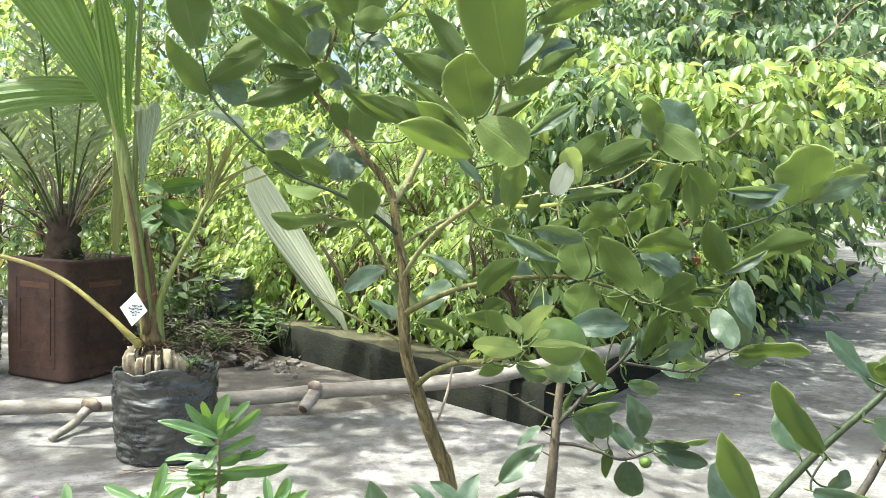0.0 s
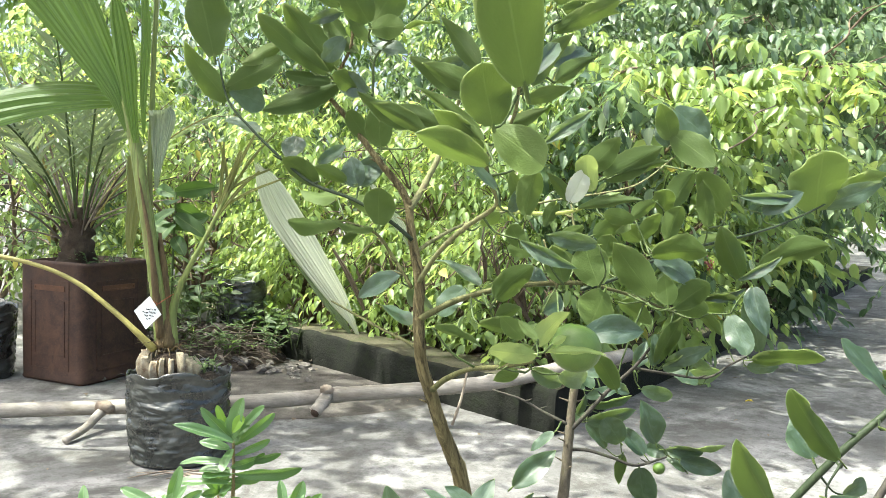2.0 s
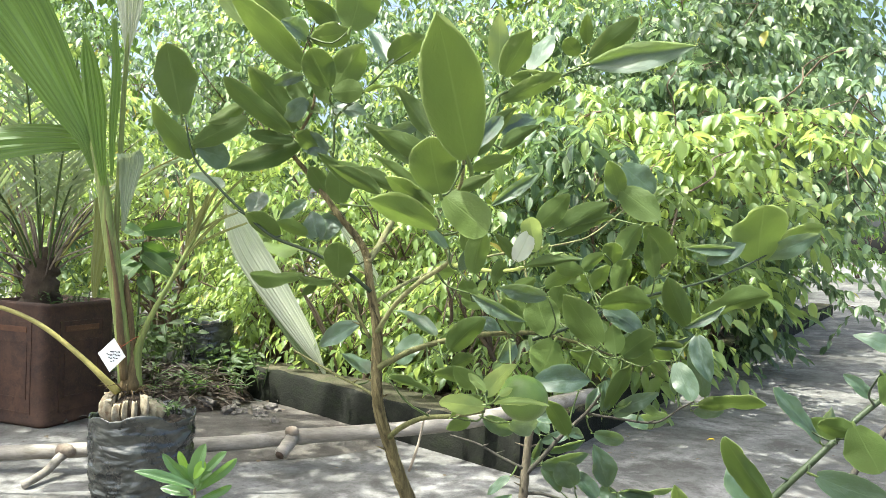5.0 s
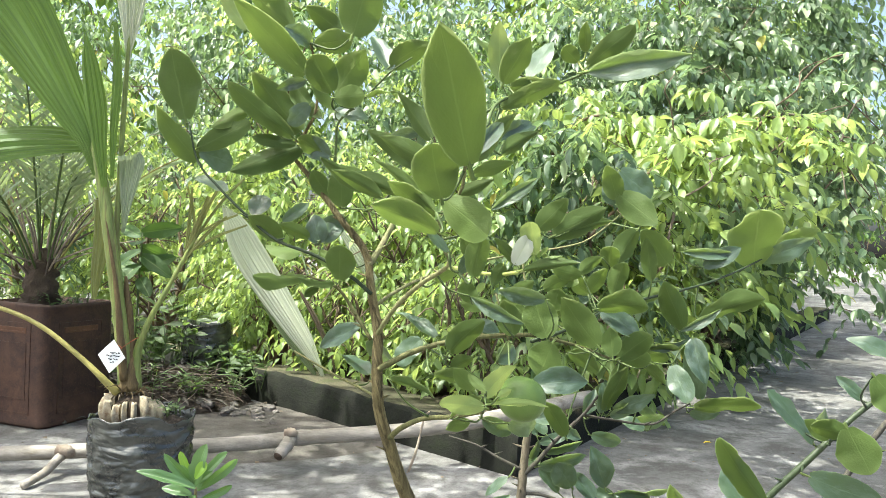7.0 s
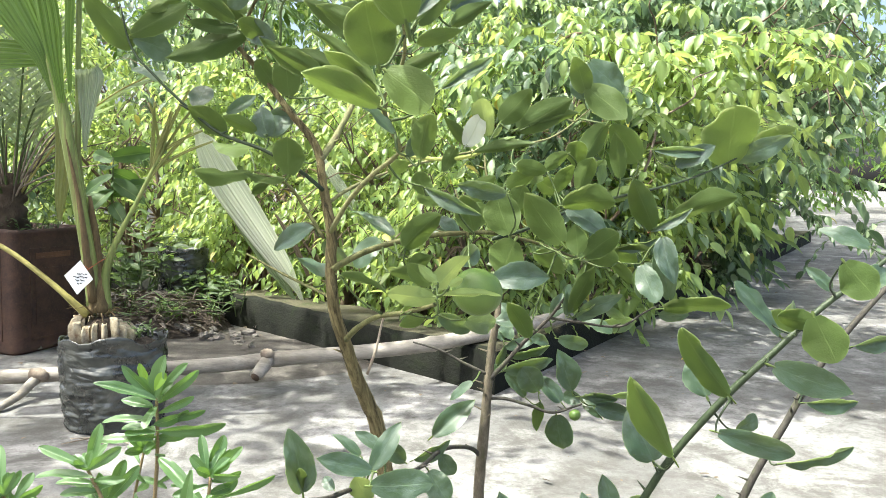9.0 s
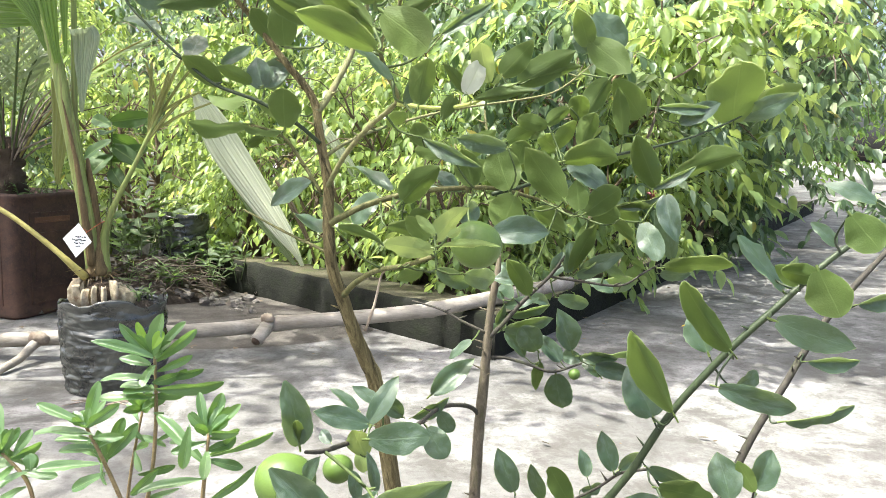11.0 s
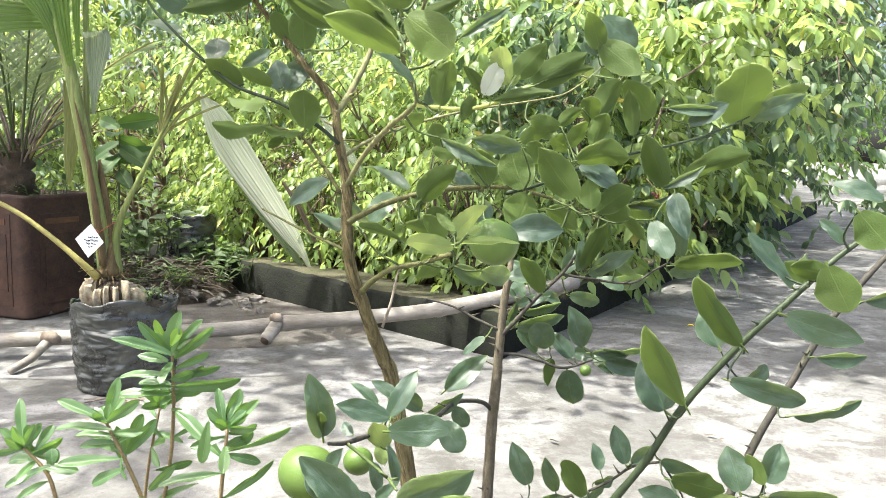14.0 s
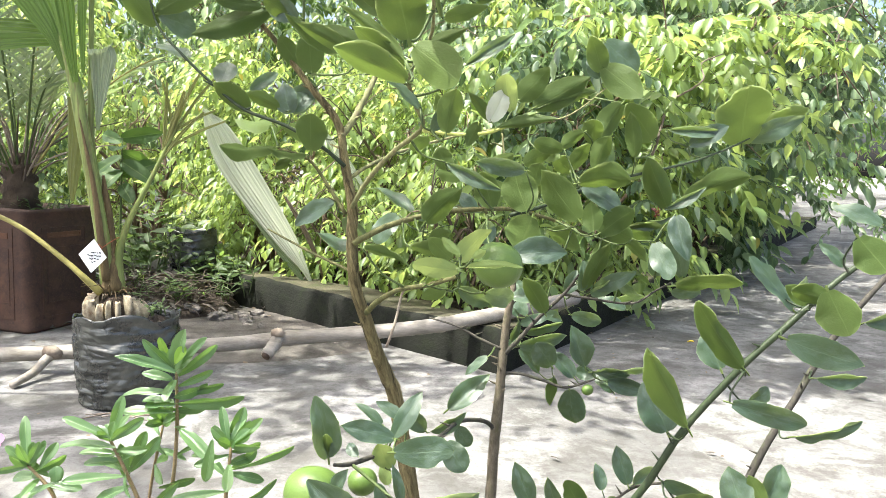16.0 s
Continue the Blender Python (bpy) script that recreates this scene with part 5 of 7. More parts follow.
BOUGH_GREY = [(0, 0.75, 0.486, 0.0018), (0.019, 0.765, 0.5, 0.0016), (0.048, 0.79, 0.514, 0.0013), (0.107, 0.82, 0.532, 0.0011), (0.181, 0.84, 0.546, 0.001), (0.212, 0.86, 0.558, 0.0008), (0.25, 0.875, 0.589, 0.0006)]
TWIG_BLOSSOM = [(0.067, 0.648, 0.526, 0.0017), (0.093, 0.63, 0.523, 0.0014), (0.114, 0.615, 0.525, 0.0013), (0.133, 0.605, 0.534, 0.001)]
BOUGH_RIGHT = [(0.008, 0.742, 0.433, 0.0036), (0.016, 0.742, 0.438, 0.0033), (0.04, 0.745, 0.45, 0.0030), (0.081, 0.752, 0.461, 0.0027), (0.134, 0.765, 0.465, 0.0024), (0.161, 0.775, 0.461, 0.0020), (0.195, 0.8, 0.451, 0.0016), (0.239, 0.84, 0.434, 0.0012), (0.285, 0.88, 0.425, 0.0009)]
BOUGH_FAR_RIGHT = [(0.142, 0.76, 0.46, 0.0022), (0.176, 0.79, 0.468, 0.002), (0.22, 0.83, 0.484, 0.0019), (0.26, 0.86, 0.494, 0.0018), (0.308, 0.885, 0.504, 0.0017), (0.359, 0.915, 0.517, 0.0015), (0.41, 0.945, 0.536, 0.0012), (0.431, 0.955, 0.547, 0.0009)]
TWIG_FRUIT = [(0.019, 0.75, 0.372, 0.0032), (0.031, 0.725, 0.387, 0.0028), (0.05, 0.69, 0.403, 0.0024), (0.073, 0.655, 0.413, 0.0021), (0.094, 0.62, 0.425, 0.0018)]
TWIG_LOW_LEFT = [(0.005, 0.745, 0.409, 0.0018), (-0.008, 0.76, 0.412, 0.0016), (-0.037, 0.78, 0.421, 0.0014), (-0.078, 0.8, 0.438, 0.001)]
TWIG_DEAD = [(0.036, 0.765, 0.338, 0.0022), (0.043, 0.77, 0.36, 0.002), (0.048, 0.775, 0.384, 0.0016), (0.053, 0.77, 0.392, 0.001)]
TWIG_CROWN = [(-0.037, 0.74, 0.591, 0.0016), (-0.035, 0.735, 0.625, 0.0014), (-0.032, 0.73, 0.646, 0.0012), (-0.008, 0.725, 0.668, 0.0011), (0.011, 0.72, 0.687, 0.001), (0.029, 0.72, 0.7, 0.0008)]
TWIG_TOP_RIGHT = [(0.075, 0.55, 0.59, 0.0013), (0.087, 0.58, 0.619, 0.0013), (0.098, 0.615, 0.645, 0.0013), (0.131, 0.64, 0.66, 0.0012), (0.168, 0.66, 0.679, 0.0009)]
TWIG_UPRIGHT = [(0.153, 0.77, 0.461, 0.0018), (0.151, 0.78, 0.486, 0.0016), (0.138, 0.79, 0.511, 0.0014), (0.135, 0.8, 0.532, 0.001)]
TWIG_UPRIGHT_B = [(0.121, 0.756, 0.46, 0.0015), (0.116, 0.76, 0.481, 0.0013), (0.109, 0.765, 0.501, 0.001)]
STEM_TWO = [(0.143, 0.87, 0.057, 0.0067), (0.142, 0.87, 0.119, 0.0062), (0.143, 0.872, 0.17, 0.0058), (0.145, 0.874, 0.218, 0.0055), (0.148, 0.875, 0.266, 0.0051), (0.15, 0.876, 0.301, 0.0046), (0.153, 0.878, 0.342, 0.004), (0.158, 0.88, 0.374, 0.0032), (0.16, 0.885, 0.394, 0.0018)]
TWO_RIGHT = [(0.15, 0.875, 0.306, 0.0026), (0.167, 0.872, 0.326, 0.0023), (0.185, 0.868, 0.349, 0.0021), (0.208, 0.86, 0.375, 0.0018), (0.221, 0.85, 0.397, 0.0014)]
TWO_FAR = [(0.208, 0.86, 0.375, 0.0015), (0.24, 0.865, 0.37, 0.0013), (0.281, 0.87, 0.366, 0.0012), (0.305, 0.875, 0.379, 0.001), (0.32, 0.87, 0.389, 0.0008)]
TWO_LEFT = [(0.148, 0.875, 0.313, 0.0017), (0.124, 0.88, 0.323, 0.0015), (0.101, 0.885, 0.334, 0.0012), (0.072, 0.89, 0.341, 0.0009)]
TWO_ARC = [(0.145, 0.874, 0.226, 0.0026), (0.134, 0.865, 0.238, 0.0023), (0.115, 0.84, 0.248, 0.0022), (0.1, 0.8, 0.257, 0.0021), (0.084, 0.75, 0.261, 0.0019), (0.061, 0.69, 0.274, 0.0018), (0.039, 0.645, 0.285, 0.0018), (0.023, 0.615, 0.29, 0.0017), (0.013, 0.6, 0.295, 0.0013)]
TWO_HANGER = [(0.023, 0.615, 0.29, 0.0013), (0.037, 0.61, 0.281, 0.0012), (0.053, 0.6, 0.272, 0.0011), (0.061, 0.58, 0.272, 0.0009)]
TWO_LOW = [(0.147, 0.876, 0.287, 0.0018), (0.169, 0.876, 0.287, 0.0017), (0.195, 0.876, 0.28, 0.0015), (0.218, 0.875, 0.274, 0.0014), (0.248, 0.878, 0.283, 0.001)]
STEM_THREE = [(0.202, 0.7, 0.166, 0.0047), (0.227, 0.695, 0.208, 0.004), (0.253, 0.685, 0.252, 0.0036), (0.277, 0.675, 0.302, 0.0034), (0.313, 0.665, 0.354, 0.0032), (0.349, 0.66, 0.394, 0.0029), (0.381, 0.665, 0.423, 0.0026), (0.418, 0.67, 0.45, 0.0023), (0.459, 0.68, 0.479, 0.0018)]
STEM_BROWN = [(0.343, 0.8, 0.115, 0.0051), (0.364, 0.8, 0.16, 0.0048), (0.382, 0.8, 0.207, 0.0045), (0.397, 0.8, 0.243, 0.0042), (0.424, 0.805, 0.289, 0.0038), (0.458, 0.81, 0.348, 0.0035), (0.506, 0.815, 0.407, 0.003), (0.547, 0.82, 0.45, 0.0024)]
TWIG_LONG = [(0.09, 0.72, 0.18, 0.0016), (0.123, 0.73, 0.191, 0.0015), (0.158, 0.735, 0.193, 0.0015), (0.187, 0.735, 0.194, 0.0014), (0.206, 0.735, 0.2, 0.0013)]
TWIG_THREE = [(0.22, 0.735, 0.204, 0.0012), (0.238, 0.73, 0.217, 0.0012), (0.255, 0.725, 0.232, 0.0013), (0.268, 0.69, 0.251, 0.0012)]
TWIG_BROWN_LOW = [(0.363, 0.795, 0.158, 0.0016), (0.377, 0.78, 0.174, 0.0015), (0.38, 0.76, 0.191, 0.0012), (0.379, 0.75, 0.208, 0.001)]
LEAVES_LEFT_BOUGH = [
    (-0.168, 0.74, 0.645, -0.177, 0.734, 0.702, 0.0395, 163),
    (-0.156, 0.74, 0.609, -0.187, 0.72, 0.649, 0.0253, 225),
    (-0.156, 0.74, 0.62, -0.112, 0.738, 0.644, 0.0205, 165),
    (-0.155, 0.74, 0.617, -0.131, 0.76, 0.612, 0.0297, -10),
    (-0.13, 0.74, 0.583, -0.168, 0.77, 0.604, 0.0163, 30),
    (-0.067, 0.75, 0.625, -0.123, 0.73, 0.599, 0.0229, 200),
    (-0.104, 0.74, 0.563, -0.101, 0.75, 0.582, 0.0199, -5, 1),
    (-0.081, 0.74, 0.542, -0.105, 0.73, 0.564, 0.0206, 178, 0),
    (-0.082, 0.75, 0.559, -0.063, 0.77, 0.578, 0.0111, 25, 0),
    (-0.048, 0.75, 0.541, -0.056, 0.75, 0.565, 0.0211, -8, 0),
    (-0.048, 0.75, 0.544, -0.029, 0.76, 0.565, 0.0185, 10, 5),
    (-0.057, 0.75, 0.545, -0.082, 0.74, 0.558, 0.0118, 187, 2),
    (-0.048, 0.75, 0.502, -0.06, 0.74, 0.494, 0.0083, 188, 6),
]
LEAVES_LEFT_TWIG = [
    (-0.027, 0.73, 0.51, -0.025, 0.722, 0.539, 0.0272, 163),
    (-0.059, 0.74, 0.512, -0.098, 0.72, 0.506, 0.0141, 242),
    (-0.033, 0.74, 0.507, -0.062, 0.73, 0.508, 0.012, 242),
    (-0.014, 0.78, 0.466, -0.056, 0.8, 0.444, 0.0192, 20),
    (-0.003, 0.78, 0.422, -0.034, 0.81, 0.438, 0.0197, 30),
    (-0.006, 0.8, 0.452, 0.017, 0.83, 0.419, 0.0241, 50),
    (-0.025, 0.78, 0.522, -0.062, 0.81, 0.529, 0.017, 220),
    (-0.072, 0.78, 0.532, -0.107, 0.81, 0.534, 0.0192, 235),
]
LEAVES_CROWN_A = [
    (-0.074, 0.74, 0.633, -0.122, 0.71, 0.67, 0.0196, 210),
    (-0.069, 0.75, 0.639, -0.111, 0.743, 0.684, 0.0293, 199),
    (-0.087, 0.74, 0.635, -0.121, 0.74, 0.668, 0.0189, 60),
    (-0.079, 0.77, 0.644, -0.08, 0.79, 0.677, 0.0234, 14),
    (-0.06, 0.72, 0.683, -0.114, 0.7, 0.734, 0.0254, 193),
    (-0.117, 0.74, 0.725, -0.142, 0.74, 0.754, -0.0132, 180),
    (-0.074, 0.72, 0.723, -0.107, 0.727, 0.753, 0.0291, 167),
    (-0.056, 0.71, 0.707, -0.069, 0.69, 0.715, 0.02, -8),
    (-0.036, 0.74, 0.726, -0.063, 0.743, 0.744, 0.0192, 190),
    (-0.019, 0.7, 0.712, -0.007, 0.709, 0.757, 0.0388, 197),
    (-0.055, 0.73, 0.71, -0.023, 0.72, 0.716, 0.0214, 185),
    (-0.036, 0.71, 0.667, -0.05, 0.7, 0.694, 0.0263, 188),
]
LEAVES_CROWN_B = [
    (-0.034, 0.72, 0.669, -0.011, 0.72, 0.703, 0.0273, 166),
    (-0.032, 0.7, 0.66, -0.008, 0.699, 0.662, 0.0186, 162),
    (-0.05, 0.74, 0.651, -0.079, 0.75, 0.68, 0.0161, 230),
    (-0.038, 0.73, 0.657, -0.06, 0.73, 0.681, 0.0162, 235),
    (-0.037, 0.74, 0.647, -0.016, 0.76, 0.665, 0.0163, -30),
    (0.012, 0.72, 0.688, -0.008, 0.74, 0.727, 0.0167, 10),
    (0.011, 0.72, 0.692, 0.037, 0.73, 0.716, 0.0219, 196),
    (-0.008, 0.72, 0.666, 0.018, 0.73, 0.674, 0.0146, 240),
    (-0.048, 0.73, 0.62, -0.065, 0.72, 0.629, 0.0167, 182),
    (-0.042, 0.76, 0.581, -0.058, 0.755, 0.604, 0.0164, 198),
    (-0.027, 0.73, 0.573, -0.031, 0.732, 0.606, 0.0233, 197),
    (0.017, 0.69, 0.588, -0.037, 0.67, 0.603, 0.0182, 235),
]
LEAVES_FRONT_A = [
    (0.076, 0.5, 0.587, 0.056, 0.47, 0.654, 0.0339, 190, 10),
    (0.074, 0.52, 0.596, 0.053, 0.55, 0.637, 0.0179, 5, 0),
    (0.079, 0.52, 0.594, 0.098, 0.55, 0.622, 0.0093, 20, 6),
    (0.081, 0.54, 0.596, 0.101, 0.57, 0.624, 0.0149, 186, 2),
    (0.061, 0.52, 0.569, 0.055, 0.51, 0.599, 0.0277, 186, 1),
    (0.051, 0.6, 0.615, 0.031, 0.62, 0.646, 0.0153, 165, 3),
    (0.048, 0.58, 0.593, 0.014, 0.6, 0.615, 0.0154, 193, 5),
    (0.059, 0.57, 0.59, 0.021, 0.59, 0.614, 0.0157, 179, 0),
    (0.056, 0.56, 0.564, 0.02, 0.57, 0.596, 0.0106, 167, 6),
    (0.059, 0.55, 0.55, 0.02, 0.53, 0.569, 0.017, 174, 2),
]
LEAVES_FRONT_TWIGS = [
    (0.055, 0.57, 0.559, 0.028, 0.56, 0.583, 0.0153, 171, 0),
    (0.063, 0.55, 0.57, 0.089, 0.53, 0.548, 0.0245, 172, 1),
    (0.08, 0.56, 0.588, 0.102, 0.57, 0.598, 0.0096, 187, 5),
    (0.1, 0.6, 0.606, 0.123, 0.62, 0.625, 0.0109, 194, 6),
    (0.103, 0.62, 0.618, 0.127, 0.64, 0.635, 0.0113, 4, 0),
    (0.107, 0.64, 0.661, 0.142, 0.66, 0.665, 0.0156, 188, 2),
    (0.095, 0.62, 0.569, 0.131, 0.64, 0.595, 0.0091, 25, 6),
    (0.071, 0.58, 0.576, 0.093, 0.59, 0.587, 0.009, 170, 6),
    (0.017, 0.62, 0.575, -0.017, 0.62, 0.594, 0.0134, 179, 6),
    (0.03, 0.62, 0.577, -0.006, 0.63, 0.594, 0.012, 164, 2),
]
LEAVES_FRONT_B = [
    (0.099, 0.62, 0.621, 0.126, 0.64, 0.636, 0.0141, 30),
    (0.1, 0.62, 0.642, 0.139, 0.621, 0.661, 0.0138, 179),
    (0.099, 0.62, 0.661, 0.096, 0.62, 0.701, -0.0168, 180),
    (0.1, 0.61, 0.657, 0.115, 0.606, 0.688, 0.0202, 202),
    (0.122, 0.65, 0.671, 0.141, 0.68, 0.706, 0.0188, -25),
    (0.098, 0.64, 0.685, 0.079, 0.64, 0.696, 0.0093, 220),
    (0.167, 0.66, 0.683, 0.198, 0.653, 0.712, 0.0174, 176),
    (0.164, 0.64, 0.674, 0.231, 0.62, 0.683, 0.0197, 40),
]
LEAVES_FRONT_C = [
    (0.168, 0.68, 0.699, 0.166, 0.673, 0.72, 0.0112, 186),
    (0.162, 0.68, 0.691, 0.15, 0.675, 0.701, 0.0138, 174),
    (0.126, 0.605, 0.538, 0.119, 0.595, 0.561, -0.0143, 185, 8),
    (0.113, 0.6, 0.53, 0.098, 0.6, 0.549, 0.0086, 177, 6),
    (0.117, 0.6, 0.527, 0.154, 0.6, 0.535, 0.0072, 190, 6),
    (0.128, 0.605, 0.532, 0.143, 0.6, 0.538, -0.0032, 181, 6),
    (0.129, 0.605, 0.537, 0.134, 0.6, 0.544, -0.0032, 175, 6),
    (0.105, 0.62, 0.531, 0.098, 0.62, 0.515, 0.0097, 188, 5),
    (0.084, 0.66, 0.532, 0.076, 0.66, 0.552, 0.0121, 174, 3),
]
LEAVES_RIGHT_TOP = [
    (0.149, 0.8, 0.562, 0.173, 0.8, 0.59, 0.0222, 168, 5),
    (0.164, 0.8, 0.556, 0.21, 0.8, 0.582, 0.0252, 172, 0),
    (0.177, 0.8, 0.56, 0.216, 0.8, 0.573, 0.0136, 192, 6),
    (0.235, 0.86, 0.597, 0.223, 0.86, 0.629, 0.0218, 172, 5),
    (0.239, 0.87, 0.627, 0.273, 0.87, 0.603, 0.0299, -3, 1),
    (0.236, 0.86, 0.602, 0.273, 0.85, 0.572, 0.0304, 164, 7),
    (0.235, 0.87, 0.592, 0.222, 0.87, 0.609, 0.0133, -11, 0),
    (0.252, 0.84, 0.565, 0.229, 0.84, 0.534, 0.0224, 177, 2),
    (0.289, 0.86, 0.532, 0.261, 0.86, 0.566, 0.0285, 177, 5),
    (0.27, 0.85, 0.515, 0.264, 0.85, 0.557, 0.0162, 174, 0),
]
LEAVES_RIGHT_INNER = [
    (0.224, 0.83, 0.525, 0.222, 0.82, 0.549, 0.0199, 174, 8),
    (0.226, 0.82, 0.501, 0.234, 0.82, 0.532, 0.0187, 182, 8),
    (0.191, 0.8, 0.519, 0.165, 0.8, 0.525, 0.0152, 184, 1),
    (0.213, 0.82, 0.536, 0.19, 0.82, 0.522, 0.0135, 176, 2),
    (0.15, 0.74, 0.499, 0.111, 0.74, 0.504, 0.0158, -25, 0),
    (0.206, 0.79, 0.489, 0.247, 0.78, 0.499, 0.0259, 200, 8),
    (0.211, 0.8, 0.486, 0.247, 0.79, 0.467, 0.023, -4, 0),
    (0.203, 0.77, 0.457, 0.172, 0.78, 0.497, 0.029, 178, 7),
    (0.166, 0.8, 0.485, 0.171, 0.8, 0.505, 0.0193, 176, 1),
    (0.156, 0.76, 0.464, 0.146, 0.77, 0.496, 0.0318, 180, 1),
]
LEAVES_RIGHT_TIP = [
    (0.412, 0.95, 0.533, 0.402, 0.93, 0.593, 0.066, 190, 11),
    (0.437, 0.97, 0.546, 0.487, 0.981, 0.58, 0.0274, 190),
    (0.422, 0.96, 0.54, 0.476, 0.94, 0.56, 0.0232, 35),
    (0.337, 0.9, 0.473, 0.393, 0.89, 0.504, 0.0236, 192),
    (0.269, 0.86, 0.446, 0.312, 0.86, 0.453, 0.0095, 60, 6),
]
LEAVES_RIGHT_OUTER = [
    (0.313, 0.88, 0.465, 0.287, 0.87, 0.516, 0.0281, 186, 2),
    (0.227, 0.79, 0.444, 0.255, 0.79, 0.465, 0.024, 168, 1),
    (0.322, 0.92, 0.546, 0.384, 0.92, 0.544, 0.0118, 30, 6),
    (0.345, 0.92, 0.53, 0.385, 0.92, 0.553, 0.0201, 12, 0),
    (0.31, 0.88, 0.463, 0.353, 0.88, 0.485, 0.0097, 35, 6),
    (0.122, 0.78, 0.491, 0.141, 0.78, 0.514, 0.0167, 187, 3),
    (0.206, 0.84, 0.501, 0.219, 0.84, 0.527, 0.0161, 190, 5),
]
LEAVES_RIGHT_MID_A = [
    (0.219, 0.78, 0.447, 0.217, 0.787, 0.471, 0.0193, 184, 0),
    (0.259, 0.8, 0.439, 0.233, 0.811, 0.45, 0.0207, 185),
    (0.161, 0.76, 0.459, 0.147, 0.75, 0.432, 0.0337, 176, 1),
    (0.138, 0.7, 0.431, 0.181, 0.7, 0.44, 0.023, -12, 2),
    (0.056, 0.76, 0.46, 0.018, 0.78, 0.485, 0.0203, 40),
    (0.06, 0.77, 0.455, 0.087, 0.77, 0.464, 0.0142, 40),
    (0.113, 0.77, 0.464, 0.093, 0.77, 0.477, 0.0144, 30, 0),
]
LEAVES_RIGHT_MID_B = [
    (0.156, 0.8, 0.505, 0.18, 0.811, 0.519, 0.0156, 173),
    (0.169, 0.82, 0.52, 0.191, 0.808, 0.511, 0.0169, 160),
    (0.042, 0.8, 0.454, 0.02, 0.8, 0.43, 0.0252, 20),
    (0.024, 0.67, 0.437, 0.06, 0.66, 0.43, 0.0125, 200),
    (0.071, 0.76, 0.433, 0.09, 0.752, 0.446, 0.0139, 192),
    (0.057, 0.72, 0.434, 0.097, 0.72, 0.431, 0.0142, 195),
    (0.181, 0.8, 0.367, 0.162, 0.797, 0.401, 0.0198, 171),
    (0.144, 0.84, 0.481, 0.124, 0.84, 0.475, 0.0232, 200),
    (0.194, 0.84, 0.483, 0.167, 0.83, 0.494, 0.0234, 201),
    (0.215, 0.88, 0.498, 0.193, 0.878, 0.515, 0.0212, 167),
    (0.117, 0.84, 0.429, 0.138, 0.86, 0.445, 0.0209, 20),
]
LEAVES_AT_FRUIT = [
    (0.094, 0.605, 0.431, 0.064, 0.595, 0.435, -0.0143, 190),
    (0.094, 0.615, 0.437, 0.114, 0.625, 0.458, -0.0185, 190),
    (0.097, 0.6, 0.434, 0.135, 0.59, 0.439, -0.0055, 210),
    (0.095, 0.61, 0.442, 0.082, 0.61, 0.452, -0.0069, 210),
    (0.103, 0.59, 0.442, 0.111, 0.59, 0.447, -0.0058, 180),
    (0.072, 0.64, 0.416, 0.093, 0.64, 0.433, 0.0093, 220),
    (0.086, 0.66, 0.409, 0.069, 0.66, 0.402, 0.0109, 190),
    (0.118, 0.68, 0.404, 0.148, 0.71, 0.391, 0.0168, 30),
    (0.097, 0.68, 0.407, 0.124, 0.7, 0.39, 0.0136, 20),
    (0.09, 0.68, 0.43, 0.072, 0.68, 0.445, 0.0136, 200),
]
LEAVES_LOW_RIGHT = [
    (0.305, 0.88, 0.394, 0.308, 0.88, 0.426, 0.0222, 10),
    (0.327, 0.86, 0.396, 0.313, 0.849, 0.447, 0.0214, -20),
    (0.321, 0.86, 0.387, 0.378, 0.84, 0.396, 0.0243, 195),
    (0.32, 0.87, 0.379, 0.351, 0.87, 0.377, 0.0144, 30),
    (0.225, 0.84, 0.384, 0.243, 0.832, 0.43, 0.0176, 188),
    (0.231, 0.84, 0.38, 0.266, 0.84, 0.397, 0.0171, 40),
    (0.226, 0.86, 0.393, 0.229, 0.852, 0.409, 0.0167, -20),
    (0.264, 0.86, 0.387, 0.283, 0.86, 0.374, 0.0132, 40),
    (0.263, 0.9, 0.36, 0.305, 0.9, 0.364, 0.02, 45),
    (0.276, 0.88, 0.358, 0.252, 0.88, 0.372, 0.0146, 30),
    (0.297, 0.88, 0.43, 0.273, 0.88, 0.446, 0.0176, 169),
    (0.181, 0.84, 0.373, 0.153, 0.84, 0.377, 0.0216, 25),
]
LEAVES_CHILD_TWIG = [
    (0.009, 0.6, 0.3, 0.005, 0.59, 0.342, 0.0203152, 28, 3),
    (0.009, 0.6, 0.3, 0.008, 0.591, 0.321, 0.0074, 181),
    (0.027, 0.62, 0.294, 0.018, 0.627, 0.3, 0.0084, -4),
    (0.052, 0.63, 0.304, 0.017, 0.62, 0.317, 0.0158, 20),
    (0.051, 0.64, 0.301, 0.071, 0.652, 0.331, 0.0151, -1),
    (0.041, 0.66, 0.304, 0.022, 0.66, 0.32, 0.0095, 30),
    (0.074, 0.66, 0.3, 0.058, 0.654, 0.318, 0.0141, -4),
    (0.057, 0.68, 0.301, 0.037, 0.68, 0.316, 0.0109, 20),
    (0.053, 0.62, 0.297, 0.093, 0.61, 0.302, 0.0226, 10),
    (0.049, 0.64, 0.277, 0.04, 0.64, 0.297, -0.0183, 180),
    (0.092, 0.76, 0.254, 0.109, 0.749, 0.233, 0.0234, -3),
    (0.103, 0.8, 0.254, 0.115, 0.794, 0.239, 0.0173, 17),
]
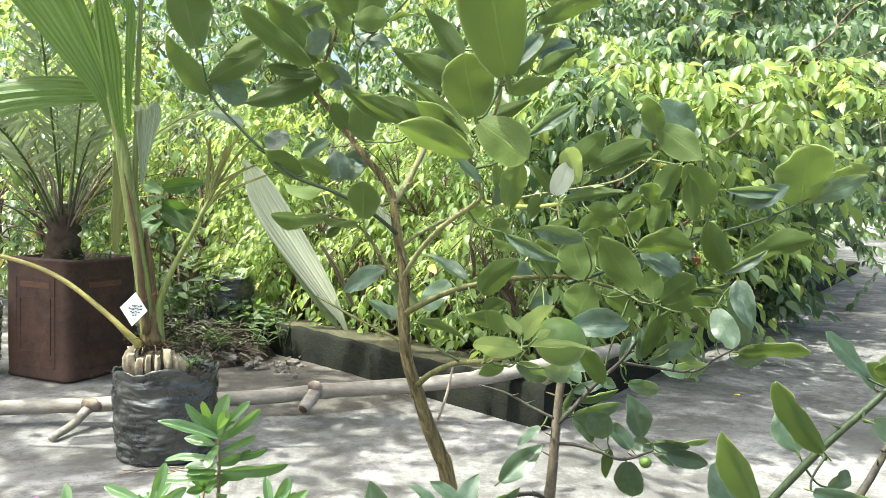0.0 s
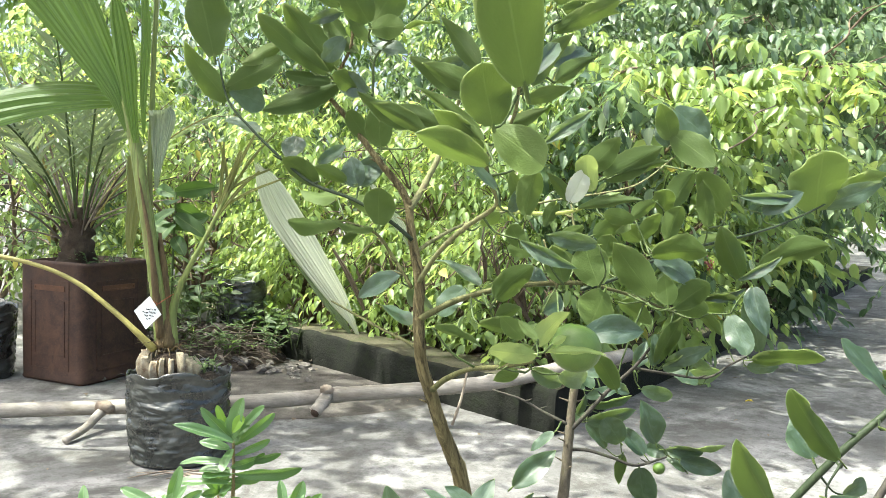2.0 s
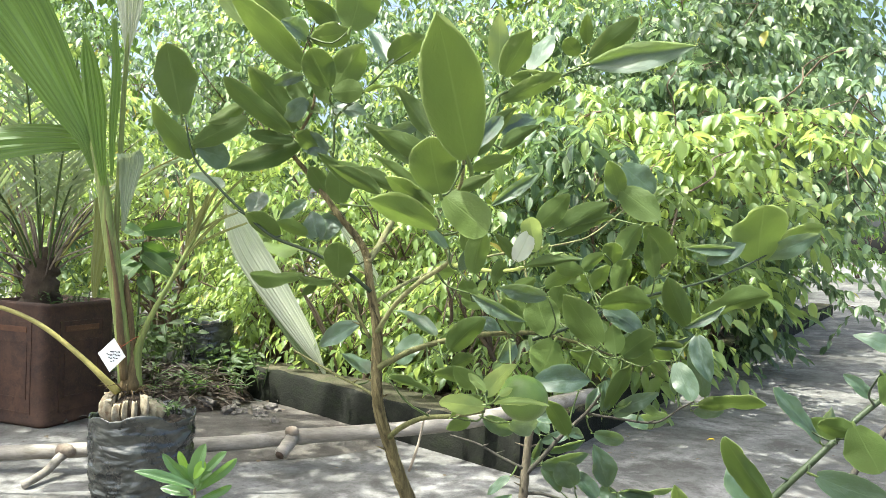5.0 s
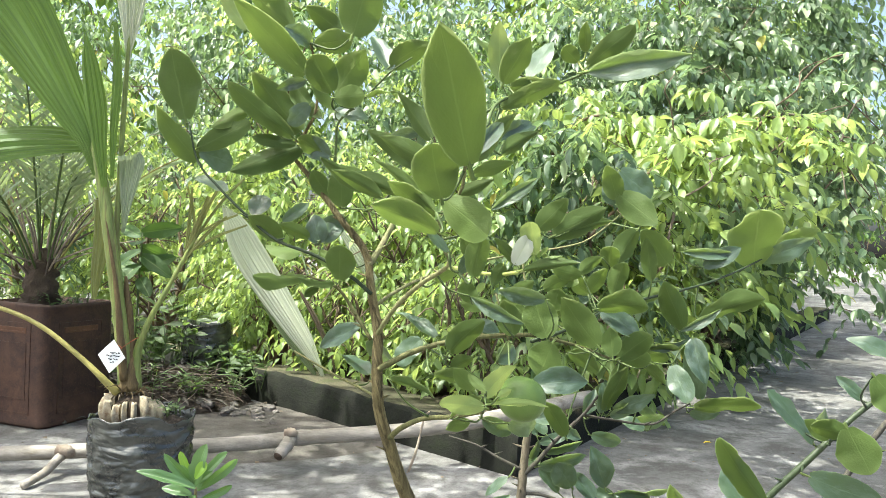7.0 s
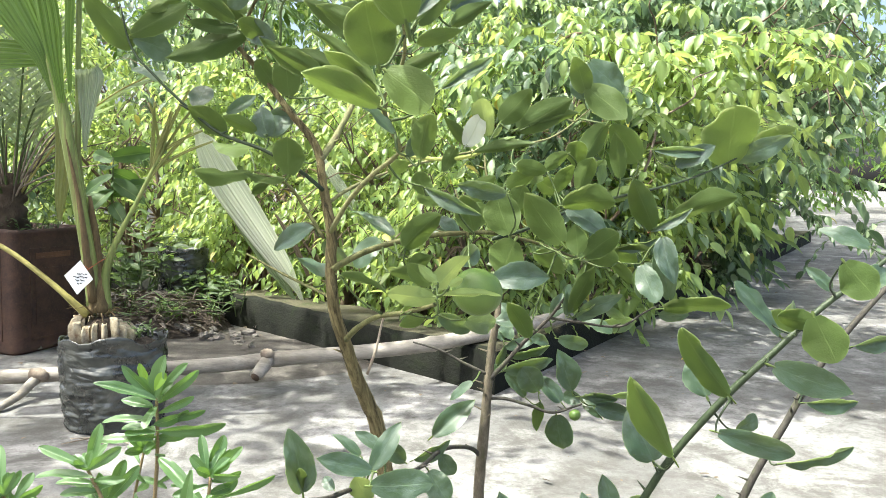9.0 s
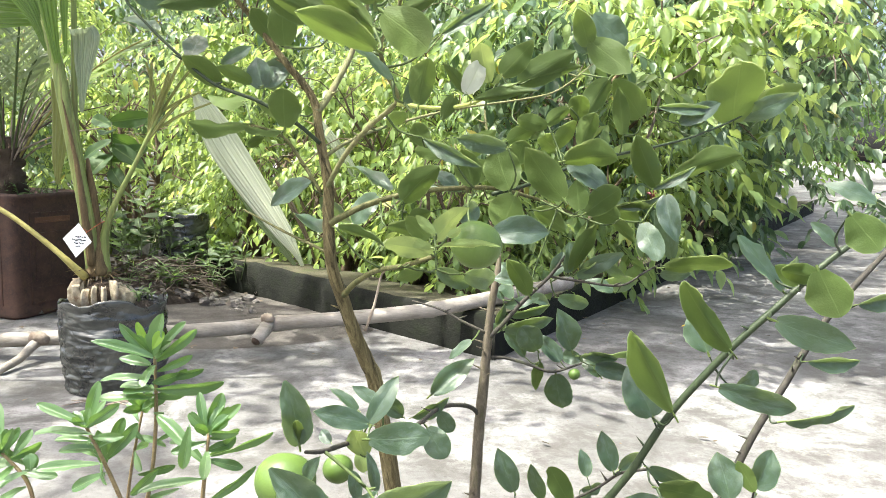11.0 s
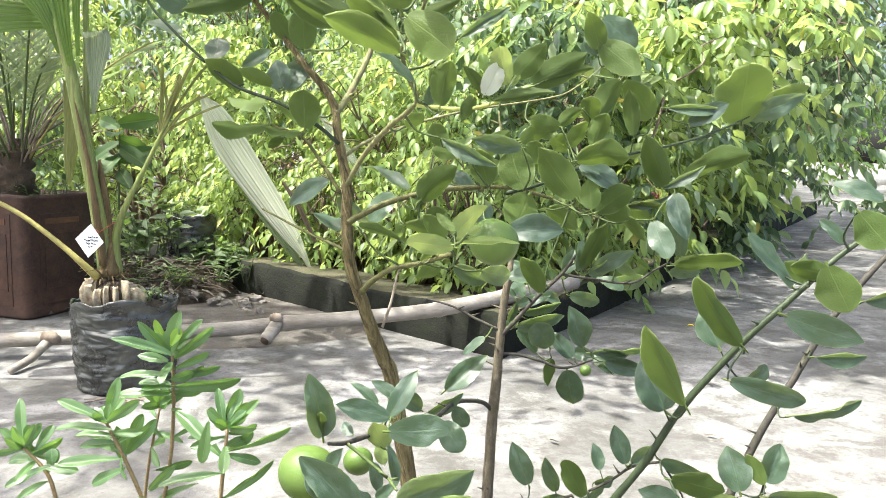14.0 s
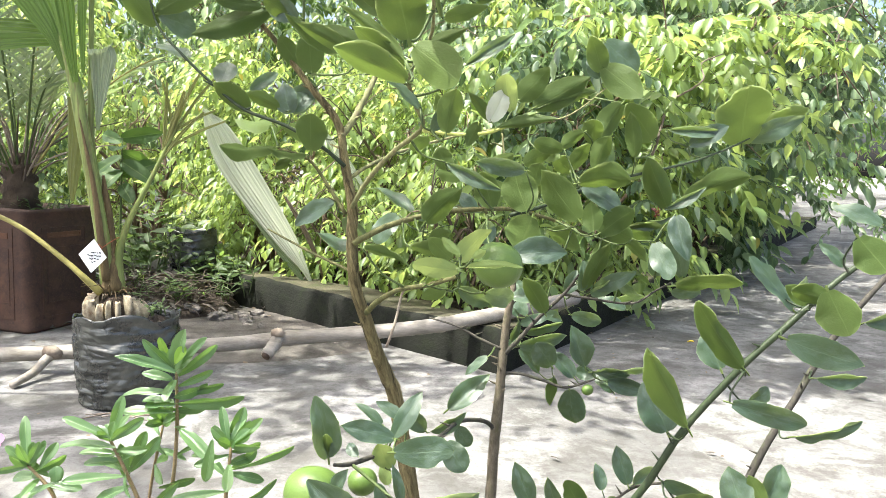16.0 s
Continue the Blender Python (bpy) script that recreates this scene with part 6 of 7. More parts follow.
LEAVES_CHILD_LOW = [
    (0.078, 0.8, 0.249, 0.111, 0.8, 0.265, 0.0144, 50),
    (0.095, 0.86, 0.252, 0.135, 0.868, 0.287, 0.0235, 0),
    (0.042, 0.5, 0.295, 0.018, 0.49, 0.329, 0.0201, 20),
    (0.023, 0.52, 0.294, 0.014, 0.52, 0.31, 0.0151, 10),
    (0.066, 0.52, 0.292, 0.104, 0.51, 0.313, 0.0276, 20),
    (0.056, 0.48, 0.305, 0.1, 0.46, 0.319, -0.0123, 30),
    (0.046, 0.6, 0.257, 0.059, 0.589, 0.272, 0.0082, -11),
    (0.059, 0.62, 0.26, 0.053, 0.62, 0.286, 0.009, 20),
    (0.046, 0.62, 0.253, 0.042, 0.62, 0.273, 0.0101, 10),
    (0.047, 0.66, 0.256, 0.041, 0.66, 0.271, -0.0099, 0),
    (0.044, 0.58, 0.258, 0.035, 0.58, 0.271, 0.0113, 20),
    (0.012, 0.61, 0.272, 0.02, 0.604, 0.289, 0.0116, -13),
]
LEAVES_STEM_TWO = [
    (0.237, 0.88, 0.296, 0.223, 0.874, 0.337, 0.0263, 16),
    (0.202, 0.88, 0.295, 0.184, 0.871, 0.319, 0.0269, -20),
    (0.226, 0.88, 0.284, 0.204, 0.89, 0.309, 0.0184, 3),
    (0.249, 0.88, 0.284, 0.229, 0.892, 0.288, 0.015, -4),
    (0.268, 0.88, 0.269, 0.252, 0.89, 0.287, 0.0174, 7),
    (0.262, 0.88, 0.28, 0.303, 0.88, 0.269, 0.0187, 10),
    (0.222, 0.88, 0.27, 0.231, 0.887, 0.23, 0.0292, 11),
    (0.205, 0.88, 0.282, 0.202, 0.88, 0.254, 0.0145, 162),
    (0.248, 0.88, 0.29, 0.305, 0.88, 0.294, 0.014, 55),
    (0.254, 0.88, 0.292, 0.284, 0.88, 0.285, 0.0154, 35),
    (0.191, 0.9, 0.283, 0.173, 0.893, 0.308, 0.0135, 16),
    (0.133, 0.86, 0.308, 0.11, 0.86, 0.292, 0.0116, 30),
]
LEAVES_STEM_TWO_B = [
    (0.168, 0.88, 0.315, 0.216, 0.88, 0.324, 0.0172, 30),
    (0.175, 0.9, 0.327, 0.215, 0.9, 0.335, 0.0138, 40),
    (0.166, 0.9, 0.343, 0.158, 0.91, 0.356, 0.0112, 19),
    (0.17, 0.9, 0.335, 0.202, 0.896, 0.346, 0.0119, 7),
    (0.176, 0.9, 0.345, 0.163, 0.907, 0.361, 0.0142, 6),
    (0.185, 0.9, 0.318, 0.204, 0.908, 0.298, 0.0118, 1),
    (0.17, 0.9, 0.317, 0.15, 0.904, 0.307, 0.0107, 8),
    (0.161, 0.9, 0.317, 0.168, 0.894, 0.337, 0.0099, 19),
    (0.192, 0.92, 0.341, 0.221, 0.931, 0.337, 0.0128, -19),
    (0.212, 0.88, 0.372, 0.227, 0.891, 0.396, 0.0159, 20),
    (0.221, 0.88, 0.35, 0.251, 0.88, 0.344, 0.0159, 20),
    (0.179, 0.92, 0.363, 0.163, 0.924, 0.377, 0.0141, -20),
]
LEAVES_STEM_THREE_A = [
    (0.267, 0.64, 0.315, 0.228, 0.63, 0.376, 0.0202, 205),
    (0.262, 0.67, 0.301, 0.247, 0.68, 0.336, 0.0307, -10),
    (0.305, 0.64, 0.361, 0.26, 0.63, 0.41, 0.0184, 205),
    (0.3, 0.67, 0.352, 0.29, 0.68, 0.381, 0.0256, -10),
    (0.331, 0.63, 0.385, 0.375, 0.61, 0.371, 0.0224, 20),
    (0.352, 0.67, 0.4, 0.319, 0.67, 0.439, 0.0185, 25),
    (0.357, 0.68, 0.401, 0.373, 0.69, 0.422, 0.0182, 20),
    (0.354, 0.65, 0.408, 0.341, 0.66, 0.419, 0.0144, 164),
    (0.365, 0.64, 0.414, 0.342, 0.651, 0.418, 0.0168, 187),
    (0.357, 0.63, 0.421, 0.367, 0.619, 0.392, 0.0315, 165),
    (0.295, 0.63, 0.337, 0.344, 0.62, 0.326, 0.0174, 20),
    (0.328, 0.68, 0.323, 0.344, 0.68, 0.333, 0.0123, 25),
]
LEAVES_STEM_THREE_B = [
    (0.393, 0.68, 0.433, 0.378, 0.683, 0.45, 0.0111, 3),
    (0.432, 0.7, 0.465, 0.4, 0.706, 0.482, 0.0159, 19),
    (0.37, 0.62, 0.46, 0.386, 0.613, 0.438, 0.0272, 158),
    (0.406, 0.76, 0.268, 0.467, 0.76, 0.275, 0.0136, 60),
    (0.471, 0.78, 0.37, 0.51, 0.78, 0.377, 0.0157, 40),
    (0.431, 0.78, 0.317, 0.479, 0.78, 0.316, 0.0144, 40),
    (0.332, 0.68, 0.423, 0.322, 0.68, 0.437, 0.0167, 40),
    (0.408, 0.66, 0.438, 0.431, 0.67, 0.454, 0.0177, -21),
]
LEAVES_STEM_THREE_LOW = [
    (0.354, 0.74, 0.205, 0.346, 0.749, 0.24, 0.0286, -17),
    (0.375, 0.74, 0.212, 0.36, 0.747, 0.235, 0.0145, 192),
    (0.379, 0.75, 0.211, 0.399, 0.759, 0.239, 0.0278, 2),
    (0.375, 0.73, 0.205, 0.436, 0.73, 0.202, 0.0211, 15),
    (0.265, 0.68, 0.256, 0.302, 0.68, 0.242, 0.0141, 25),
    (0.267, 0.66, 0.249, 0.31, 0.669, 0.239, 0.0212, 167),
    (0.283, 0.68, 0.219, 0.252, 0.68, 0.232, 0.0182, 10),
    (0.287, 0.64, 0.236, 0.312, 0.64, 0.243, -0.0178, 20),
    (0.247, 0.72, 0.236, 0.238, 0.724, 0.267, 0.0166, -7),
    (0.257, 0.74, 0.228, 0.281, 0.749, 0.239, 0.0183, 12),
]
LEAVES_LONG_TWIG = [
    (0.168, 0.74, 0.207, 0.153, 0.739, 0.242, 0.0198, 1),
    (0.192, 0.74, 0.201, 0.181, 0.729, 0.234, 0.0141, -20),
    (0.213, 0.72, 0.206, 0.194, 0.722, 0.236, 0.0192, 180),
    (0.23, 0.74, 0.222, 0.226, 0.749, 0.242, 0.0132, 5),
    (0.182, 0.74, 0.195, 0.203, 0.74, 0.194, 0.0107, 45),
    (0.217, 0.74, 0.191, 0.236, 0.74, 0.205, 0.0109, 30),
    (0.226, 0.74, 0.21, 0.243, 0.74, 0.212, 0.0111, 40),
]
LEAVES_EXTRA_RIGHT = [
    (0.311, 0.84, 0.459, 0.316, 0.82, 0.421, 0.0216, 25),
    (0.292, 0.84, 0.432, 0.3, 0.82, 0.4, 0.0237, 15),
    (0.262, 0.84, 0.434, 0.285, 0.84, 0.416, 0.0151, 200),
    (0.244, 0.84, 0.435, 0.23, 0.84, 0.402, 0.0151, 200),
    (0.235, 0.84, 0.385, 0.267, 0.82, 0.4, 0.0164, 30),
    (0.221, 0.84, 0.382, 0.225, 0.84, 0.41, 0.0116, 20),
    (0.187, 0.83, 0.442, 0.216, 0.83, 0.428, 0.0194, 200),
    (0.269, 0.86, 0.442, 0.301, 0.86, 0.451, 0.0143, 200),
    (0.264, 0.88, 0.494, 0.293, 0.88, 0.505, 0.0141, 160, 0),
]
LEAVES_EXTRA_FRONT = [
    (0.103, 0.72, 0.494, 0.078, 0.72, 0.495, 0.0133, 200, 1),
    (0.069, 0.7, 0.456, 0.093, 0.7, 0.484, 0.0218, 188, 3),
    (0.085, 0.67, 0.503, 0.123, 0.66, 0.484, 0.0102, 40, 6),
    (0.124, 0.74, 0.467, 0.115, 0.74, 0.497, 0.0222, 190, 0),
    (0.087, 0.68, 0.498, 0.078, 0.68, 0.514, 0.0147, 190),
    (0.065, 0.6, 0.538, 0.038, 0.6, 0.563, 0.0111, 30),
    (0.074, 0.6, 0.524, 0.083, 0.6, 0.537, 0.0102, 20),
    (0.083, 0.58, 0.522, 0.087, 0.58, 0.548, 0.0158, 190),
    (0.056, 0.7, 0.513, 0.069, 0.7, 0.523, 0.0117, 190),
]
LEAVES_EXTRA_CROWN = [
    (-0.114, 0.74, 0.655, -0.143, 0.74, 0.639, 0.0146, 195),
    (-0.06, 0.74, 0.661, -0.078, 0.74, 0.645, 0.0171, -20),
    (-0.064, 0.74, 0.682, -0.089, 0.74, 0.674, 0.0109, -30),
    (-0.039, 0.73, 0.616, -0.063, 0.73, 0.627, 0.0197, -20),
    (-0.071, 0.74, 0.626, -0.107, 0.74, 0.631, 0.012, 200),
    (-0.035, 0.73, 0.653, -0.008, 0.73, 0.651, 0.0139, -30),
    (0.042, 0.64, 0.626, 0.02, 0.64, 0.622, 0.0092, -30),
    (0.045, 0.64, 0.627, 0.041, 0.64, 0.613, 0.0076, -20),
    (-0.028, 0.76, 0.565, -0.051, 0.76, 0.545, 0.0217, -10),
    (0.116, 0.77, 0.461, 0.09, 0.77, 0.466, 0.0072, 20, 0),
]
PERI_TALL = [(-0.245, 0.95, 0.015, 0.0026), (-0.232, 0.95, 0.071, 0.0024), (-0.222, 0.95, 0.119, 0.0023), (-0.217, 0.95, 0.167, 0.0022), (-0.215, 0.95, 0.214, 0.002), (-0.216, 0.95, 0.26, 0.0016)]
PERI_TALL_B = [(-0.27, 0.97, 0.003, 0.0022), (-0.26, 0.97, 0.068, 0.002), (-0.252, 0.97, 0.124, 0.0018), (-0.238, 0.97, 0.19, 0.0014)]
PERI_LEFT = [(-0.21, 0.88, 0.055, 0.0026), (-0.222, 0.88, 0.105, 0.0024), (-0.241, 0.88, 0.155, 0.0021), (-0.262, 0.88, 0.201, 0.0016)]
PERI_RIGHT = [(-0.135, 0.84, 0.079, 0.0024), (-0.132, 0.84, 0.128, 0.0022), (-0.127, 0.84, 0.175, 0.002), (-0.123, 0.84, 0.214, 0.0015)]
PERI_EDGE = [(-0.297, 0.86, 0.063, 0.0024), (-0.307, 0.86, 0.119, 0.0022), (-0.316, 0.86, 0.152, 0.002), (-0.339, 0.86, 0.179, 0.0015)]
PERIWINKLE_TALL_LEAVES = [
    (-0.214, 0.94, 0.262, -0.202, 0.93, 0.308, 0.0253, -12),
    (-0.216, 0.94, 0.263, -0.245, 0.93, 0.297, 0.0161, -5),
    (-0.217, 0.95, 0.258, -0.235, 0.95, 0.295, -0.0125, 0),
    (-0.21, 0.93, 0.262, -0.27, 0.92, 0.285, 0.0164, 35),
    (-0.217, 0.94, 0.251, -0.25, 0.94, 0.26, 0.0157, 30),
    (-0.218, 0.94, 0.236, -0.273, 0.94, 0.237, 0.0145, 40),
    (-0.215, 0.93, 0.23, -0.247, 0.93, 0.232, 0.0144, 40),
    (-0.219, 0.96, 0.257, -0.185, 0.952, 0.296, 0.0161, -19),
    (-0.217, 0.96, 0.25, -0.175, 0.96, 0.283, 0.0161, 30),
    (-0.213, 0.95, 0.241, -0.177, 0.95, 0.257, 0.013, 30),
    (-0.213, 0.95, 0.233, -0.165, 0.95, 0.24, 0.0147, 40),
    (-0.207, 0.93, 0.227, -0.136, 0.91, 0.235, 0.0225, 45),
]
PERIWINKLE_TALL_LOW = [
    (-0.211, 0.93, 0.225, -0.243, 0.93, 0.226, 0.0173, 45),
    (-0.214, 0.93, 0.216, -0.27, 0.93, 0.218, 0.019, 45),
    (-0.211, 0.93, 0.234, -0.188, 0.93, 0.24, 0.0169, 30),
    (-0.218, 0.95, 0.212, -0.183, 0.95, 0.216, 0.0196, 40),
    (-0.219, 0.95, 0.2, -0.208, 0.95, 0.214, 0.0173, 30),
    (-0.21, 0.93, 0.273, -0.2, 0.93, 0.291, -0.0159, 0),
    (-0.217, 0.95, 0.159, -0.191, 0.95, 0.174, 0.0082, 40),
    (-0.229, 0.95, 0.158, -0.244, 0.95, 0.173, 0.0082, 40),
    (-0.211, 0.93, 0.211, -0.225, 0.93, 0.207, 0.0173, 45),
    (-0.239, 0.97, 0.193, -0.232, 0.97, 0.207, 0.015, 20),
]
PERIWINKLE_LEFT_LEAVES = [
    (-0.258, 0.87, 0.207, -0.305, 0.87, 0.229, 0.0144, 30),
    (-0.263, 0.88, 0.202, -0.25, 0.878, 0.245, 0.0157, 18),
    (-0.252, 0.86, 0.209, -0.217, 0.85, 0.234, 0.0143, 20),
    (-0.253, 0.87, 0.197, -0.31, 0.87, 0.205, 0.016, 45),
    (-0.252, 0.88, 0.185, -0.295, 0.88, 0.19, 0.0135, 40),
    (-0.255, 0.9, 0.16, -0.282, 0.9, 0.177, 0.0163, 20),
    (-0.241, 0.86, 0.17, -0.292, 0.84, 0.174, 0.0164, 35),
    (-0.262, 0.92, 0.143, -0.267, 0.92, 0.18, 0.0181, 30),
    (-0.249, 0.9, 0.159, -0.221, 0.9, 0.193, 0.0163, 20),
    (-0.258, 0.92, 0.157, -0.24, 0.92, 0.194, 0.0167, 20),
    (-0.239, 0.87, 0.155, -0.275, 0.87, 0.139, 0.0175, 25),
    (-0.222, 0.86, 0.128, -0.208, 0.86, 0.117, 0.0179, 20),
]
PERIWINKLE_RIGHT_LEAVES = [
    (-0.126, 0.84, 0.214, -0.135, 0.847, 0.25, 0.0122, 12),
    (-0.128, 0.85, 0.21, -0.114, 0.85, 0.247, 0.0176, 20),
    (-0.125, 0.84, 0.212, -0.095, 0.833, 0.243, 0.0131, 2),
    (-0.13, 0.85, 0.207, -0.143, 0.845, 0.229, 0.0137, -14),
    (-0.126, 0.85, 0.204, -0.098, 0.85, 0.209, 0.013, 40),
    (-0.128, 0.86, 0.182, -0.104, 0.86, 0.199, 0.0155, 30),
    (-0.119, 0.83, 0.194, -0.058, 0.82, 0.218, 0.0131, 55),
    (-0.127, 0.84, 0.181, -0.181, 0.86, 0.224, 0.0186, 20),
    (-0.139, 0.83, 0.223, -0.144, 0.821, 0.185, 0.0154, -13),
    (-0.136, 0.86, 0.191, -0.168, 0.86, 0.199, 0.0117, 40),
    (-0.124, 0.82, 0.174, -0.177, 0.8, 0.174, 0.0138, 40),
    (-0.128, 0.84, 0.14, -0.079, 0.84, 0.173, 0.0128, 40),
]
PERIWINKLE_EDGE_LEAVES = [
    (-0.339, 0.86, 0.179, -0.349, 0.87, 0.226, 0.0139, 14),
    (-0.333, 0.86, 0.179, -0.333, 0.86, 0.203, 0.0129, 30),
    (-0.327, 0.86, 0.176, -0.314, 0.867, 0.2, 0.0138, 13),
    (-0.305, 0.85, 0.166, -0.307, 0.85, 0.181, 0.0168, 10),
    (-0.322, 0.87, 0.163, -0.35, 0.87, 0.181, 0.0133, 40),
    (-0.311, 0.85, 0.163, -0.346, 0.85, 0.147, 0.0153, 30),
    (-0.316, 0.86, 0.143, -0.359, 0.86, 0.122, 0.015, 35),
    (-0.339, 0.88, 0.159, -0.368, 0.88, 0.158, 0.0172, 30),
    (-0.319, 0.87, 0.15, -0.311, 0.87, 0.173, 0.0157, 30),
    (-0.191, 0.95, 0.103, -0.236, 0.95, 0.085, 0.0147, 40),
    (-0.237, 0.95, 0.119, -0.197, 0.95, 0.128, 0.0138, 35),
    (-0.238, 0.93, 0.104, -0.209, 0.93, 0.131, 0.0148, 25),
]


# ---- citrus saplings ----
# near-white colour paints strong light glaring off one young leaf
GLARE_YOUNG = blade_mesh("glare_white_young_leaf", leaf_material("glare_white_young_leaf", (0.52, 0.55, 0.44), (0.64, 0.66, 0.56), (0.5, 0.54, 0.32), 0.35, 0.4, 0.2), outline=citrus, fold=0.2, curl=0.1, wave=0.05, seed=44)
GROWN, YOUNG = citrus_blades("citrus_leaf", LEAF_TOP, LEAF_UNDER), citrus_blades("young_citrus_leaf", YOUNG_LEAF)


TREE_WOOD = (TRUNK, BOUGH_DARK, BOUGH_LEFT, TWIG_LEFT, BOUGH_FRONT, BOUGH_GREY, TWIG_BLOSSOM, BOUGH_RIGHT, BOUGH_FAR_RIGHT, TWIG_FRUIT, TWIG_LOW_LEFT, TWIG_CROWN, TWIG_TOP_RIGHT, TWIG_UPRIGHT, TWIG_UPRIGHT_B)


def big_sapling():
    x, y = TRUNK[0][0] + 0.02, TRUNK[0][1] + 0.01
    ob = thing("citrus_tree", (x, y, 0.095), "young thorny lime tree with glossy green leaves and fruit", "citrus tree", "potted citrus saplings")
    limb("trunk", [(x + 0.01, y, 0.09, 0.0085), *TRUNK], BARK, ob, 20, 0.085, 1, 14, "ridged pale brown trunk")
    dark, grey, front = [limb("branch", rows, GREEN_BARK, ob, 9, 0.06, 20 + k, 3) for k, rows in enumerate((BOUGH_DARK, BOUGH_GREY, BOUGH_FRONT))]
    left, left_twig, right, far_right, at_fruit, low_left, crown, top_right, up, up_b = [
        limb("twig", [(*q[:3], q[3] * 0.85) for q in rows], (DARK_GREEN_STEM, OLIVE_BARK, OLIVE_BARK, DARK_GREEN_STEM, OLIVE_BARK, OLIVE_BARK, GREEN_STEM, GREEN_STEM, OLIVE_BARK, OLIVE_BARK)[k], ob, 8, 0.05, 30 + k, 2)
        for k, rows in enumerate((BOUGH_LEFT, TWIG_LEFT, BOUGH_RIGHT, BOUGH_FAR_RIGHT, TWIG_FRUIT, TWIG_LOW_LEFT, TWIG_CROWN, TWIG_TOP_RIGHT, TWIG_UPRIGHT, TWIG_UPRIGHT_B))]
    blossom = limb("twig", TWIG_BLOSSOM, LIME_STEM, ob, 8, 0.05, 44)
    limb("twig", [(*q[:3], q[3] * 0.6) for q in TWIG_DEAD], DEAD_TWIG, ob, 7, 0.1, 45, label="thin dead grey twig")
    for k, (holder, rows) in enumerate(((left, LEAVES_LEFT_BOUGH), (left_twig, LEAVES_LEFT_TWIG), (crown, LEAVES_CROWN_A), (crown, LEAVES_CROWN_B), (front, LEAVES_FRONT_A), (front, LEAVES_FRONT_TWIGS), (grey, LEAVES_RIGHT_INNER), (far_right, LEAVES_RIGHT_OUTER), (top_right, LEAVES_FRONT_B),
                                        (blossom, LEAVES_FRONT_C), (grey, LEAVES_RIGHT_TOP), (far_right, LEAVES_RIGHT_TIP), (right, LEAVES_RIGHT_MID_A), (up, LEAVES_RIGHT_MID_B), (at_fruit, LEAVES_AT_FRUIT), (right, LEAVES_EXTRA_RIGHT), (front, LEAVES_EXTRA_FRONT), (crown, LEAVES_EXTRA_CROWN))):
        dress(ob, rows, GROWN, YOUNG, 70 + k, holder)
        stalks(holder, TREE_WOOD, rows, LIME_STEM if holder == blossom else GREEN_STEM, 70 + k)
    place_leaf(ob, GLARE_YOUNG, (0.111, 0.6, 0.531), (0.122, 0.6, 0.551), 0.014, 20, holder=blossom)
    lime(ob, (0.1235, 0.640, 0.4315), 0.0180, "ripening yellow-green lime", 1)
    return ob


def second_sapling():
    x, y = STEM_TWO[0][0], STEM_TWO[0][1]
    ob = thing("citrus_tree", (x, y, 0.065), "slim straight lime sapling with small dark leaves", "citrus tree", "potted citrus saplings")
    limb("trunk", [(x - 0.004, y, 0.06, 0.0075), *STEM_TWO], BROWN_STEM, ob, 14, 0.09, 2, 15, "smooth grey-brown stem")
    right, far, left, hanger, low = [limb("twig", rows, GREEN_STEM if k == 3 else GREY_STEM, ob, 8, 0.05, 50 + k, 2) for k, rows in enumerate((TWO_RIGHT, TWO_FAR, TWO_LEFT, TWO_HANGER, TWO_LOW))]
    arc = limb("branch", TWO_ARC, GREY_STEM, ob, 8, 0.06, 57, 3)
    for k, (holder, rows) in enumerate(((far, LEAVES_LOW_RIGHT), (arc, LEAVES_CHILD_TWIG), (low, LEAVES_STEM_TWO), (right, LEAVES_STEM_TWO_B))):
        dress(ob, rows, GROWN, YOUNG, 90 + k, holder)
        stalks(holder, (STEM_TWO, TWO_RIGHT, TWO_FAR, TWO_LEFT, TWO_HANGER, TWO_LOW, TWO_ARC), rows, GREEN_STEM, 90 + k)
    lime(ob, (-0.005, 0.625, 0.263), 0.0215, "large green lime", 2)
    lime(ob, (0.027, 0.66, 0.258), 0.0115, "small green lime", 3)
    lime(ob, (0.24, 0.875, 0.272), 0.0062, "tiny green lime", 4)
    return ob


def third_sapling():
    x, y = STEM_BROWN[0][0] - 0.05, STEM_BROWN[0][1] - 0.01
    ob = thing("citrus_tree", (x, y, 0.075), "leaning citrus sapling with a green and a brown stem", "citrus tree", "potted citrus saplings")
    limb("trunk", [(x + 0.01, y, 0.07, 0.006), *[(*q[:3], q[3] * 0.86) for q in STEM_BROWN]], GREY_STEM, ob, 12, 0.08, 3, 12, "thorny grey-brown stem")
    green = limb("branch", [(x - 0.01, y - 0.01, 0.07, 0.006), *[(*q[:3], q[3] * 0.86) for q in STEM_THREE]], DARK_GREEN_STEM, ob, 12, 0.05, 4, 6, "smooth dark green stem")
    long, short, low = [limb("twig", rows, GREY_STEM, ob, 8, 0.05, 60 + k, 2) for k, rows in enumerate((TWIG_LONG, TWIG_THREE, TWIG_BROWN_LOW))]
    for k, (holder, rows) in enumerate(((green, LEAVES_STEM_THREE_A), (green, LEAVES_STEM_THREE_B), (low, LEAVES_STEM_THREE_LOW), (long, LEAVES_LONG_TWIG))):
        dress(ob, rows, GROWN, YOUNG, 110 + k, holder)
        stalks(holder, (STEM_BROWN, STEM_THREE, TWIG_LONG, TWIG_THREE, TWIG_BROWN_LOW), rows, DARK_GREEN_STEM, 110 + k)
    return ob


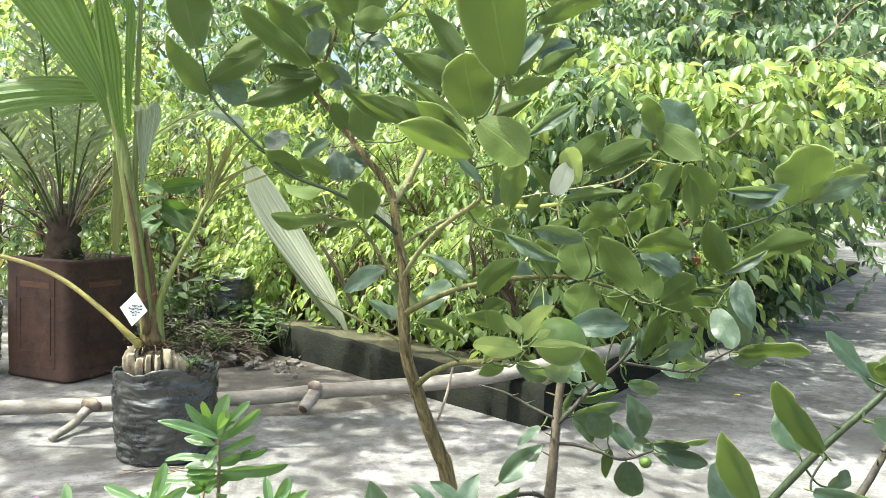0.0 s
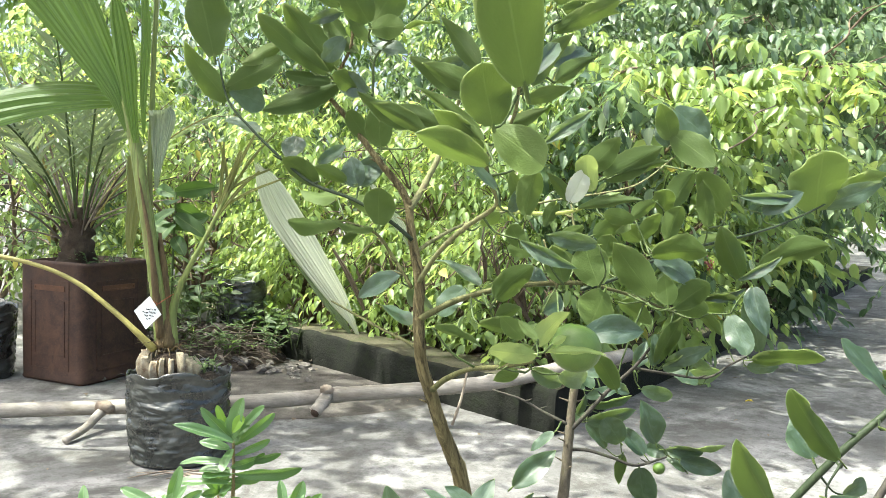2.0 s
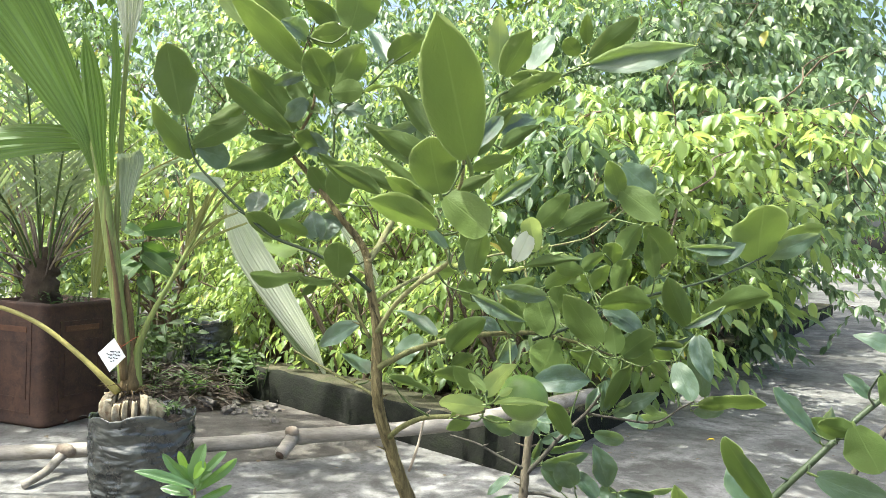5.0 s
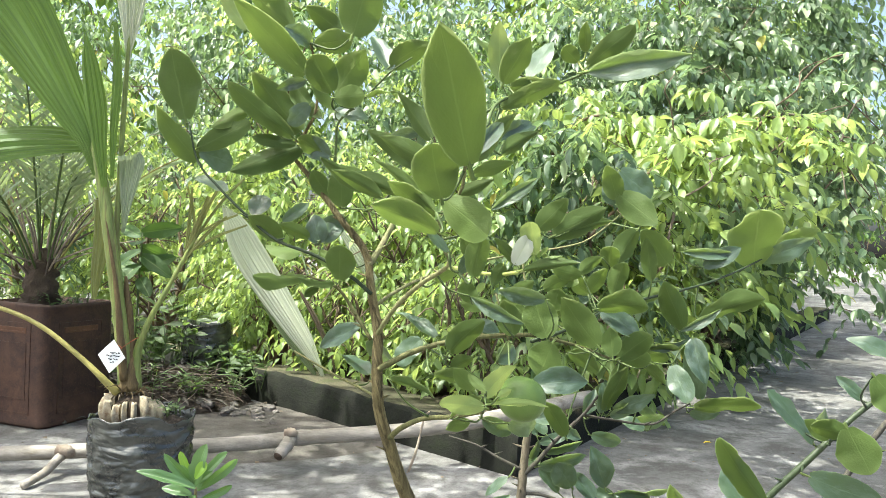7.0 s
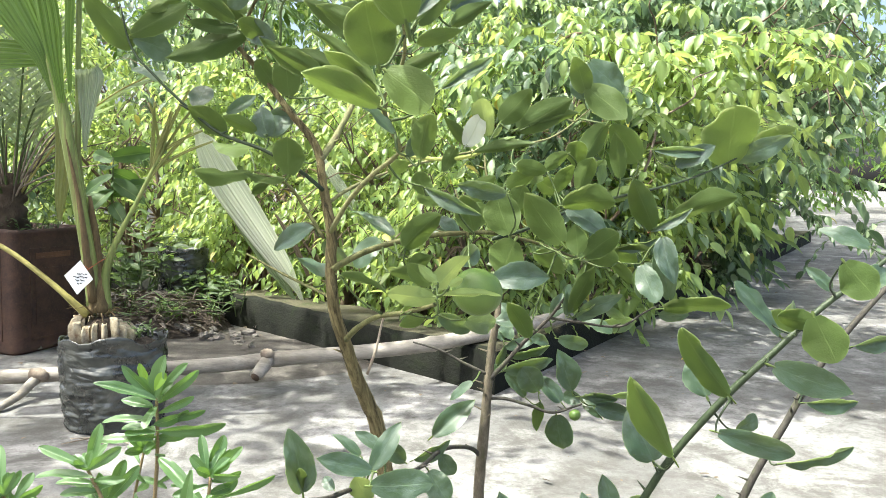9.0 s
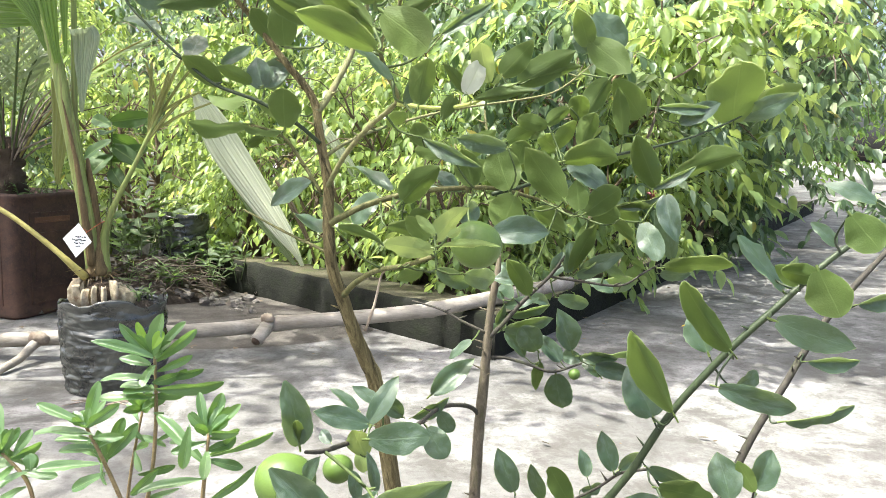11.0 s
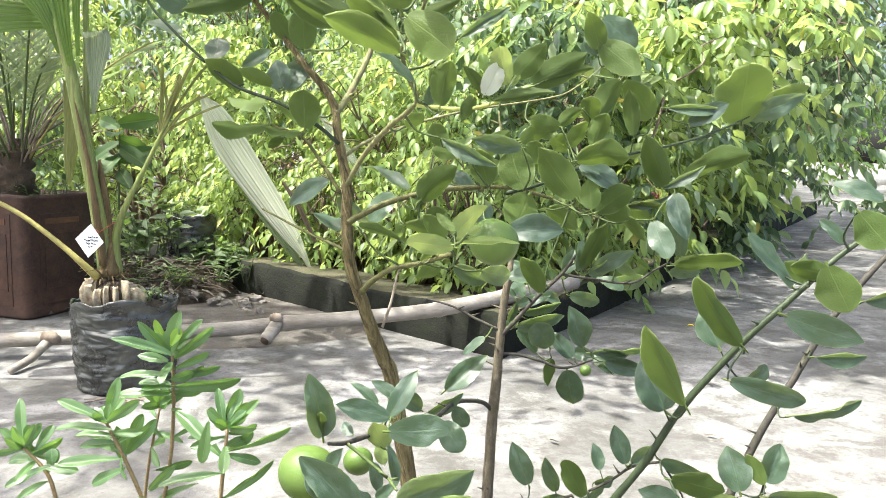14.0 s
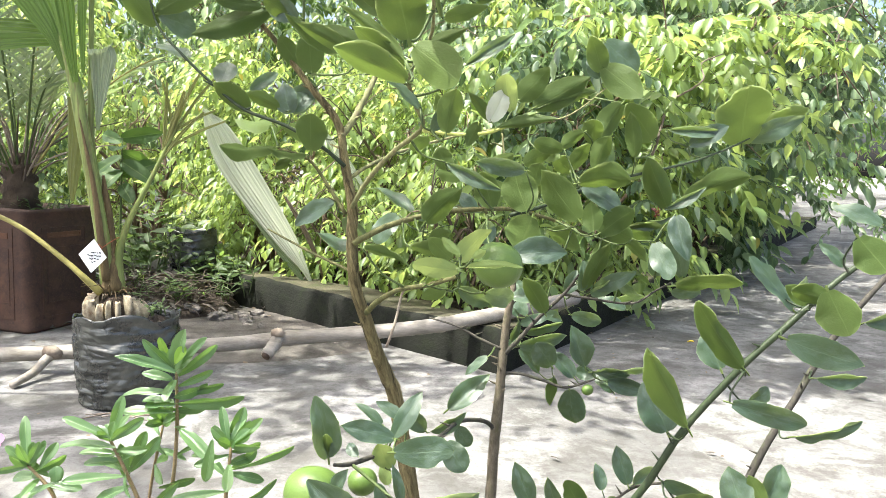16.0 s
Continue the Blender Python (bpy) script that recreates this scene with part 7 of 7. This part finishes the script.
def seedling():
    ob = thing("citrus_seedling", (0.0, 0.60, 0.19), "low leafy citrus seedling in a black bag", "citrus seedling", "potted citrus saplings")
    for k, (ex, ey, ez) in enumerate(((-0.02, 0.52, 0.215), (0.035, 0.53, 0.225), (0.03, 0.60, 0.245))):
        limb("stem", [(0.0, 0.60, 0.185, 0.003), (ex * 0.6, 0.60 + (ey - 0.60) * 0.5, 0.205, 0.0024), (ex, ey, ez, 0.0014)], GREEN_STEM, ob, 7, 0.05, 70 + k)
    dress(ob, LEAVES_CHILD_LOW, GROWN, YOUNG, 99)
    return ob


seedling()
sack("planting_bag", (-0.01, 0.605, 0), 0.05, 0.2, "narrow black polythene bag holding a citrus seedling", "planting bag", 15, 0.012, 1.0, group="sapling bags")
big_sapling()
second_sapling()
third_sapling()
for k, (sx, sy, sr, sh) in enumerate(((TRUNK[0][0] + 0.03, TRUNK[0][1], 0.065, 0.105), (STEM_TWO[0][0] + 0.005, STEM_TWO[0][1], 0.06, 0.075), (STEM_BROWN[0][0] - 0.05, STEM_BROWN[0][1], 0.07, 0.085))):
    sack("planting_bag", (sx, sy, 0), sr, sh, "black polythene bag of soil holding a citrus sapling", "planting bag", 11 + k, 0.012, 1.0, group="sapling bags")


# ---- periwinkles ----
PERI = [blade_mesh("periwinkle_leaf", PERI_LEAF, outline=f, fold=a, curl=b, wave=c, seed=30 + i, petiole=0.06)
        for i, (f, a, b, c) in enumerate(((spoon, 0.25, 0.15, 0.03), (spoon, 0.3, 0.34, 0.05), (spoon, 0.2, 0.45, 0.06), (oval, 0.35, 0.2, 0.04)))]
PERI_YOUNG = [blade_mesh("periwinkle_shoot_leaf", leaf_material("periwinkle_shoot", (0.14, 0.28, 0.04), (0.22, 0.36, 0.06), (0.5, 0.7, 0.08), 0.45, 0.34, 0.6), outline=spoon, fold=0.3, curl=0.15, seed=37)]


def periwinkle(stems, groups, label, seed, flower=None):
    x, y = stems[0][0][:2]
    ob = thing("periwinkle", (x, y, 0.024), label, "flowering plant", "periwinkles")
    for k, rows in enumerate(stems):
        limb("stem", [(x + 0.004 * k, y, 0.018, 0.003), *rows], REDDISH_STEM, ob, 8, 0.05, seed + k)
        tip = rows[-1]
        rng = random.Random(seed + k)
        for j in range(9):
            g = 2.4 * j + seed
            e = (tip[0] + 0.018 * math.cos(g), tip[1] + 0.018 * math.sin(g), tip[2] + rng.uniform(0.004, 0.03))
            place_leaf(ob, rng.choice(PERI), tip[:3], e, 0.009, rng.uniform(-40, 40))
        run = glide(rows, 4)
        for j in range(6):
            q = run[int(len(run) * (0.70 + 0.28 * j / 6))]
            g = 2.4 * j + seed
            e = (q[0] + 0.034 * math.cos(g), q[1] + 0.034 * math.sin(g), q[2] + rng.uniform(-0.012, 0.014))
            place_leaf(ob, rng.choice(PERI), q[:3], e, rng.uniform(0.008, 0.012), rng.uniform(-50, 50))
    for k, rows in enumerate(groups):
        dress(ob, [(*q[:6], q[6] * 0.78, *q[7:]) for q in rows], PERI, PERI_YOUNG, seed + 5 + k)
    if flower:
        for k in range(5):
            g = 2 * math.pi * k / 5
            place_leaf(ob, PETALS, flower, (flower[0] + 0.011 * math.cos(g), flower[1] - 0.004, flower[2] + 0.011 * math.sin(g)), 0.010, 10, "petal")
    return ob


PETALS = blade_mesh("petal", PETAL, outline=round_oval, fold=0.05, curl=0.05, seed=50, petiole=0)
periwinkle((PERI_TALL, PERI_TALL_B), (PERIWINKLE_TALL_LEAVES, PERIWINKLE_TALL_LOW), "tall bushy periwinkle with pale-ribbed leaves", 200)
periwinkle((PERI_LEFT,), (PERIWINKLE_LEFT_LEAVES,), "leaning periwinkle with glossy pale-ribbed leaves", 210)
periwinkle((PERI_RIGHT,), (PERIWINKLE_RIGHT_LEAVES,), "upright periwinkle with a tight leafy tip", 220)
periwinkle((PERI_EDGE,), (PERIWINKLE_EDGE_LEAVES,), "small periwinkle with a pink flower", 230, (-0.372, 0.86, 0.208))
for k, rows in enumerate((PERI_TALL, PERI_LEFT, PERI_RIGHT, PERI_EDGE)):
    sack("planting_bag", (rows[0][0] + (0.01, -0.015, 0.02, -0.02)[k], rows[0][1] + (0.05, -0.02, 0.0, 0.0)[k], 0), 0.036, 0.030, "small black polythene bag of soil under a periwinkle", "planting bag", 31 + k, 0.01, 1.0, group="periwinkle bags")


# ---- heap of soil, weeds and rubble by the kerb ----
def heap():
    ob = thing("soil_heap", (-0.90, 2.62, 0), "heap of soil, rubble and dead twigs against the kerb", "soil heap")
    verts, faces, n = [], [], 34
    for j in range(n + 1):
        for i in range(n + 1):
            x, y = -0.34 + 0.68 * i / n, -0.26 + 0.56 * j / n
            d = math.sqrt((x / 0.33) ** 2 + (y / 0.27) ** 2)
            z = 0.10 * max(0, 1 - d * d) * (1 + 0.5 * noise.noise(Vector((x * 14, y * 14, 0)))) + 0.012 * noise.noise(Vector((x * 40, y * 40, 2))) - 0.010
            verts.append((x, y, z))
    for j in range(n):
        for i in range(n):
            a = j * (n + 1) + i
            faces.append((a, a + 1, a + n + 2, a + n + 1))
    link_mesh("soil", verts, faces, SOIL, ob)
    return ob


heap()


def shaded_dirt_patch():
    """A thin skin of soil over the concrete in front of the heap, its colour also holding the shade there."""
    verts, faces, rings, sides = [(-0.50, 2.30, 0.0052)], [], 8, 48
    for i in range(1, rings + 1):
        for k in range(sides):
            g = 2 * math.pi * k / sides
            d = (i / rings) * (1 + 0.35 * noise.noise(Vector((math.cos(g) * 1.5, math.sin(g) * 1.5, 6))))
            x, y = -0.50 + 0.50 * d * math.cos(g), 2.30 + 0.34 * d * math.sin(g)
            verts.append((x, y, 0.0052 + 0.002 * noise.noise(Vector((x * 30, y * 30, 0))) - 0.0055 * (i / rings) ** 3))
    for k in range(sides):
        faces.append((0, 1 + k, 1 + (k + 1) % sides))
    for i in range(rings - 1):
        for k in range(sides):
            a, b = 1 + i * sides + k, 1 + i * sides + (k + 1) % sides
            faces.append((a, a + sides, b + sides, b))
    ob = link_mesh("shaded_dirt_patch", verts, faces, surface("shade_dark_dirt", (0.060, 0.053, 0.046), (0.135, 0.122, 0.107), 14, 160, 0.95, 0.8, 0.004, third=(0.048, 0.041, 0.034)))
    return tagged(ob, "brown dirt on the concrete before the heap, coloured darker for shade", "dirt", kind="structure")


shaded_dirt_patch()
rng = random.Random(77)


def stone(at, r, seed):
    bm = bmesh.new()
    bmesh.ops.create_icosphere(bm, subdivisions=2, radius=r)
    for v in bm.verts:
        v.co *= 1 + 0.7 * noise.noise(v.co / r * 1.3 + Vector((seed, 0, 0)))
        v.co.z *= 0.7
    ob = part("stone", bm, STONE, None, smooth=False)
    ob.location = at
    return tagged(ob, "rough grey lump of broken concrete", "stone", "rubble by the kerb")


for k in range(46):
    sx = rng.uniform(-0.78, -0.44)
    sy = 2.50 + rng.uniform(-0.09, 0.08) - (sx + 0.6) * 0.6
    r = rng.uniform(0.005, 0.014) if k % 4 else rng.uniform(0.014, 0.024)
    stone((sx, sy, r * 0.45 + 0.035 * max(0, -sx - 0.56) * 4), r, k)
for k in range(64):
    dead = thing("dead_twig", (rng.uniform(-1.05, -0.62), rng.uniform(2.42, 2.66), rng.uniform(0.02, 0.10)), "dry broken twig on the soil heap", "twig", "twigs on the heap")
    a = np.array(dead.location)
    g = rng.uniform(0, 6.28)
    L = rng.uniform(0.04, 0.12)
    d = np.array([math.cos(g) * L, math.sin(g) * L, rng.uniform(-0.02, 0.03)])
    limb("stick", [(*(a - d), 0.0012), (*(a - d * 0.4 + np.array([0.01, 0, 0.012])), 0.0015), (*(a + d * 0.4 + np.array([-0.01, 0, 0.022])), 0.0014), (*(a + d), 0.0008)], DARK_TWIG if k % 4 else DEAD_TWIG, dead, 6, 0.1, k)


def weeds(name, x, y, z, spread, count, size, tall, seed, label, narrow=0.35):
    """A clump of small leafy stems."""
    r = random.Random(seed)
    ob = thing(name, (x, y, z), label, "weed", "weeds")
    stems, C, Y, N, L, W = [], [], [], [], [], []
    for k in range(count):
        g, d = r.uniform(0, 6.28), spread * math.sqrt(r.random())
        b = np.array([math.cos(g) * d, math.sin(g) * d * 0.7, 0])
        h = tall * r.uniform(0.5, 1.0)
        e = b + np.array([r.uniform(-0.4, 0.4) * h, r.uniform(-0.4, 0.4) * h, h])
        m = (b + e) / 2 + np.array([r.uniform(-0.1, 0.1) * h, 0, 0.05 * h])
        stems.append(tube([(*b, 0.0016), (*m, 0.0013), (*e, 0.0008)], 5, 3))
        for j in range(r.randint(5, 9)):
            t = r.uniform(0.25, 1.0)
            q = (1 - t) ** 2 * b + 2 * t * (1 - t) * m + t * t * e
            w = r.uniform(0, 6.28)
            C.append(q)
            Y.append((math.cos(w), math.sin(w), r.uniform(0.0, 0.8)))
            N.append((r.uniform(-0.5, 0.5), r.uniform(-0.8, 0.2), 1.0))
            l = size * r.uniform(0.6, 1.2)
            L.append(l)
            W.append(l * narrow * r.uniform(0.8, 1.3))
    tagged(link_mesh("stem_mass", *join(stems), GREEN_STEM, ob), kind="stuff")
    v, f, uv = leaf_field(C, Y, N, L, W, 0.35 * narrow)
    tagged(link_mesh("leafage", v, f, WEED_LEAF, ob, uvs=uv), kind="stuff")
    return ob


def heap_litter():
    """Dead leaves and scraps lying over the heap."""
    r = random.Random(21)
    C, Y, N, L, W = [], [], [], [], []
    for _ in range(330):
        x, y = r.gauss(0, 0.16), r.gauss(0, 0.12)
        d = math.sqrt((x / 0.33) ** 2 + (y / 0.27) ** 2)
        g = r.uniform(0, 6.28)
        C.append((-0.90 + x, 2.60 + y, 0.012 + 0.11 * max(0, 1 - d * d)))
        Y.append((math.cos(g), math.sin(g), r.uniform(-0.2, 0.4)))
        N.append((r.uniform(-0.7, 0.7), r.uniform(-0.7, 0.7), 1))
        l = r.uniform(0.015, 0.06)
        L.append(l)
        W.append(l * r.uniform(0.2, 0.5))
    v, f, uv = leaf_field(C, Y, N, L, W, 0.4, 0.4)
    tagged(link_mesh("dead_leaves", v, f, ROTTEN_LEAF, None, uvs=uv), "curled dead brown leaves strewn over the soil heap", "leaf litter", kind="stuff")


heap_litter()


def straw():
    """A few strands of dry straw curled at the foot of the coconut's bag."""
    r = random.Random(4)
    for k in range(7):
        a = BAG + Vector((r.uniform(0.02, 0.10), r.uniform(-0.14, -0.105), 0.004))
        ob = thing("straw", a, "curled dry straw on the concrete beside the planting bag", "straw", "straw by the bag")
        g, L = r.uniform(-0.4, 0.5), r.uniform(0.03, 0.07)
        limb("strand", [(a.x - L, a.y - L * g, 0.004, 0.0011), (a.x, a.y + 0.008, 0.009, 0.0013), (a.x + L, a.y + L * g, 0.004, 0.0009)], DEAD_TWIG, ob, 5, 0.1, k)


straw()
GREENS = "small green weeds sprouting from the soil heap"
weeds("weed", -0.62, 2.60, 0.05, 0.08, 9, 0.035, 0.14, 1, GREENS)
weeds("weed", -0.80, 2.58, 0.07, 0.14, 9, 0.04, 0.08, 8, GREENS, 0.12)
weeds("weed", -0.93, 2.74, 0.09, 0.09, 14, 0.06, 0.22, 9, GREENS, 0.4)
weeds("weed", -0.86, 2.70, 0.10, 0.12, 9, 0.05, 0.16, 2, GREENS, 0.4)
weeds("weed", -0.74, 2.50, 0.05, 0.06, 8, 0.03, 0.07, 3, GREENS, 0.2)
weeds("weed", -0.97, 2.56, 0.06, 0.08, 10, 0.035, 0.10, 4, GREENS, 0.25)
weeds("weed", -0.70, 2.52, 0.05, 0.12, 7, 0.07, 0.07, 61, "tuft of grey-green grass on the soil heap", 0.07)
weeds("weed", -0.86, 2.46, 0.04, 0.12, 6, 0.07, 0.08, 62, "tuft of grey-green grass on the soil heap", 0.07)
weeds("weed", -0.66, 2.70, 0.06, 0.10, 14, 0.045, 0.13, 63, GREENS, 0.4)
weeds("weed", TIN.x + 0.02, TIN.y, 0.318, 0.10, 22, 0.02, 0.06, 5, "small weeds growing on the soil of the rusty tin", 0.3)
weeds("weed", BAG.x + 0.055, BAG.y - 0.01, 0.180, 0.03, 8, 0.014, 0.03, 6, "tiny weeds on the soil of the planting bag", 0.3)
weeds("weed", -0.93, 3.0, 0.07, 0.16, 16, 0.07, 0.3, 7, "leafy weeds at the back of the bed", 0.4)


def broad_weed(x, y, z, top, seed):
    """One upright stem with broad dark leaves near its top."""
    r = random.Random(seed)
    ob = thing("broadleaf_weed", (x, y, z), "upright weed with broad dark green leaves behind the seedling", "weed", "weeds")
    limb("stem", [(x, y, z - 0.02, 0.005), (x + 0.01, y, (z + top) / 2, 0.004), (x + 0.02, y, top, 0.0025)], GREEN_STEM, ob, 7, 0.05, seed)
    shape = blade_mesh("broad_weed_leaf", BROAD_WEED, outline=oval, fold=0.25, curl=0.3, wave=0.05, seed=61)
    for k in range(11):
        g = 2.4 * k
        h = top - 0.016 * k
        L = r.uniform(0.10, 0.15)
        place_leaf(ob, shape, (x + 0.015, y, h), (x + 0.015 + L * math.cos(g), y + L * math.sin(g) * 0.7, h + r.uniform(-0.08, 0.05)), r.uniform(0.045, 0.06), r.uniform(-25, 25))
    return ob


broad_weed(-1.04, 2.76, 0.09, 0.56, 5)
sack("planting_bag", (-0.79, 2.78, 0.05), 0.085, 0.20, "old black planting bag standing behind the soil heap", "planting bag", 51, 0.012)
sack("planting_bag", (-1.40, 2.26, 0), 0.10, 0.21, "black polythene planting bag beside the rusty tin", "planting bag", 52, 0.012)


# ---- litter on the concrete ----
def litter():
    r = random.Random(9)
    flat = blade_mesh("fallen_leaf", YELLOW_LEAF, outline=oval, fold=0.5, curl=0.2, seed=3, petiole=0.1)
    ob = new("fallen_leaf", flat)
    ob.matrix_world = Matrix.Translation((0.835, 2.30, 0.006)) @ Euler((0.05, 0.05, 1.2)).to_matrix().to_4x4() @ Matrix.Diagonal((0.018, 0.020, 0.020, 1))
    tagged(ob, "small yellow fallen leaf on the concrete", "leaf")
    C, Y, N, L, W = [], [], [], [], []
    for k in range(900):
        if k % 2:
            s = r.uniform(0.05, 3.4)
            p = CORNER + (RIGHT_WAY if k % 4 == 1 else LEFT_WAY) * s - (LEFT_WAY if k % 4 == 1 else RIGHT_WAY) * abs(r.gauss(0.03, 0.10))
        else:
            p = Vector((r.uniform(-1.3, 2.2), r.uniform(1.3, 3.6))) if k % 6 else Vector((1.5 + r.gauss(0, 0.12), 3.72 + r.gauss(0, 0.10)))
        g = r.uniform(0, 6.28)
        C.append((p.x, p.y, 0.004))
        Y.append((math.cos(g), math.sin(g), r.uniform(0, 0.2)))
        N.append((r.uniform(-0.4, 0.4), r.uniform(-0.4, 0.4), 1))
        l = r.uniform(0.004, 0.010) if k % 5 else r.uniform(0.010, 0.024)
        L.append(l)
        W.append(l * r.uniform(0.3, 0.6))
    v, f, uv = leaf_field(C, Y, N, L, W)
    ob = link_mesh("leaf_litter", v, f, DRY_LEAF, None, uvs=uv)
    tagged(ob, "scattered dry brown leaf crumbs on the concrete", "leaf litter", kind="stuff")


litter()
